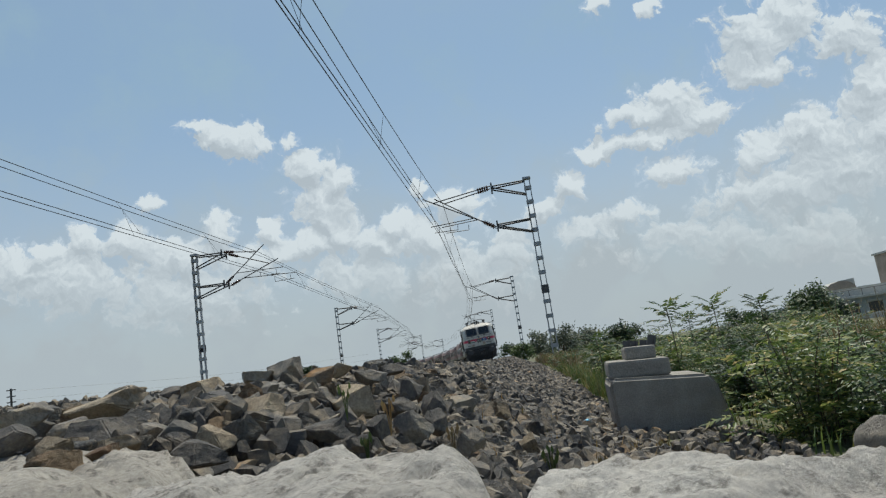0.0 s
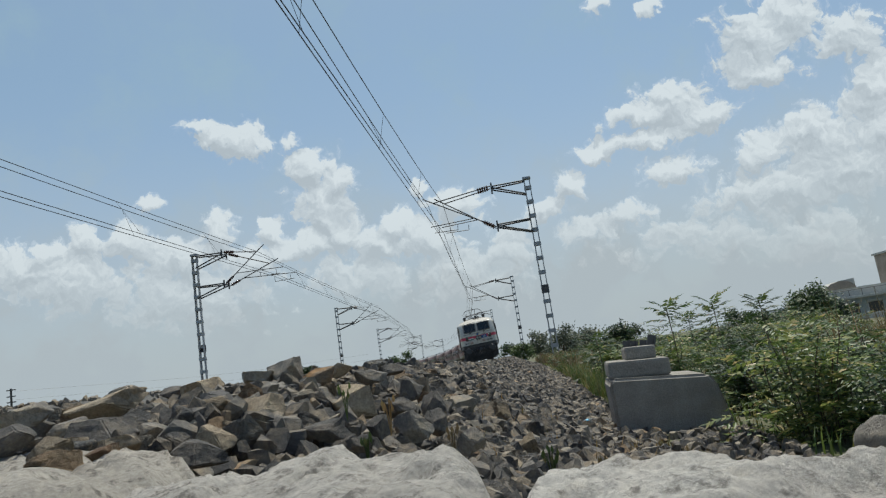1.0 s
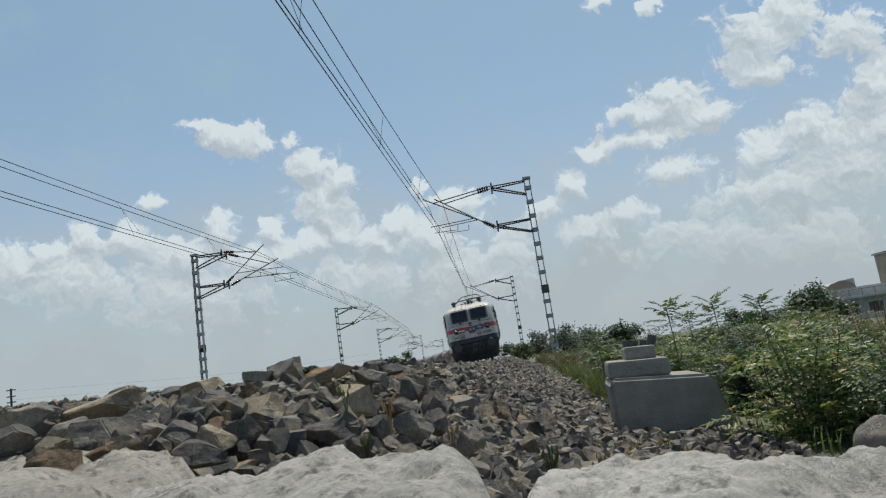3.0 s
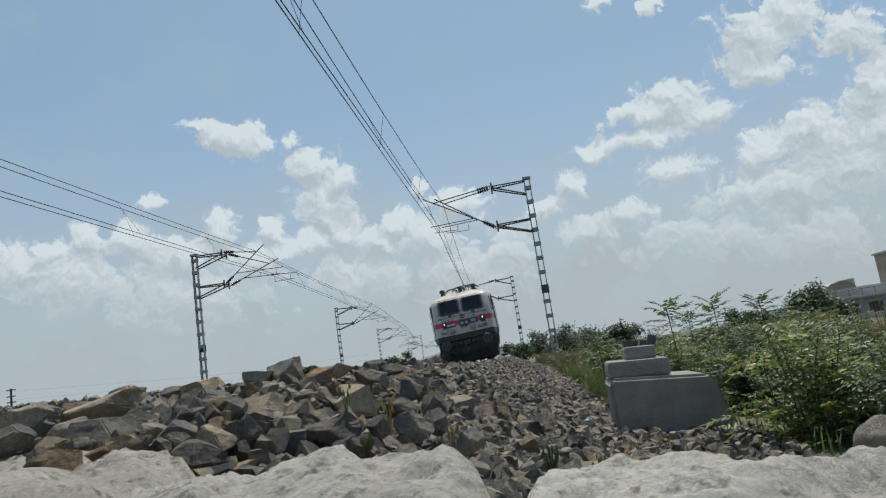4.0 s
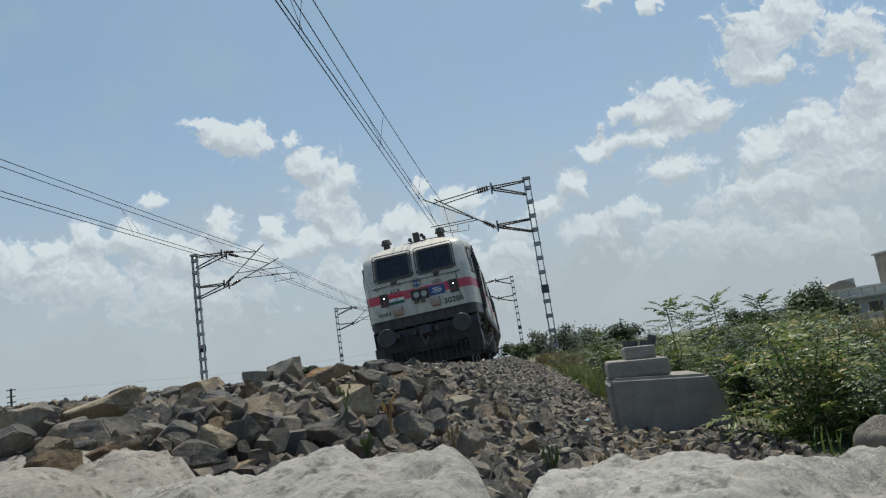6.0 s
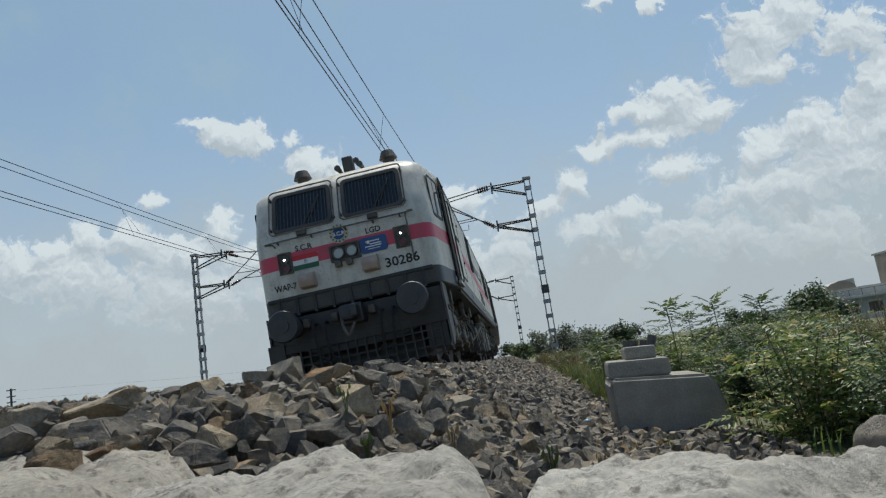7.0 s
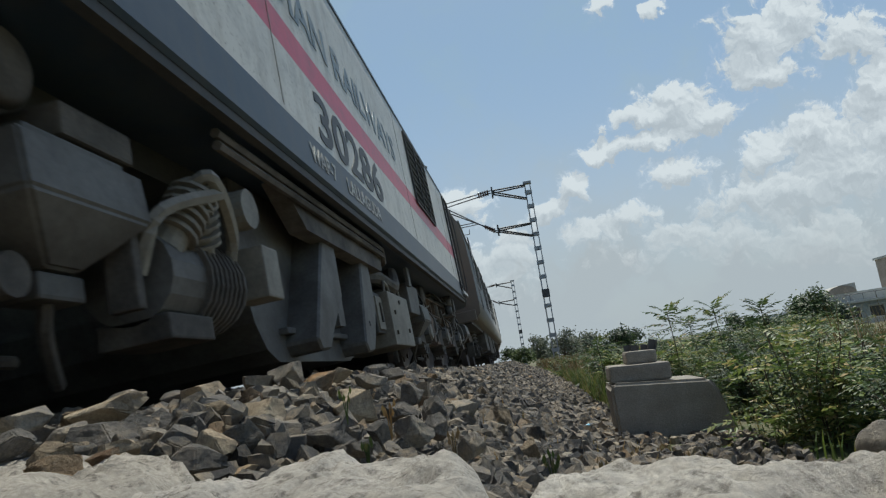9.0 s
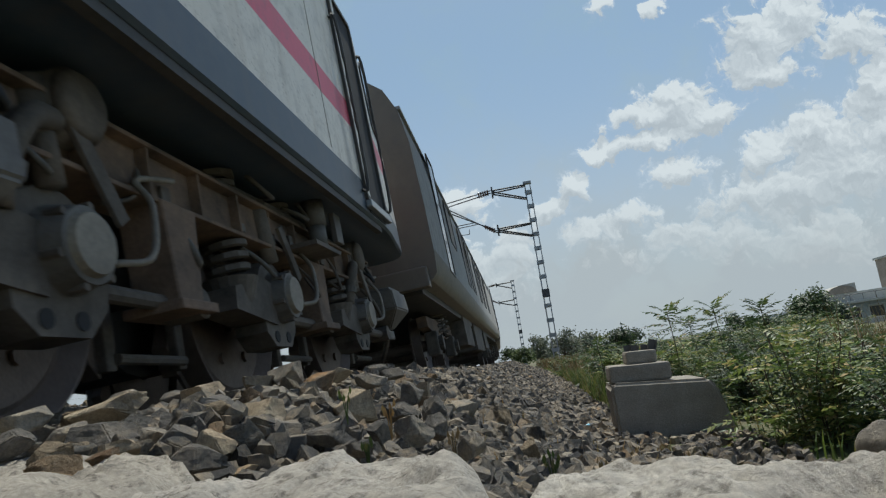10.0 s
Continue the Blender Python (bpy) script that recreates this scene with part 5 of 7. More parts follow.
    part("traction_motor", tube(bmesh.new(), (-0.6, yc - 0.5, 0.6), (0.6, yc - 0.5, 0.6), 0.36, 16), M_BLACK, t)
    return sets


def loco_under(t):
    part("underframe", box(bmesh.new(), (-1.05, 0.35, 1.12), (1.05, 18.9, 1.272)), M_BLACK, t)
    for sx in (1, -1):
        x = sx * 1.30
        # transformer tank with raking ribs
        tank = part("transformer_tank", prism(bmesh.new(), [(8.20, 1.25), (8.22, 0.62), (8.28, 0.42), (8.40, 0.27), (8.56, 0.20), (10.10, 0.20), (10.28, 0.25), (10.42, 0.38), (10.50, 0.58), (10.52, 1.25)], min(0, x - sx * 0.13), max(0, x - sx * 0.13), "x"), M_TANK, t, "grey welded transformer tank")
        for ya, yb in ((9.33, 8.86), (10.36, 10.06)):
            bm = prism(bmesh.new(), [(ya - 0.12, 1.10), (ya + 0.12, 1.10), (ya + 0.10, 0.62), (yb + 0.20, 0.34), (yb + 0.08, 0.235), (yb - 0.10, 0.225), (yb - 0.16, 0.30)], x - sx * 0.15, x + sx * 0.08, "x")
            bmesh.ops.bevel(bm, geom=bm.edges[:], offset=0.015, segments=1, affect="EDGES")
            part("tank_rib", bm, M_TANK, tank)
        part("tank_rib", prism(bmesh.new(), [(9.62, 1.0), (9.78, 1.0), (9.76, 0.44), (9.60, 0.44)], x - sx * 0.14, x - sx * 0.02, "x"), M_TANK, tank)
        part("tank_flange", box(bmesh.new(), (x - sx * 0.14, 8.62, 0.36), (x - sx * 0.07, 10.10, 0.40), 0.008), M_TANK, tank)
        # Black disc painted as the hole's shade, on an uncut rib.
        part("rib_hole_shade", tube(bmesh.new(), (x + sx * 0.075, 10.12, 0.46), (x + sx * 0.083, 10.12, 0.46), 0.022, 10), M_INNERSHADE, tank)
        bm = prism(bmesh.new(), [(8.38, 1.22), (10.98, 1.22), (10.83, 0.98), (8.73, 0.98)], x + sx * 0.0, x + sx * 0.12, "x")
        part("valance", bm, M_BOGIE, t)
        for z in (1.17, 1.11):
            part("conduit", pipe(bmesh.new(), [(x + sx * 0.15, 7.48, z + 0.02), (x + sx * 0.15, 10.88, z + 0.02), (x + sx * 0.10, 11.13, z), (x, 11.18, z - 0.03)], 0.025), M_BOGIE, t)
        # compressor
        y = 7.30
        c = part("compressor", tube(bmesh.new(), (x - sx * 0.1, y - 0.25, 0.52), (x - sx * 0.1, y + 0.42, 0.52), 0.19, 18), M_TANK, t, "grey finned air compressor")
        for i in range(8):
            part("fin", tube(bmesh.new(), (x - sx * 0.1, y + 0.02 + i * 0.045, 0.52), (x - sx * 0.1, y + 0.035 + i * 0.045, 0.52), 0.215, 18), M_BOGIE, c)
        for d in (-0.14, 0.14):
            mm = Matrix.Translation((x, y + d, 0.62)) @ pose(0, 0, 0, 30 if d > 0 else -30, sx * 20, 0)
            bm = tube(bmesh.new(), mm @ Vector((0, 0, 0)), mm @ Vector((0, 0, 0.34)), 0.075, 14)
            for i in range(6):
                tube(bm, mm @ Vector((0, 0, 0.08 + 0.04 * i)), mm @ Vector((0, 0, 0.095 + 0.04 * i)), 0.105, 14)
            part("cylinder", bm, M_CASE, c)
            part("pipe_bend", pipe(bmesh.new(), bow([mm @ Vector((0, 0, 0.34)), mm @ Vector((sx * 0.08, 0.04, 0.36)), (x + sx * 0.1, y + d * 2.2, 0.72), (x, y + d * 2.4, 0.5)]), 0.03), M_CASE, c)
        part("relay_box", box(bmesh.new(), (x - 0.02, y + 0.50, 0.46), (x + sx * 0.16, y + 0.70, 0.72), 0.01), M_CASE, c)
        part("air_filter", tube(bmesh.new(), (x + sx * 0.03, y + 0.48, 0.90), (x + sx * 0.14, y + 0.48, 0.90), 0.10, 18), M_CASE, c)
        part("bracket", box(bmesh.new(), (x - 0.08, y - 0.42, 0.36), (x + sx * 0.04, y - 0.37, 0.80), 0.01), M_BOGIE, c)
        part("mount", box(bmesh.new(), (x - 0.25, y - 0.25, 0.26), (x + 0.05, y + 0.1, 0.36), 0.01), M_BOGIE, c)
        # battery cases
        b = part("battery_case", box(bmesh.new(), (x - sx * 0.5, 11, 0.30), (x + sx * 0.10, 12, 0.82), 0.012), M_CASE, t, "pale grey battery case")
        for yy in (11.13, 11.63):
            bm = pipe(bmesh.new(), [(x + sx * 0.06, yy - 0.06, 0.82), (x + sx * 0.06, yy - 0.03, 0.93), (x + sx * 0.06, yy + 0.12, 0.90), (x + sx * 0.06, yy + 0.18, 0.82)], 0.014, 5)
            part("lug", bm, M_CASE, b)
        bm = bmesh.new()
        for yy, z in ((11.13, 0.42), (11.78, 0.46), (11.48, 0.74), (11.18, 0.62)):
            box(bm, (x + sx * 0.10, yy - 0.015, z - 0.02), (x + sx * 0.115, yy + 0.015, z + 0.02))
        part("catch", bm, M_BOGIE, b)
        d = part("junction_box", box(bmesh.new(), (x - sx * 0.4, 10.68, 0.42), (x + sx * 0.02, 10.98, 0.80), 0.01), M_BLACK, t, "small junction box with a white plate")
        part("door_plate", box(bmesh.new(), (x - sx * 0.02, 10.71, 0.45), (x + sx * 0.04, 10.95, 0.76), 0.006), M_CASE, d)
        part("pull", box(bmesh.new(), (x + sx * 0.04, 10.81, 0.52), (x + sx * 0.055, 10.87, 0.70), 0.004), M_BOGIE, d)
        part("equipment_box", box(bmesh.new(), (x - sx * 0.45, 12.50, 0.72), (x + sx * 0.05, 13.22, 1.08), 0.015), M_TANK, t)
        part("equipment_box", box(bmesh.new(), (x - sx * 0.4, 6.6, 0.92), (x + sx * 0.02, 7.0, 1.04), 0.015), M_BOGIE, t)
        for ya in (0.9, 5.1, 12.28, 16.7):
            part("hanger_bracket", box(bmesh.new(), (x + sx * 0.08, ya, 1.0), (x + sx * 0.12, ya + 0.16, 1.22), 0.008), M_TANK, t)
        part("duct", pipe(bmesh.new(), bow([(x - sx * 0.05, 10.68, 0.95), (x, 11.08, 0.98), (x + sx * 0.05, 11.58, 0.92), (x, 11.88, 1.12)]), 0.07, 10), M_BOGIE, t)


def locomotive():
    t = empty("locomotive")
    loco_body(t)
    loco_front(t)
    loco_roof(t)
    loco_sides(t)
    loco_under(t)
    sets = loco_bogie(t, 3.74, False) + loco_bogie(t, 15.92, True)
    return t, sets


# ---- coaches ----
def coach_paint(name, base):
    return painted(name, base, 0.5, (0.22, 0.18, 0.14), 0.25)


M_COACH = coach_paint("dusty maroon coach paint", (0.25, 0.125, 0.11))
M_COACHGREY = coach_paint("dusty pale coach paint", (0.41, 0.39, 0.36))
M_COACHEND = coach_paint("brown grimy end paint", (0.15, 0.125, 0.10))
M_COACHBAND = coach_paint("beige sill paint", (0.30, 0.265, 0.215))
M_COACHROOF = coach_paint("grey coach roof", (0.30, 0.29, 0.28))
M_SHADE = plain("tinted coach glass", (0.02, 0.022, 0.025), 0.15)
COACH = 23.5


def coach(power):
    """A coach with its front at y = 0.25; power: the one with vents instead of windows."""
    t = empty("coach")
    skin = M_COACHGREY if power else M_COACH
    prof = [(1.52, 1.08), (1.60, 1.16), (1.62, 1.42), (1.62, 1.46), (1.62, 2.05), (1.60, 2.85), (1.54, 3.30), (1.40, 3.62), (1.12, 3.86), (0.7, 3.98), (0.0, 4.03)]
    mats = [2, 2, 2, 0, 0, 0, 0, 3, 3, 3]
    prof = prof + [(-x, z) for x, z in reversed(prof[:-1])]
    mats = mats + mats[::-1]
    bm = bmesh.new()
    a = [bm.verts.new((x, 0.25, z)) for x, z in prof]
    b = [bm.verts.new((x, 0.25 + COACH, z)) for x, z in prof]
    for j in range(len(prof) - 1):
        f = bm.faces.new((a[j], a[j + 1], b[j + 1], b[j]))
        f.material_index, f.smooth = mats[j], True
    bm.faces.new((a[-1], a[0], b[0], b[-1])).material_index = 2
    bm.faces.new(a).material_index = 1
    bm.faces.new(b[::-1]).material_index = 1
    bmesh.ops.recalc_face_normals(bm, faces=bm.faces)
    part("body", bm, [skin, M_COACHEND, M_COACHBAND, M_COACHROOF], t)
    for y0, y1 in ((0.0, 0.26), (COACH + 0.24, COACH + 0.5)):
        bm = box(bmesh.new(), (-0.62, y0, 1.25), (0.62, y1, 3.35), 0.05)
        part("gangway", bm, M_RUBBER, t)
    part("end_sill", box(bmesh.new(), (-1.5, 0.1, 1.0), (1.5, 0.3, 1.25), 0.02), M_COACHEND, t)
    for sx in (1, -1):
        def flat(name, ya, yb, z0, z1, mat, label="", out=0.006):
            m = Matrix(((0, 0, sx, sx * 1.612), (1, 0, 0, (ya + yb) / 2), (0, 1, 0, (z0 + z1) / 2), (0, 0, 0, 1)))
            w, h = (yb - ya) / 2, (z1 - z0) / 2
            o = part(name, ring_frame(bmesh.new(), rounded(w + 0.03, h + 0.03, 0.06, 2), rounded(w, h, 0.05, 2), 0.02, m), M_RUBBER, t, label)
            part("pane", plate(bmesh.new(), rounded(w, h, 0.05, 2), m, 0.002, 0.01), mat, o)
        for ya in (0.62 if not power else 2.2, COACH - 1.0):
            flat("coach_door", ya, ya + 0.78, 1.45, 3.30, M_SHADE if power else M_COACHEND, "dark recessed coach door")
        if power:
            flat("vent", 3.9, 4.9, 2.2, 2.95, M_BLACK, "framed dark vent")
            for ya in (6.6, 8.2, 11.0, 13.0, 15.5):
                flat("louvre", ya, ya + 0.95, 1.75, 3.1, M_BLACK, "dark engine louvre")
        else:
            for i in range(9):
                flat("coach_window", 2.6 + 2.05 * i, 4.05 + 2.05 * i, 2.05, 2.85, M_SHADE, "dark tinted coach window")
        part("gutter", box(bmesh.new(), (sx * 1.50, 0.3, 3.34), (sx * 1.57, COACH + 0.2, 3.38)), M_COACHROOF, t)
        for ya, yb, z in ((6.0, 8.0, 0.45), (9.0, 12.2, 0.40), (13.2, 15.0, 0.5)):
            part("under_box", box(bmesh.new(), (sx * 0.75, ya, z), (sx * 1.38, yb, 1.06), 0.02), M_BOGIE, t)
        for yc in (4.25, 19.75):
            bm = prism(bmesh.new(), [(yc - 1.8, 0.72), (yc - 0.7, 0.60), (yc + 0.7, 0.60), (yc + 1.8, 0.72), (yc + 1.8, 0.88), (yc - 1.8, 0.88)], sx * 1.0 - 0.08, sx * 1.0 + 0.08, "x")
            part("bogie_frame", bm, M_RUST, t)
            for d in (-1.28, 1.28):
                bm = box(bmesh.new(), (sx * 0.95, yc + d - 0.16, 0.28), (sx * 1.15, yc + d + 0.16, 0.66), 0.03)
                tube(bm, (sx * 1.14, yc + d, 0.46), (sx * 1.22, yc + d, 0.46), 0.12, 14)
                part("axle_box", bm, M_BOGIE, t)
            bm = bmesh.new()
            for d in (-0.3, 0.3):
                coil(bm, sx * 1.05, yc + d, 0.62, 1.08, 0.13, 5, 0.026)
            part("coil_spring", bm, M_BOGIE, t)
    part("underframe", box(bmesh.new(), (-1.35, 0.5, 0.98), (1.35, COACH, 1.10)), M_BLACK, t)
    if power:
        for ya in (0.9, 6.5, 12.0):
            part("roof_unit", box(bmesh.new(), (-1.15, ya + 1.0, 3.7), (1.35, ya + 2.7, 4.06), 0.06), M_COACHEND, t)
    else:
        for ya in (3.0, 18.5):
            part("roof_unit", box(bmesh.new(), (-0.9, ya, 3.85), (0.9, ya + 2.2, 4.14), 0.06), M_COACHROOF, t)
    for yy in (-0.25, COACH + 0.25):
        part("coupler", box(bmesh.new(), (-0.16, yy, 0.92), (0.16, yy + 0.5, 1.2), 0.03), M_DARKSTEEL, t)
    return t, [wheelset(t, yc + d, 0.457) for yc in (4.25, 19.75) for d in (-1.28, 1.28)]


loco, loco_sets = locomotive()
tagged(loco, "white electric locomotive with a red stripe and grimy front", "locomotive")
power_car, power_sets = coach(True)
tagged(power_car, "dusty pale grey power coach with dark vents", "coach", "coaches of the train")
red_coach, red_sets = coach(False)
tagged(red_coach, "dusty maroon passenger coach with tinted windows", "coach", "coaches of the train")
coaches, coach_sets = [power_car, red_coach], [*power_sets, *red_sets]
for _ in range(11):
    c = copy_thing(red_coach, Matrix())
    coaches.append(c)
    coach_sets += [o for o in c.children if o.name.startswith("wheelset")]


def motions():
    walk(clouds, [(t, Matrix.Translation(EYE) @ view(9.716 + 0.024 * t, 6.644 - 0.033 * t).to_3x3().to_4x4()) for t in (0, 5, 10)])
    times = [i * 0.25 for i in range(41)]
    walk(loco, [(t, on_track(run(t), 3.68, 15.68)) for t in times])
    for i, c in enumerate(coaches):
        walk(c, [(t, on_track(run(t) + 19.9 + 24.0 * i, 4.25, 19.75)) for t in times])
    for sets, r, step in ((loco_sets, 0.546, 3), (coach_sets, 0.457, 2)):
        for ob in sets:
            y = ob.location.y
            walk(ob, [(f / FPS, pose(0, y, r, math.degrees((run(0) - run(f / FPS)) / r), 0, 0)) for f in range(0, 301, step)])



# ---- plants ----
def leaf_material(name, stops, through_light=0.36):
    m = Mat(name, 0.46)
    m.b.inputs["Specular IOR Level"].default_value = 0.5
    r = m.rand(True)
    c = m.ramp(r, stops)
    c = m.mix(1.0, c, m.ramp(m.noise(2.0, 4), [(0.3, (0.65, 0.65, 0.65)), (0.7, (1.25, 1.25, 1.2))]), "MULTIPLY")
    # Brightness per plant paints sunlit and shaded clumps into the leaf colour.
    c = m.mix(1.0, c, m.ramp(m.rand(False), [(0.0, (0.5, 0.56, 0.52)), (0.6, (1.0, 1.0, 1.0)), (1.0, (1.5, 1.35, 1.1))]), "MULTIPLY")
    m.colour(c)
    tr = m.t.nodes.new("ShaderNodeBsdfTranslucent")
    m.t.links.new(c, tr.inputs[0])
    mx = m.t.nodes.new("ShaderNodeMixShader")
    mx.inputs[0].default_value = through_light
    m.t.links.new(m.b.outputs[0], mx.inputs[1])
    m.t.links.new(tr.outputs[0], mx.inputs[2])
    m.t.links.new(mx.outputs[0], m.t.nodes["Material Output"].inputs[0])
    return m.m


M_LEAF = leaf_material("green shrub leaf", [(0.0, (0.036, 0.072, 0.026)), (0.35, (0.078, 0.13, 0.044)), (0.70, (0.15, 0.205, 0.066)), (0.88, (0.25, 0.27, 0.115)), (1.0, (0.40, 0.33, 0.20))])
M_LEAFDEEP = leaf_material("deep green shrub leaf", [(0.0, (0.02, 0.045, 0.014)), (0.5, (0.045, 0.085, 0.024)), (0.88, (0.08, 0.125, 0.035)), (1.0, (0.20, 0.18, 0.08))])
M_LEAFDARK = leaf_material("dark tree leaf", [(0.0, (0.03, 0.055, 0.018)), (0.6, (0.055, 0.095, 0.026)), (1.0, (0.09, 0.135, 0.04))], 0.2)
M_DRY = leaf_material("dry straw", [(0.0, (0.20, 0.13, 0.06)), (0.6, (0.30, 0.21, 0.10)), (1.0, (0.14, 0.13, 0.05))], 0.3)
M_GRASS = leaf_material("grass blade", [(0.0, (0.08, 0.13, 0.03)), (0.5, (0.11, 0.15, 0.035)), (0.8, (0.20, 0.19, 0.06)), (1.0, (0.34, 0.27, 0.13))], 0.35)
M_TWIG = worn("brown twig bark", (0.10, 0.075, 0.05), (0.06, 0.05, 0.035), 0.9, 0, 8)


def leaflet(verts, faces, p, along, side, length, width):
    """One pointed leaflet, folded a little along its midrib."""
    n = len(verts)
    up = along.cross(side).normalized()
    mid = p + along * length * 0.45 - up * width * 0.18
    verts += [p[:], (mid + side * width + up * width * 0.3)[:], (p + along * length - up * length * 0.12)[:], (mid - side * width + up * width * 0.3)[:], mid[:]]
    faces += [(n, n + 1, n + 4), (n + 1, n + 2, n + 4), (n + 2, n + 3, n + 4), (n + 3, n, n + 4)]


def spray(verts, faces, rng, p, way, length, pairs, leaf, width):
    """A feather of leaflets on a drooping stalk."""
    way = way.normalized()
    side = way.cross(Vector((0, 0, 1)))
    side = side.normalized() if side.length > 0.05 else Vector((1, 0, 0))
    side = (side + Vector((0, 0, rng.uniform(-0.4, 0.4)))).normalized()
    for i in range(pairs):
        f = (i + 0.6) / pairs
        q = p + way * length * f - Vector((0, 0, 0.28 * length * f * f))
        taper = 1.0 - 0.45 * abs(f - 0.45)
        for sg in (-1, 1):
            al = (side * sg + way * 0.55 + Vector((0, 0, rng.uniform(-0.55, 0.05)))).normalized()
            sd = al.cross(way.cross(side)).normalized()
            leaflet(verts, faces, q, al, sd, leaf * taper * rng.uniform(0.85, 1.15), width)
    q = p + way * length - Vector((0, 0, 0.28 * length))
    leaflet(verts, faces, q, (way - Vector((0, 0, 0.5))).normalized(), side, leaf, width)


def shrub(seed, height_, radius, stems, sprays, leaf=0.05, name="shrub", mat=None, length=0.2):
    """A leafy bush of upright stems, its leaves in feathers."""
    rng = random.Random(seed)
    t = empty(name)
    wood = bmesh.new()
    verts, faces = [], []
    for _ in range(stems):
        a, r = rng.uniform(0, 6.28), radius * math.sqrt(rng.random())
        foot = Vector((math.cos(a) * r * 0.5, math.sin(a) * r * 0.5, -0.05))
        tip = Vector((math.cos(a) * r, math.sin(a) * r, height_ * rng.uniform(0.6, 1.0) * (1.0 - 0.35 * (r / radius) ** 2)))
        bend = (foot + tip) / 2 + Vector((rng.uniform(-0.06, 0.06), rng.uniform(-0.06, 0.06), 0.05))
        line = bow([foot, bend, tip], 4)
        pipe(wood, line, 0.003 * height_ + 0.001, 4)
        for _ in range(sprays // stems):
            f = rng.uniform(0.0, 1.0) ** 0.8
            p = line[min(len(line) - 1, int(f * (len(line) - 1) + 0.5))] + Vector((rng.uniform(-0.02, 0.02), rng.uniform(-0.02, 0.02), rng.uniform(-0.05, 0.05)))
            b = rng.uniform(0, 6.28)
            way = Vector((math.cos(b), math.sin(b), rng.uniform(-0.1, 0.9)))
            spray(verts, faces, rng, p, way, length * rng.uniform(0.6, 1.2), rng.randint(4, 7), leaf * rng.uniform(0.75, 1.2), leaf * 0.23)
    for _ in range(sprays // 3):
        a, r = rng.uniform(0, 6.28), radius * 1.1 * math.sqrt(rng.random())
        p = Vector((math.cos(a) * r, math.sin(a) * r, rng.uniform(0.0, 0.3) * height_))
        spray(verts, faces, rng, p, Vector((math.cos(a), math.sin(a), rng.uniform(0.0, 0.8))), length * rng.uniform(0.5, 1.0), rng.randint(4, 6), leaf * rng.uniform(0.75, 1.2), leaf * 0.23)
    part("stem", wood, M_TWIG, t)
    me = bpy.data.meshes.new("leaves")
    me.from_pydata(verts, [], faces)
    me.materials.append(mat or M_LEAF)
    o = new("leaves", me)
    o.parent = t
    o["kind"] = "stuff"
    return t


def ground_at(x, y):
    return height(x + CURVE * y * y / 2, y)


def thicket():
    rng = random.Random(21)
    kinds = []
    for i in range(6):
        k = shrub(40 + i, rng.uniform(0.62, 0.80), rng.uniform(0.34, 0.46), 15, 255, 0.050, mat=M_LEAF if i < 3 else M_LEAFDEEP)
        tagged(k, "green leafy roadside shrub with feathered leaves", "shrub", "shrubs beside the track")
        kinds.append(k)
    spots = []
    for _ in range(6000):
        y = 2.2 + 30 * rng.random() ** 1.9
        u = 3.1 + rng.random() * (1.2 + y * 0.75)
        if u < (3.55 + (3.4 - y) * 0.3 if y < 3.5 else 3.95 if y < 4.5 else 3.45 if y < 6.5 else 3.2):
            continue
        gap = 0.27 + 0.032 * y
        if all((u - a) ** 2 + (y - b) ** 2 > gap * gap for a, b in spots):
            spots.append((u, y))
        if len(spots) >= 270:
            break
    used = set()
    for i, (u, y) in enumerate(spots):
        p = track(y, u)
        k = i % 3 + (3 if y > 4.4 and rng.random() < 0.5 else 0)
        aside = (p.x - EYE[0]) / y
        top = 0.03 + y * (0.006 - 0.42 * max(0.0, aside - 0.38))
        s = max(0.5, (top - height(u, y)) / 0.74) * rng.uniform(0.7, 1.3)
        m = Matrix.Translation((p.x, p.y, height(u, y) - 0.03)) @ pose(0, 0, 0, 0, 0, rng.uniform(0, 360))
        if k not in used:
            used.add(k)
            kinds[k].matrix_basis = m
            kinds[k].scale = (s, s, s)
        else:
            c = copy_thing(kinds[k], m)
            c.scale = (s, s, s)


thicket()


def sapling(x, y, top, seed):
    """A thin upright sapling with a crown of long feathered leaves."""
    rng = random.Random(seed)
    z0 = ground_at(x, y)
    t = empty("sapling", Matrix.Translation((x, y, z0)))
    tagged(t, "thin sapling with a crown of feathered leaves", "sapling", "saplings above the shrubs")
    h = top - z0
    part("stem", pipe(bmesh.new(), bow([(0, 0, -0.05), (0.02, 0.01, h * 0.5), (0, 0, h)]), 0.004, 5), M_TWIG, t)
    verts, faces = [], []
    for i in range(13):
        a = i * 2.4
        spray(verts, faces, rng, Vector((0, 0, h - 0.012 * i)), Vector((math.cos(a), math.sin(a), 1.1 - 0.08 * i)), 0.20 * rng.uniform(0.8, 1.15), 8, 0.062, 0.010)
    me = bpy.data.meshes.new("leaves")
    me.from_pydata(verts, [], faces)
    me.materials.append(M_LEAF)
    o = new("leaves", me)
    o.parent = t


sapling(3.64, 6.0, 0.30, 1)
sapling(4.14, 6.5, 0.30, 2)
sapling(4.70, 7.0, 0.27, 3)
sapling(3.05, 6.4, 0.12, 4)
sapling(4.35, 8.6, 0.25, 5)


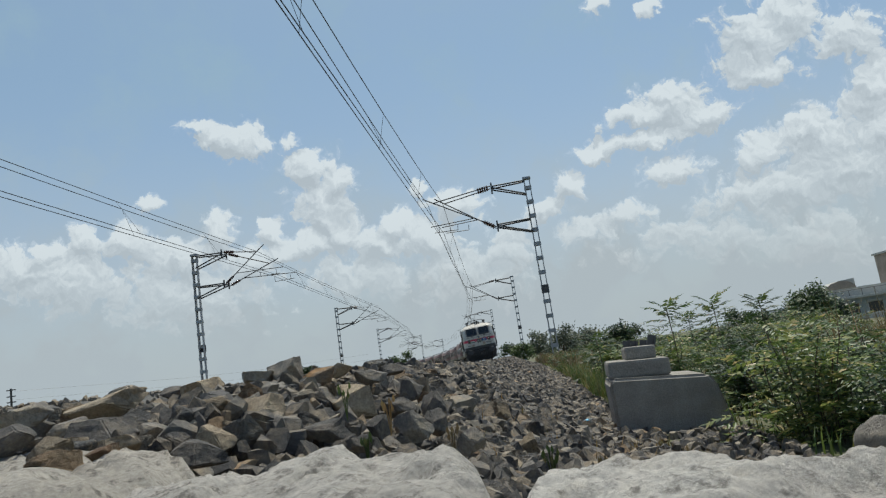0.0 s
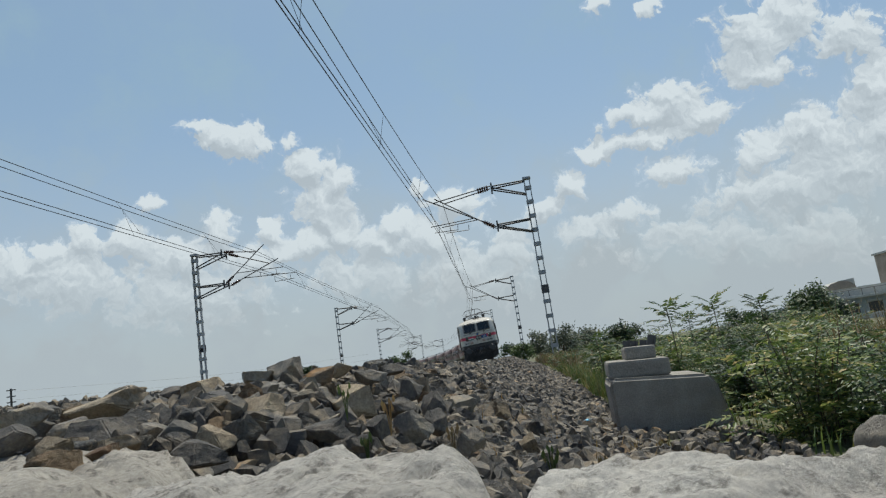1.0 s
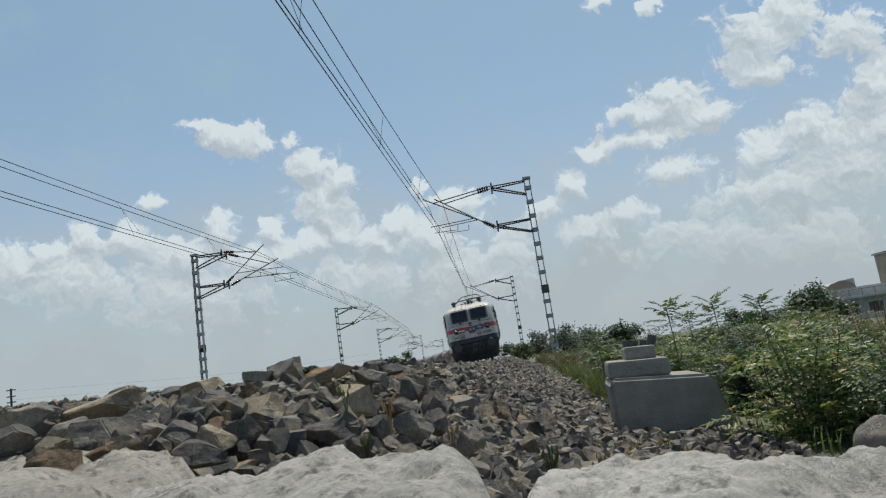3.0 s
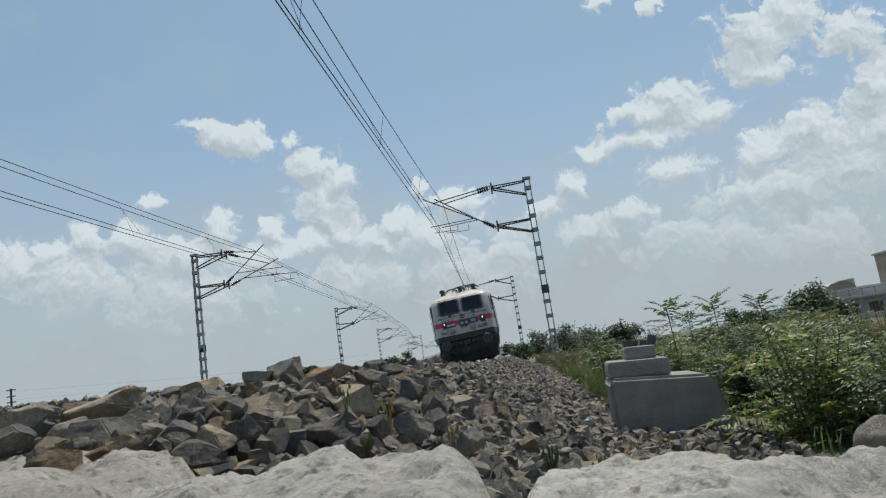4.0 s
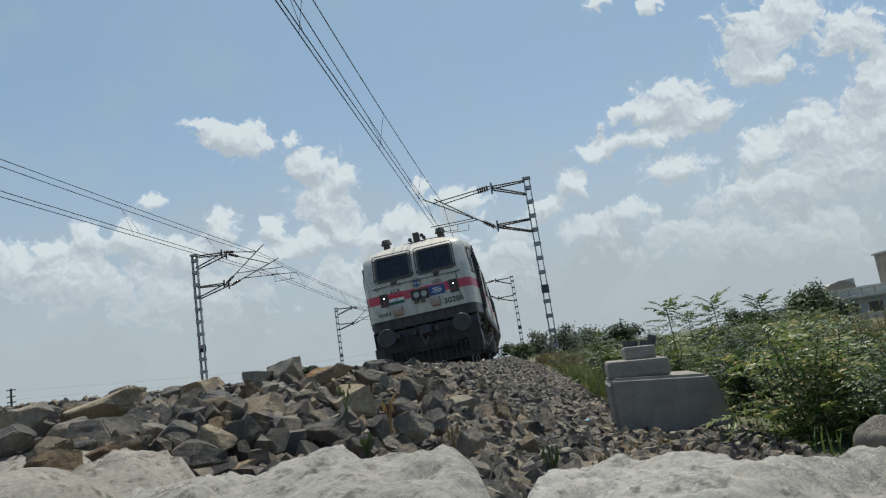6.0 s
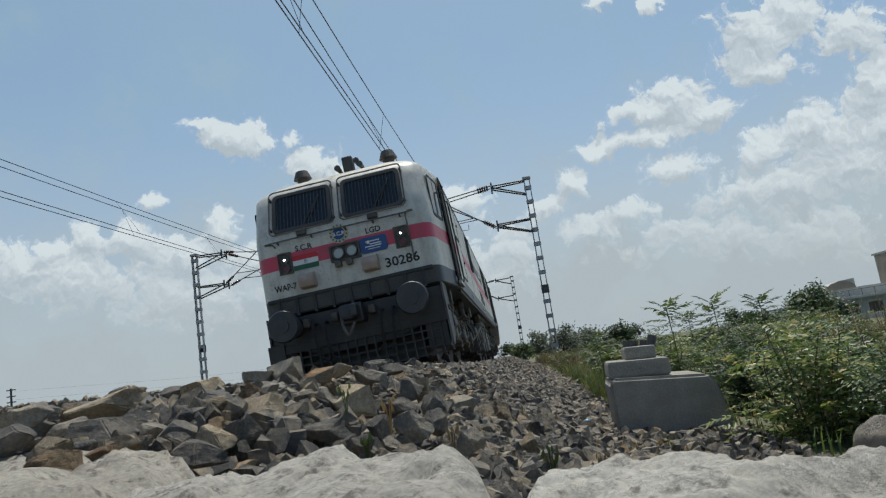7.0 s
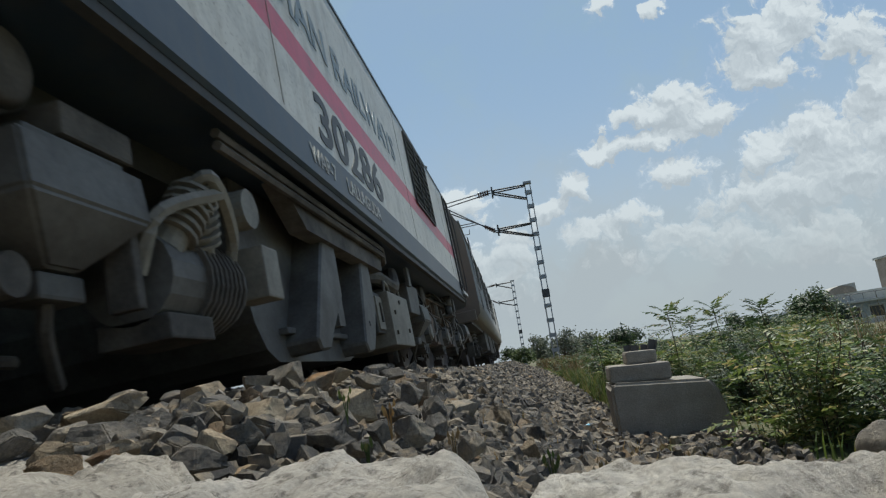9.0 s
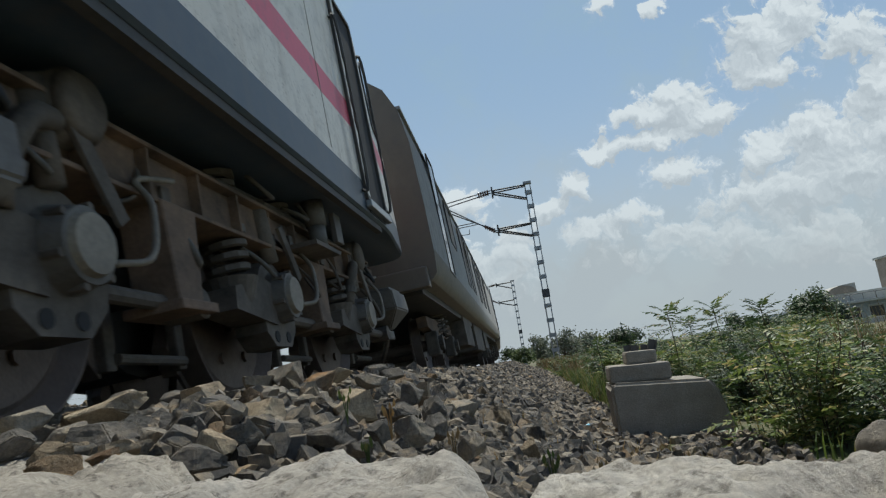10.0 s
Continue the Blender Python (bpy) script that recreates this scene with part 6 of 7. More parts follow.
def tree(x, y, h, radius, seed, mat=M_LEAFDARK, n=900, label="dark green leafy tree behind the shrubs", leaf=0.22):
    rng = random.Random(seed)
    z0 = ground_at(x, y)
    t = empty("tree", Matrix.Translation((x, y, z0)))
    tagged(t, label, "tree")
    wood = bmesh.new()
    tube(wood, (0, 0, -0.1), (0, 0, h * 0.45), 0.035 * h, 8, 0.02 * h)
    tips = []
    for i in range(11):
        a, r = i * 2.4, radius * rng.uniform(0.3, 0.85)
        tip = Vector((math.cos(a) * r, math.sin(a) * r, h * rng.uniform(0.22, 0.95)))
        pipe(wood, bow([(0, 0, h * rng.uniform(0.1, 0.3)), tip * 0.5 + Vector((0, 0, h * 0.1)), tip], 3), 0.01 * h, 5)
        tips.append(tip)
    part("trunk", wood, M_TWIG, t)
    verts, faces = [], []
    for _ in range(n * 3):
        c = rng.choice(tips)
        d = Vector((rng.gauss(0, 1), rng.gauss(0, 1), rng.gauss(0, 0.8)))
        p = c + d * radius * 0.21
        al = Vector((rng.gauss(0, 1), rng.gauss(0, 1), rng.gauss(-0.2, 0.7))).normalized()
        sd = al.orthogonal().normalized()
        leaflet(verts, faces, p, al, sd, leaf * rng.uniform(0.6, 1.3), leaf * 0.33)
    me = bpy.data.meshes.new("crown")
    me.from_pydata(verts, [], faces)
    me.materials.append(mat)
    o = new("crown", me)
    o.parent = t
    return t


tree(15.6, 35, 2.1, 1.2, 11, n=2600, leaf=0.16)
tree(17.3, 37, 1.5, 1.0, 12, n=1500, leaf=0.16)
tree(13.2, 34, 1.3, 0.9, 13, n=1300, leaf=0.16)
tree(15.5, 46, 1.7, 1.1, 14, n=1500, leaf=0.2)
# Distance haze is mixed into this leaf colour; only the far trees wear it.
M_HAZE = leaf_material("haze-paled leaf", [(0.0, (0.10, 0.12, 0.075)), (1.0, (0.19, 0.20, 0.13))], 0.2)
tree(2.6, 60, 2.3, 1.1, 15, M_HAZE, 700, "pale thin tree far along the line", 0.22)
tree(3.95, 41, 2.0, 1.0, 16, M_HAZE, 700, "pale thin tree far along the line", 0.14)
tree(1.75, 31, 0.75, 0.5, 17, M_LEAFDARK, 500, "low green bush beside the ballast", 0.10)
tree(1.2, 33, 0.65, 0.45, 18, M_LEAFDARK, 400, "low green bush beside the ballast", 0.10)
tree(7.0, 75, 2.6, 2.2, 19, M_HAZE, 900, "far tree with haze in its pale leaf colour", 0.3)
tree(10.5, 70, 2.5, 2.0, 20, M_LEAFDARK, 900, "dark tree far off beyond the shrubs", 0.3)
tree(-7.8, 30, 1.15, 0.5, 22, M_LEAFDARK, 900, "green bush between the two tracks", 0.11)
tree(-6.1, 42, 1.35, 0.7, 23, M_LEAFDARK, 900, "green bush between the two tracks", 0.13)


def grass(name, n, place, label, mat, h=(0.08, 0.2), seed=3):
    """Blades of grass, one object."""
    rng = random.Random(seed)
    verts, faces = [], []
    for _ in range(n):
        x, y = place(rng)
        z = ground_at(x, y)
        a, l = rng.uniform(0, 6.28), rng.uniform(*h)
        lean = Vector((math.cos(a), math.sin(a), 0)) * l * rng.uniform(0.1, 0.6)
        sd = Vector((-math.sin(a), math.cos(a), 0)) * 0.0035 * (1 + y * 0.06)
        b = Vector((x, y, z - 0.01))
        m = b + lean * 0.35 + Vector((0, 0, l * 0.6))
        tip = b + lean + Vector((0, 0, l))
        k = len(verts)
        verts += [(b + sd)[:], (b - sd)[:], (m - sd * 0.8)[:], (m + sd * 0.8)[:], tip[:]]
        faces += [(k, k + 1, k + 2, k + 3), (k + 3, k + 2, k + 4)]
    me = bpy.data.meshes.new(name)
    me.from_pydata(verts, [], faces)
    me.materials.append(mat)
    return tagged(new(name, me), label, "grass", kind="stuff")


def off_track(u, y):
    p = track(y, u)
    return p.x, p.y


grass("grass", 6000, lambda r: off_track(*(lambda y: (3.0 + r.random() ** 1.5 * (0.5 + 0.06 * y), y))(5 + 22 * r.random() ** 1.4)), "short green and yellow grass beside the ballast", M_GRASS, (0.04, 0.14))
grass("grass", 5000, lambda r: off_track(*(lambda y: (3.0 + r.random() * (0.35 + 0.03 * y), y))(5.5 + 9 * r.random())), "tall fresh green grass beside the ballast", M_GRASS, (0.10, 0.30), 9)
grass("dry_grass", 6000, lambda r: off_track(*(lambda y: (3.1 + r.random() * (0.4 + 0.09 * y), y))(12 + 25 * r.random())), "tall dry brown grass beside the line", M_DRY, (0.2, 0.55), 4)
grass("dry_grass", 500, lambda r: (r.gauss(2.88, 0.10), r.gauss(3.0, 0.2)), "thin yellow grass in front of the concrete block", M_DRY, (0.02, 0.06), 5)
grass("dry_grass", 120, lambda r: off_track(r.uniform(2.3, 2.9), r.uniform(1.6, 3.2)), "sparse straw among the ballast", M_DRY, (0.03, 0.09), 6)
grass("grass", 3500, lambda r: (r.uniform(3.5, 7.5), r.uniform(2.2, 9)), "undergrowth beneath the shrubs", M_GRASS, (0.05, 0.16), 7)
grass("dry_grass", 1600, lambda r: (lambda y: (4.3 + 0.42 * (y - 2) + r.gauss(0, 0.5), y))(r.uniform(4.0, 9.0)), "brown dead stalks among the shrubs", M_DRY, (0.4, 0.85), 8)


def weed(x, y, z, h, n, seed, mat):
    rng = random.Random(seed)
    bm = bmesh.new()
    for _ in range(n):
        a = rng.uniform(0, 6.28)
        l = h * rng.uniform(0.5, 1.0)
        tip = Vector((math.cos(a) * l * 0.35, math.sin(a) * l * 0.35, l))
        pipe(bm, bow([(0, 0, -0.02), tip * 0.5 + Vector((0, 0, 0.006)), tip], 3), 0.0007, 4)
        verts = [bm.verts.new(tip + Vector(v) * 0.009) for v in ((0, 0, -0.6), (0.25, 0, 0), (0, 0, 0.8), (-0.25, 0, 0))]
        bm.faces.new(verts)
    o = part("weed", bm, mat)
    o.matrix_basis = Matrix.Translation((x, y, z))
    tagged(o, "small yellowish weed growing between the stones", "weed", "weeds in the ballast")


weed(2.23, 1.02, 0.045, 0.032, 5, 1, M_GRASS)
weed(2.31, 0.95, 0.02, 0.03, 7, 2, M_DRY)
weed(2.39, 0.97, -0.03, 0.03, 6, 3, M_DRY)
weed(2.30, 0.85, -0.01, 0.025, 6, 4, M_GRASS)
weed(2.52, 1.0, -0.09, 0.04, 12, 5, M_GRASS)
weed(2.60, 1.05, -0.12, 0.04, 10, 6, M_DRY)


# ---- litter ----
def bottle():
    t = empty("plastic_bottle", pose(2.73, 4.05, -0.335, 0, 80, 30))
    t.scale = (0.55, 0.55, 0.55)
    tagged(t, "small clear plastic bottle with blue band on the stones", "bottle")
    m = Mat("clear plastic", 0.15)
    m.colour((0.8, 0.85, 0.9))
    m.b.inputs["Transmission Weight"].default_value = 0.7
    bm = tube(bmesh.new(), (0, 0, -0.05), (0, 0, 0.03), 0.022, 14)
    tube(bm, (0, 0, 0.03), (0, 0, 0.055), 0.022, 14, 0.009)
    part("body", bm, m.m, t, smooth=True)
    part("band", tube(bmesh.new(), (0, 0, -0.02), (0, 0, 0.01), 0.0226, 14), plain("pale blue label", (0.12, 0.42, 0.60), 0.4), t, "blue label")


bottle()


# ---- buildings ----
M_PLASTER = concrete_material("pale plaster", (0.38, 0.38, 0.35), (0.52, 0.51, 0.47), 0.6, False)
M_PLASTERGREEN = concrete_material("greenish plaster", (0.27, 0.31, 0.30), (0.36, 0.39, 0.37), 0.6, False)
M_BRICKY = concrete_material("brown block wall", (0.24, 0.20, 0.16), (0.36, 0.31, 0.26), 1.2, False)
M_PANE = plain("dark window pane", (0.02, 0.022, 0.025), 0.2)


def house():
    t = empty("house", pose(28.5, 70, -3.2, 0, 0, -8))
    tagged(t, "two storey flat-roofed house with green-grey plaster", "house")
    part("wall", box(bmesh.new(), (0.6, 0, 0), (9.5, 9, 4.0)), M_PLASTERGREEN, t)
    part("roof_slab", box(bmesh.new(), (0.2, -0.5, 4.0), (9.8, 9.4, 4.25), 0.03), M_PLASTER, t)
    part("upper_wall", box(bmesh.new(), (2.0, 1.0, 4.25), (9.5, 8.6, 5.1)), M_PLASTER, t)
    bm = prism(bmesh.new(), [(2.2 + 1.3 * (1 - math.cos(a)), 5.1 + 0.75 * math.sin(a)) for a in [math.pi * i / 12 for i in range(13)]], 0.9, 1.4)
    part("arch", bm, M_BRICKY, t)
    bm = prism(bmesh.new(), [(1.2, 4.25), (4.9, 4.25), (4.9, 6.0), (3.4, 5.9)], 1.4, 6.0)
    part("stair_head", bm, M_PLASTER, t)
    for x in (1.5, 3.2, 5.2):
        w = part("window", box(bmesh.new(), (x - 0.08, -0.04, 2.3), (x + 1.28, 0.05, 3.6)), M_PLASTER, t)
        part("pane", box(bmesh.new(), (x, -0.06, 2.4), (x + 1.2, -0.045, 3.5)), M_PANE, w)
        part("sunshade", box(bmesh.new(), (x - 0.15, -0.35, 3.62), (x + 1.35, 0, 3.70)), M_PLASTER, w)
    bm = bmesh.new()
    for x in np.arange(0.4, 9.6, 1.1):
        tube(bm, (x, -0.4, 4.25), (x, -0.4, 4.85), 0.03, 6)
    tube(bm, (0.4, -0.4, 4.85), (9.6, -0.4, 4.85), 0.03, 6)
    part("roof_rail", bm, M_TANK, t)


def compound_wall():
    t = empty("compound_wall", pose(25.9, 66, -2.6, 0, 0, -8))
    tagged(t, "weathered pale plastered compound wall", "wall")
    part("wall", box(bmesh.new(), (0, 0, 0), (12, 0.25, 1.95), 0.02), M_PLASTER, t)
    for x in (0, 3, 6, 9):
        part("pier", box(bmesh.new(), (x - 0.2, -0.06, 0), (x + 0.2, 0.3, 2.1), 0.02), M_PLASTER, t)


def water_tower():
    t = empty("water_tower", pose(40.0, 74, -2.4))
    tagged(t, "brown block tower with a round water tank", "tower")
    part("tower", box(bmesh.new(), (-1.2, -1.0, 0), (3.2, 3, 7.4), 0.03), M_BRICKY, t)
    part("parapet", box(bmesh.new(), (-1.35, -1.15, 7.4), (3.35, 3.15, 7.6)), M_PLASTER, t)
    bm = tube(bmesh.new(), (0.6, 0.9, 7.6), (0.6, 0.9, 8.5), 0.9, 20)
    tube(bm, (0.6, 0.9, 8.5), (0.6, 0.9, 8.75), 0.9, 20, 0.3)
    part("tank", bm, M_CASE, t, "pale round water tank", True)
    bm = bmesh.new()
    for z in np.arange(0.5, 6.2, 0.4):
        tube(bm, (-1.9, -1.1, z), (-1.4, -1.1, z), 0.02, 5)
    for x in (-1.9, -1.4):
        tube(bm, (x, -1.1, 0), (x, -1.1, 6.6), 0.03, 5)
    part("ladder", bm, M_STEEL, t)


def far_shed():
    t = empty("shed", pose(22.6, 62, -1.5))
    tagged(t, "low bluish grey shed beyond the trees", "shed")
    part("wall", box(bmesh.new(), (0, 0, 0), (3.4, 4, 1.75)), M_PLASTER, t)
    bm = prism(bmesh.new(), [(-0.3, 1.7), (3.8, 1.75), (3.8, 1.85), (1.4, 2.35), (-0.3, 1.8)], -0.3, 4.3)
    part("roof", bm, M_BAND, t)


house()
compound_wall()
water_tower()
far_shed()


def power_pole():
    z0 = ground_at(-47.5, 60)
    t = empty("power_pole", Matrix.Translation((-47.5, 60, z0)))
    tagged(t, "thin dark power pole with crossarms", "power pole")
    h = 4.0 - z0
    part("pole", tube(bmesh.new(), (0, 0, -0.2), (0, 0, h), 0.13, 8, 0.09), M_DARKSTEEL, t)
    for z in (h - 0.15, h - 0.75, h - 1.3):
        part("crossarm", box(bmesh.new(), (-0.45, -0.06, z - 0.05), (0.45, 0.06, z + 0.05)), M_DARKSTEEL, t)
    for z in (h - 0.3, h - 1.1):
        pts = [(0.4, 0, z), (14, 18, z - 0.75), (26, 36, z - 0.3)]
        part("line", pipe(bmesh.new(), bow(pts, 5), 0.007, 4), M_WIRE, t)


power_pole()


# ---- clouds: one far backdrop that drifts ----
F = 1207.0


def cloud_field():
    """A node group: how deep a point of the sky lies inside the clouds."""
    g = bpy.data.node_groups.new("cloud_field", "ShaderNodeTree")
    g.interface.new_socket("P", in_out="INPUT", socket_type="NodeSocketVector")
    g.interface.new_socket("Depth", in_out="OUTPUT", socket_type="NodeSocketFloat")
    gi, go = g.nodes.new("NodeGroupInput"), g.nodes.new("NodeGroupOutput")
    last = None

    def puff(x, y, rx, ry, turn=0.0, weight=1.0):
        nonlocal last
        mp = g.nodes.new("ShaderNodeMapping")
        mp.vector_type = "TEXTURE"
        mp.inputs["Location"].default_value = ((x - 784) / 100, (441 - y) / 100, 0)
        mp.inputs["Rotation"].default_value = (0, 0, radians(turn))
        mp.inputs["Scale"].default_value = (rx / 100, ry / 100, 1)
        g.links.new(gi.outputs[0], mp.inputs[0])
        ln = g.nodes.new("ShaderNodeVectorMath")
        ln.operation = "LENGTH"
        g.links.new(mp.outputs[0], ln.inputs[0])
        sb = g.nodes.new("ShaderNodeMath")
        sb.operation = "MULTIPLY_ADD"
        g.links.new(ln.outputs["Value"], sb.inputs[0])
        sb.inputs[1].default_value, sb.inputs[2].default_value = -weight, weight
        if last:
            mx = g.nodes.new("ShaderNodeMath")
            mx.operation = "SMOOTH_MAX"
            g.links.new(last, mx.inputs[0])
            g.links.new(sb.outputs[0], mx.inputs[1])
            mx.inputs[2].default_value = 0.25
            last = mx.outputs[0]
        else:
            last = sb.outputs[0]

    # the lone cloud
    puff(410, 245, 78, 40, -5)
    puff(352, 222, 50, 14, 0, 0.7)
    puff(465, 248, 30, 18)
    puff(520, 243, 24, 16, 30, 0.6)
    # the tower
    puff(548, 295, 52, 38)
    puff(600, 320, 42, 42)
    puff(575, 370, 50, 60)
    puff(600, 410, 42, 40)
    puff(545, 430, 60, 34)
    puff(482, 405, 27, 22)
    # the bank on the left
    puff(45, 470, 90, 40)
    puff(150, 430, 34, 38)
    puff(225, 430, 62, 44)
    puff(262, 368, 30, 20, 40, 0.8)
    puff(385, 410, 40, 38)
    puff(320, 455, 90, 48)
    puff(120, 500, 140, 60, 0, 0.9)
    puff(330, 520, 190, 70, 0, 0.8)
    puff(440, 470, 80, 40, 0, 0.8)
    # behind the wires
    puff(672, 432, 50, 34)
    puff(735, 335, 22, 20)
    puff(800, 365, 64, 38)
    puff(765, 420, 66, 50)
    puff(640, 490, 110, 55, 0, 0.8)
    puff(830, 480, 120, 60, 0, 0.7)
    # on the right
    puff(1185, 175, 42, 36)
    puff(1130, 205, 95, 28, 12)
    puff(1060, 268, 64, 22, 14)
    puff(1150, 245, 95, 24, 5)
    puff(1245, 205, 75, 40, 15)
    puff(1195, 298, 62, 32, 5, 0.8)
    puff(1335, 60, 72, 62)
    puff(1350, 125, 95, 42, 10)
    puff(1500, 55, 80, 42, 15, 0.85)
    puff(1048, 20, 30, 18, 25, 0.7)
    puff(1145, 14, 30, 14, 10, 0.7)
    puff(1345, 270, 55, 36, 30)
    puff(1440, 225, 80, 46, 20)
    puff(1545, 160, 50, 70)
    puff(1500, 290, 160, 70, 10)
    puff(1330, 340, 90, 40, 10, 0.8)
    puff(1008, 335, 34, 34, 40)
    puff(965, 375, 60, 26, 20, 0.8)
    puff(1115, 375, 50, 24, 10, 0.7)
    puff(1050, 412, 80, 26, 5, 0.7)
    puff(1250, 420, 200, 50, 5, 0.6)
    puff(910, 445, 60, 40, 0, 0.7)
    puff(1450, 420, 160, 60, 0, 0.7)
    puff(1400, 330, 190, 60, 12, 0.9)
    puff(1560, 230, 90, 60, 20)
    puff(1400, 30, 60, 50, 0, 0.8)
    puff(700, 400, 40, 30, 30)
    puff(500, 440, 50, 26, 0, 0.9)
    puff(80, 445, 50, 22)
    puff(1345, 85, 95, 80, 0, 0.8)
    puff(1500, 75, 90, 45, 15, 0.8)
    puff(1470, 240, 120, 75, 25, 0.8)
    puff(1540, 175, 60, 80, 0, 0.8)
    puff(1185, 195, 110, 45, 10, 0.8)
    puff(575, 345, 62, 80, 0, 0.8)
    g.links.new(last, go.inputs[0])
    return g


def cloud_backdrop():
    m = bpy.data.materials.new("drifting clouds and haze")
    m.use_nodes = True
    t = m.node_tree
    t.nodes.clear()

    def node(kind, op=None, **kw):
        n = t.nodes.new(kind)
        if op:
            n.operation = op
        for key, v in kw.items():
            i = int(key[1:])
            if isinstance(v, bpy.types.NodeSocket):
                t.links.new(v, n.inputs[i])
            else:
                n.inputs[i].default_value = v
        return n

    def maths(op, a, b=0.0, c=0.0):
        return node("ShaderNodeMath", op, i0=a, i1=b, i2=c).outputs[0]

    def step(v, lo, hi):
        n = node("ShaderNodeMapRange")
        n.interpolation_type = "SMOOTHSTEP"
        t.links.new(v, n.inputs[0])
        n.inputs[1].default_value, n.inputs[2].default_value = lo, hi
        return n.outputs[0]

    co = node("ShaderNodeTexCoord").outputs["Object"]
    sep = node("ShaderNodeSeparateXYZ", i0=co)
    depth = maths("MULTIPLY", sep.outputs[2], -100 / F)
    comb = node("ShaderNodeCombineXYZ", i0=maths("DIVIDE", sep.outputs[0], depth), i1=maths("DIVIDE", sep.outputs[1], depth))
    p = comb.outputs[0]

    def fractal(scale, detail, rough, vec):
        n = node("ShaderNodeTexNoise")
        t.links.new(vec, n.inputs["Vector"])
        n.inputs["Scale"].default_value, n.inputs["Detail"].default_value, n.inputs["Roughness"].default_value = scale, detail, rough
        return n

    warp = node("ShaderNodeVectorMath", "SUBTRACT", i0=fractal(1.6, 7, 0.6, p).outputs["Color"], i1=(0.5, 0.5, 0.5)).outputs[0]
    warp = node("ShaderNodeVectorMath", "MULTIPLY", i0=warp, i1=(0.75, 0.75, 0.0)).outputs[0]
    q = node("ShaderNodeVectorMath", "ADD", i0=p, i1=warp).outputs[0]
    g = cloud_field()

    def field(vec):
        n = t.nodes.new("ShaderNodeGroup")
        n.node_tree = g
        t.links.new(vec, n.inputs[0])
        return n.outputs[0]

    d0 = field(q)
    d1 = field(node("ShaderNodeVectorMath", "ADD", i0=q, i1=(0.04, 0.22, 0)).outputs[0])
    puffs = fractal(3.4, 8, 0.6, q).outputs[0]
    puffs2 = fractal(3.4, 8, 0.6, node("ShaderNodeVectorMath", "ADD", i0=q, i1=(0.02, 0.07, 0)).outputs[0]).outputs[0]

    def billow(vec):
        """Rounded heads of cloud, large and small."""
        n = node("ShaderNodeTexVoronoi")
        n.feature = "SMOOTH_F1"
        t.links.new(vec, n.inputs["Vector"])
        n.inputs["Scale"].default_value, n.inputs["Detail"].default_value = 2.6, 3.0
        n.inputs["Roughness"].default_value, n.inputs["Lacunarity"].default_value, n.inputs["Smoothness"].default_value = 0.55, 2.3, 0.35
        return n.outputs["Distance"]

    heads = billow(q)
    heads2 = billow(node("ShaderNodeVectorMath", "ADD", i0=q, i1=(0.02, 0.09, 0)).outputs[0])
    body = maths("ADD", d0, maths("MULTIPLY", maths("SUBTRACT", puffs, 0.5), 0.75))
    body = maths("ADD", body, maths("MULTIPLY", maths("SUBTRACT", 0.90, heads), 0.62))
    alpha = maths("MULTIPLY", step(body, -0.14, 0.20), 0.92)
    lit = maths("ADD", maths("MULTIPLY", maths("SUBTRACT", d0, d1), 0.95), maths("MULTIPLY", maths("SUBTRACT", puffs, puffs2), 1.0))
    lit = maths("ADD", lit, maths("MULTIPLY", maths("SUBTRACT", heads2, heads), 0.55))
    ramp = node("ShaderNodeValToRGB", i0=maths("ADD", maths("MULTIPLY", lit, 1.1), 0.46))
    e = ramp.color_ramp.elements
    e[0].position, e[0].color = 0.05, (0.475, 0.50, 0.53, 1)
    e[1].position, e[1].color = 0.92, (0.755, 0.77, 0.785, 1)
    mid = e.new(0.42)
    mid.color = (0.57, 0.595, 0.625, 1)
    # haze that thickens towards the horizon
    up = view(9.716).to_3x3().inverted() @ Vector((0, 0, 1))
    unit = node("ShaderNodeVectorMath", "NORMALIZE", i0=co).outputs[0]
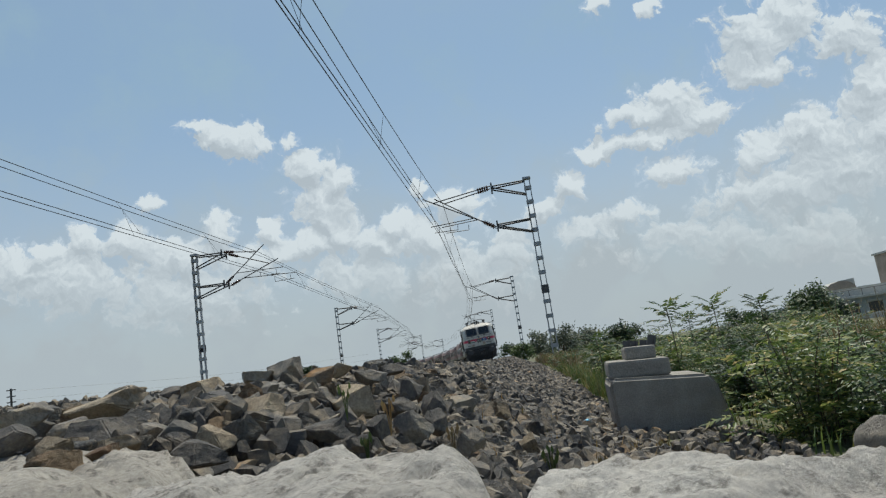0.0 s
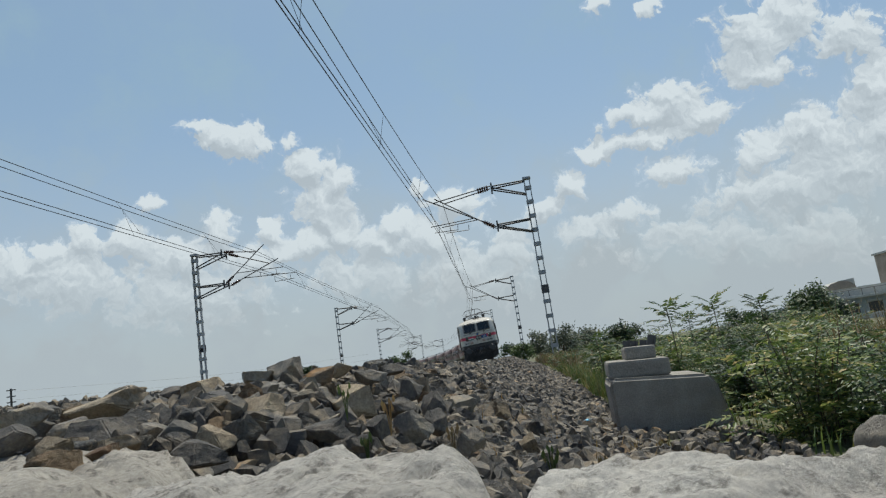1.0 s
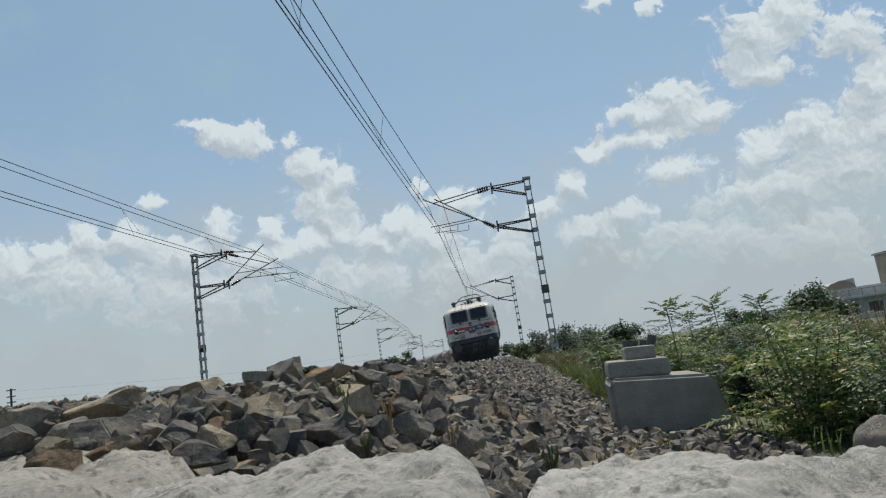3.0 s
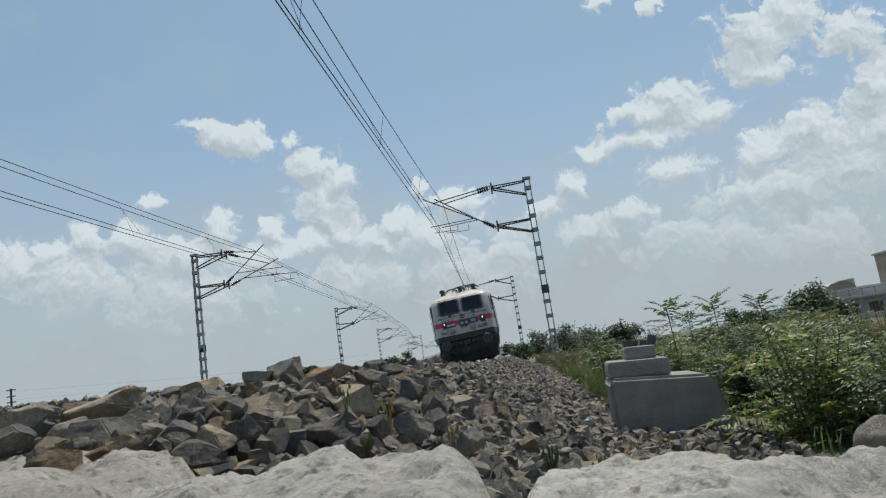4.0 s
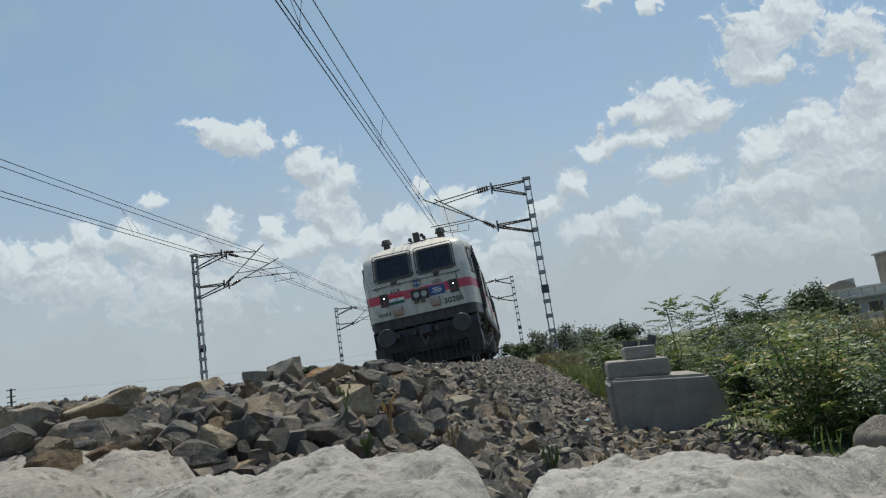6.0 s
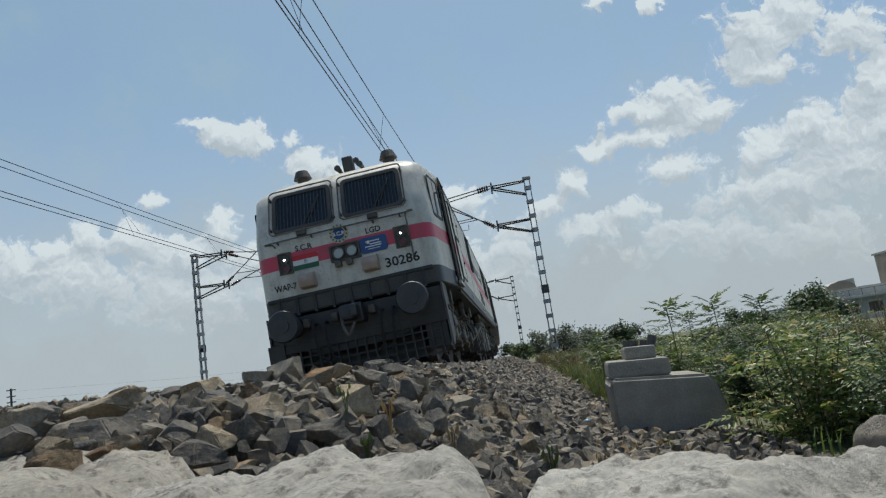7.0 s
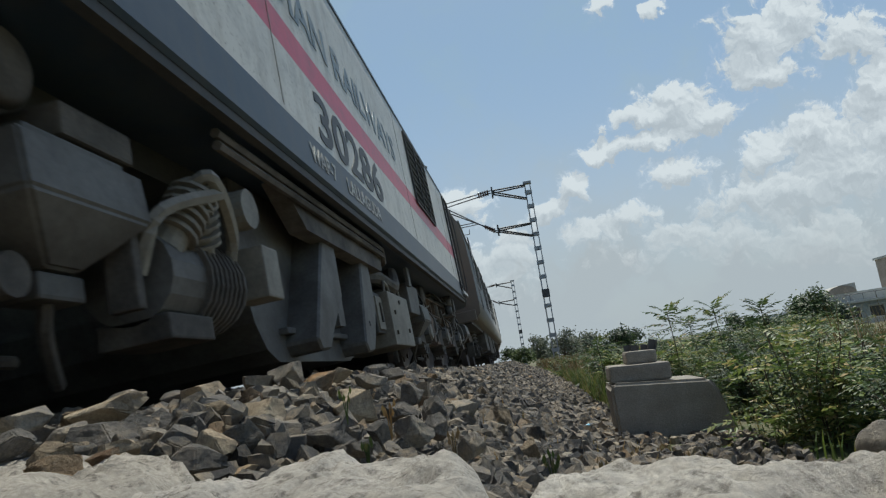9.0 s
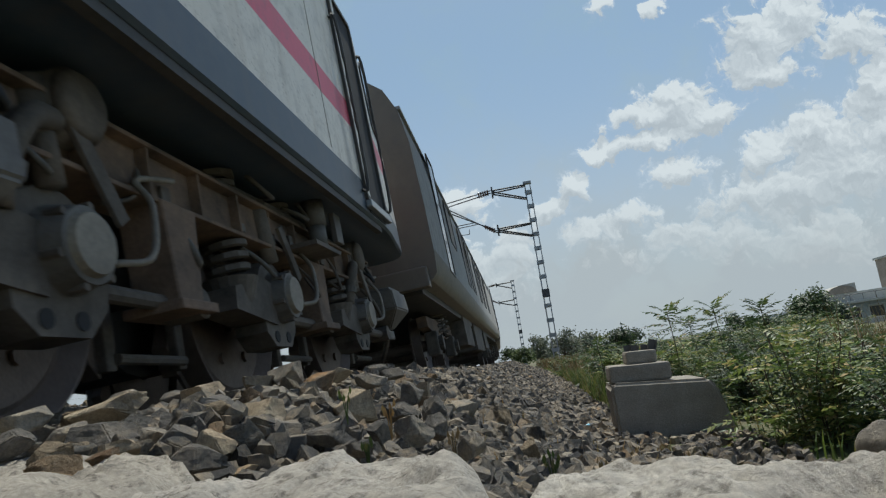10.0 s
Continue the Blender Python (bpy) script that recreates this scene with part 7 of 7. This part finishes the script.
    rise = node("ShaderNodeVectorMath", "DOT_PRODUCT", i0=unit, i1=up[:]).outputs["Value"]
    haze = maths("ADD", maths("MULTIPLY", step(rise, 0.38, 0.02), 0.58), 0.36)
    thin = maths("MULTIPLY", step(fractal(0.55, 8, 0.62, q).outputs[0], 0.42, 0.75), 0.30)
    haze = maths("ADD", haze, thin)
    fade = step(rise, 0.70, 0.56)
    near = node("ShaderNodeMix")
    near.data_type = "RGBA"
    t.links.new(maths("MULTIPLY", step(rise, 0.26, 0.0), 0.80), near.inputs[0])
    t.links.new(ramp.outputs[0], near.inputs[6])
    near.inputs[7].default_value = (0.44, 0.472, 0.505, 1)
    total = maths("MULTIPLY", maths("MAXIMUM", alpha, haze), fade)
    col = node("ShaderNodeMix")
    col.data_type = "RGBA"
    t.links.new(alpha, col.inputs[0])
    air = node("ShaderNodeMix")
    air.data_type = "RGBA"
    t.links.new(step(rise, 0.16, 0.46), air.inputs[0])
    air.inputs[6].default_value, air.inputs[7].default_value = (0.44, 0.475, 0.51, 1), (0.335, 0.455, 0.525, 1)
    t.links.new(air.outputs[2], col.inputs[6])
    t.links.new(near.outputs[2], col.inputs[7])
    em = node("ShaderNodeEmission", i0=col.outputs[2])
    tr = node("ShaderNodeBsdfTransparent")
    mx = node("ShaderNodeMixShader", i0=total, i1=tr.outputs[0], i2=em.outputs[0])
    out = node("ShaderNodeOutputMaterial")
    t.links.new(mx.outputs[0], out.inputs[0])
    m.cycles.emission_sampling = "NONE"
    bm = bmesh.new()
    r, rows = 3800.0, []
    for i in range(25):
        el = radians(-45 + 90 * i / 24)
        rows.append([bm.verts.new((r * math.cos(el) * math.sin(az), r * math.sin(el), -r * math.cos(el) * math.cos(az))) for az in [radians(-60 + 120 * j / 32) for j in range(33)]])
    for a, b in zip(rows, rows[1:]):
        for j in range(32):
            bm.faces.new((a[j], a[j + 1], b[j + 1], b[j]))
    ob = part("backdrop", bm, m)
    ob.matrix_basis = view(9.716)
    return tagged(ob, "hazy summer sky with drifting white clouds", "clouds", kind="structure")


clouds = cloud_backdrop()


motions()
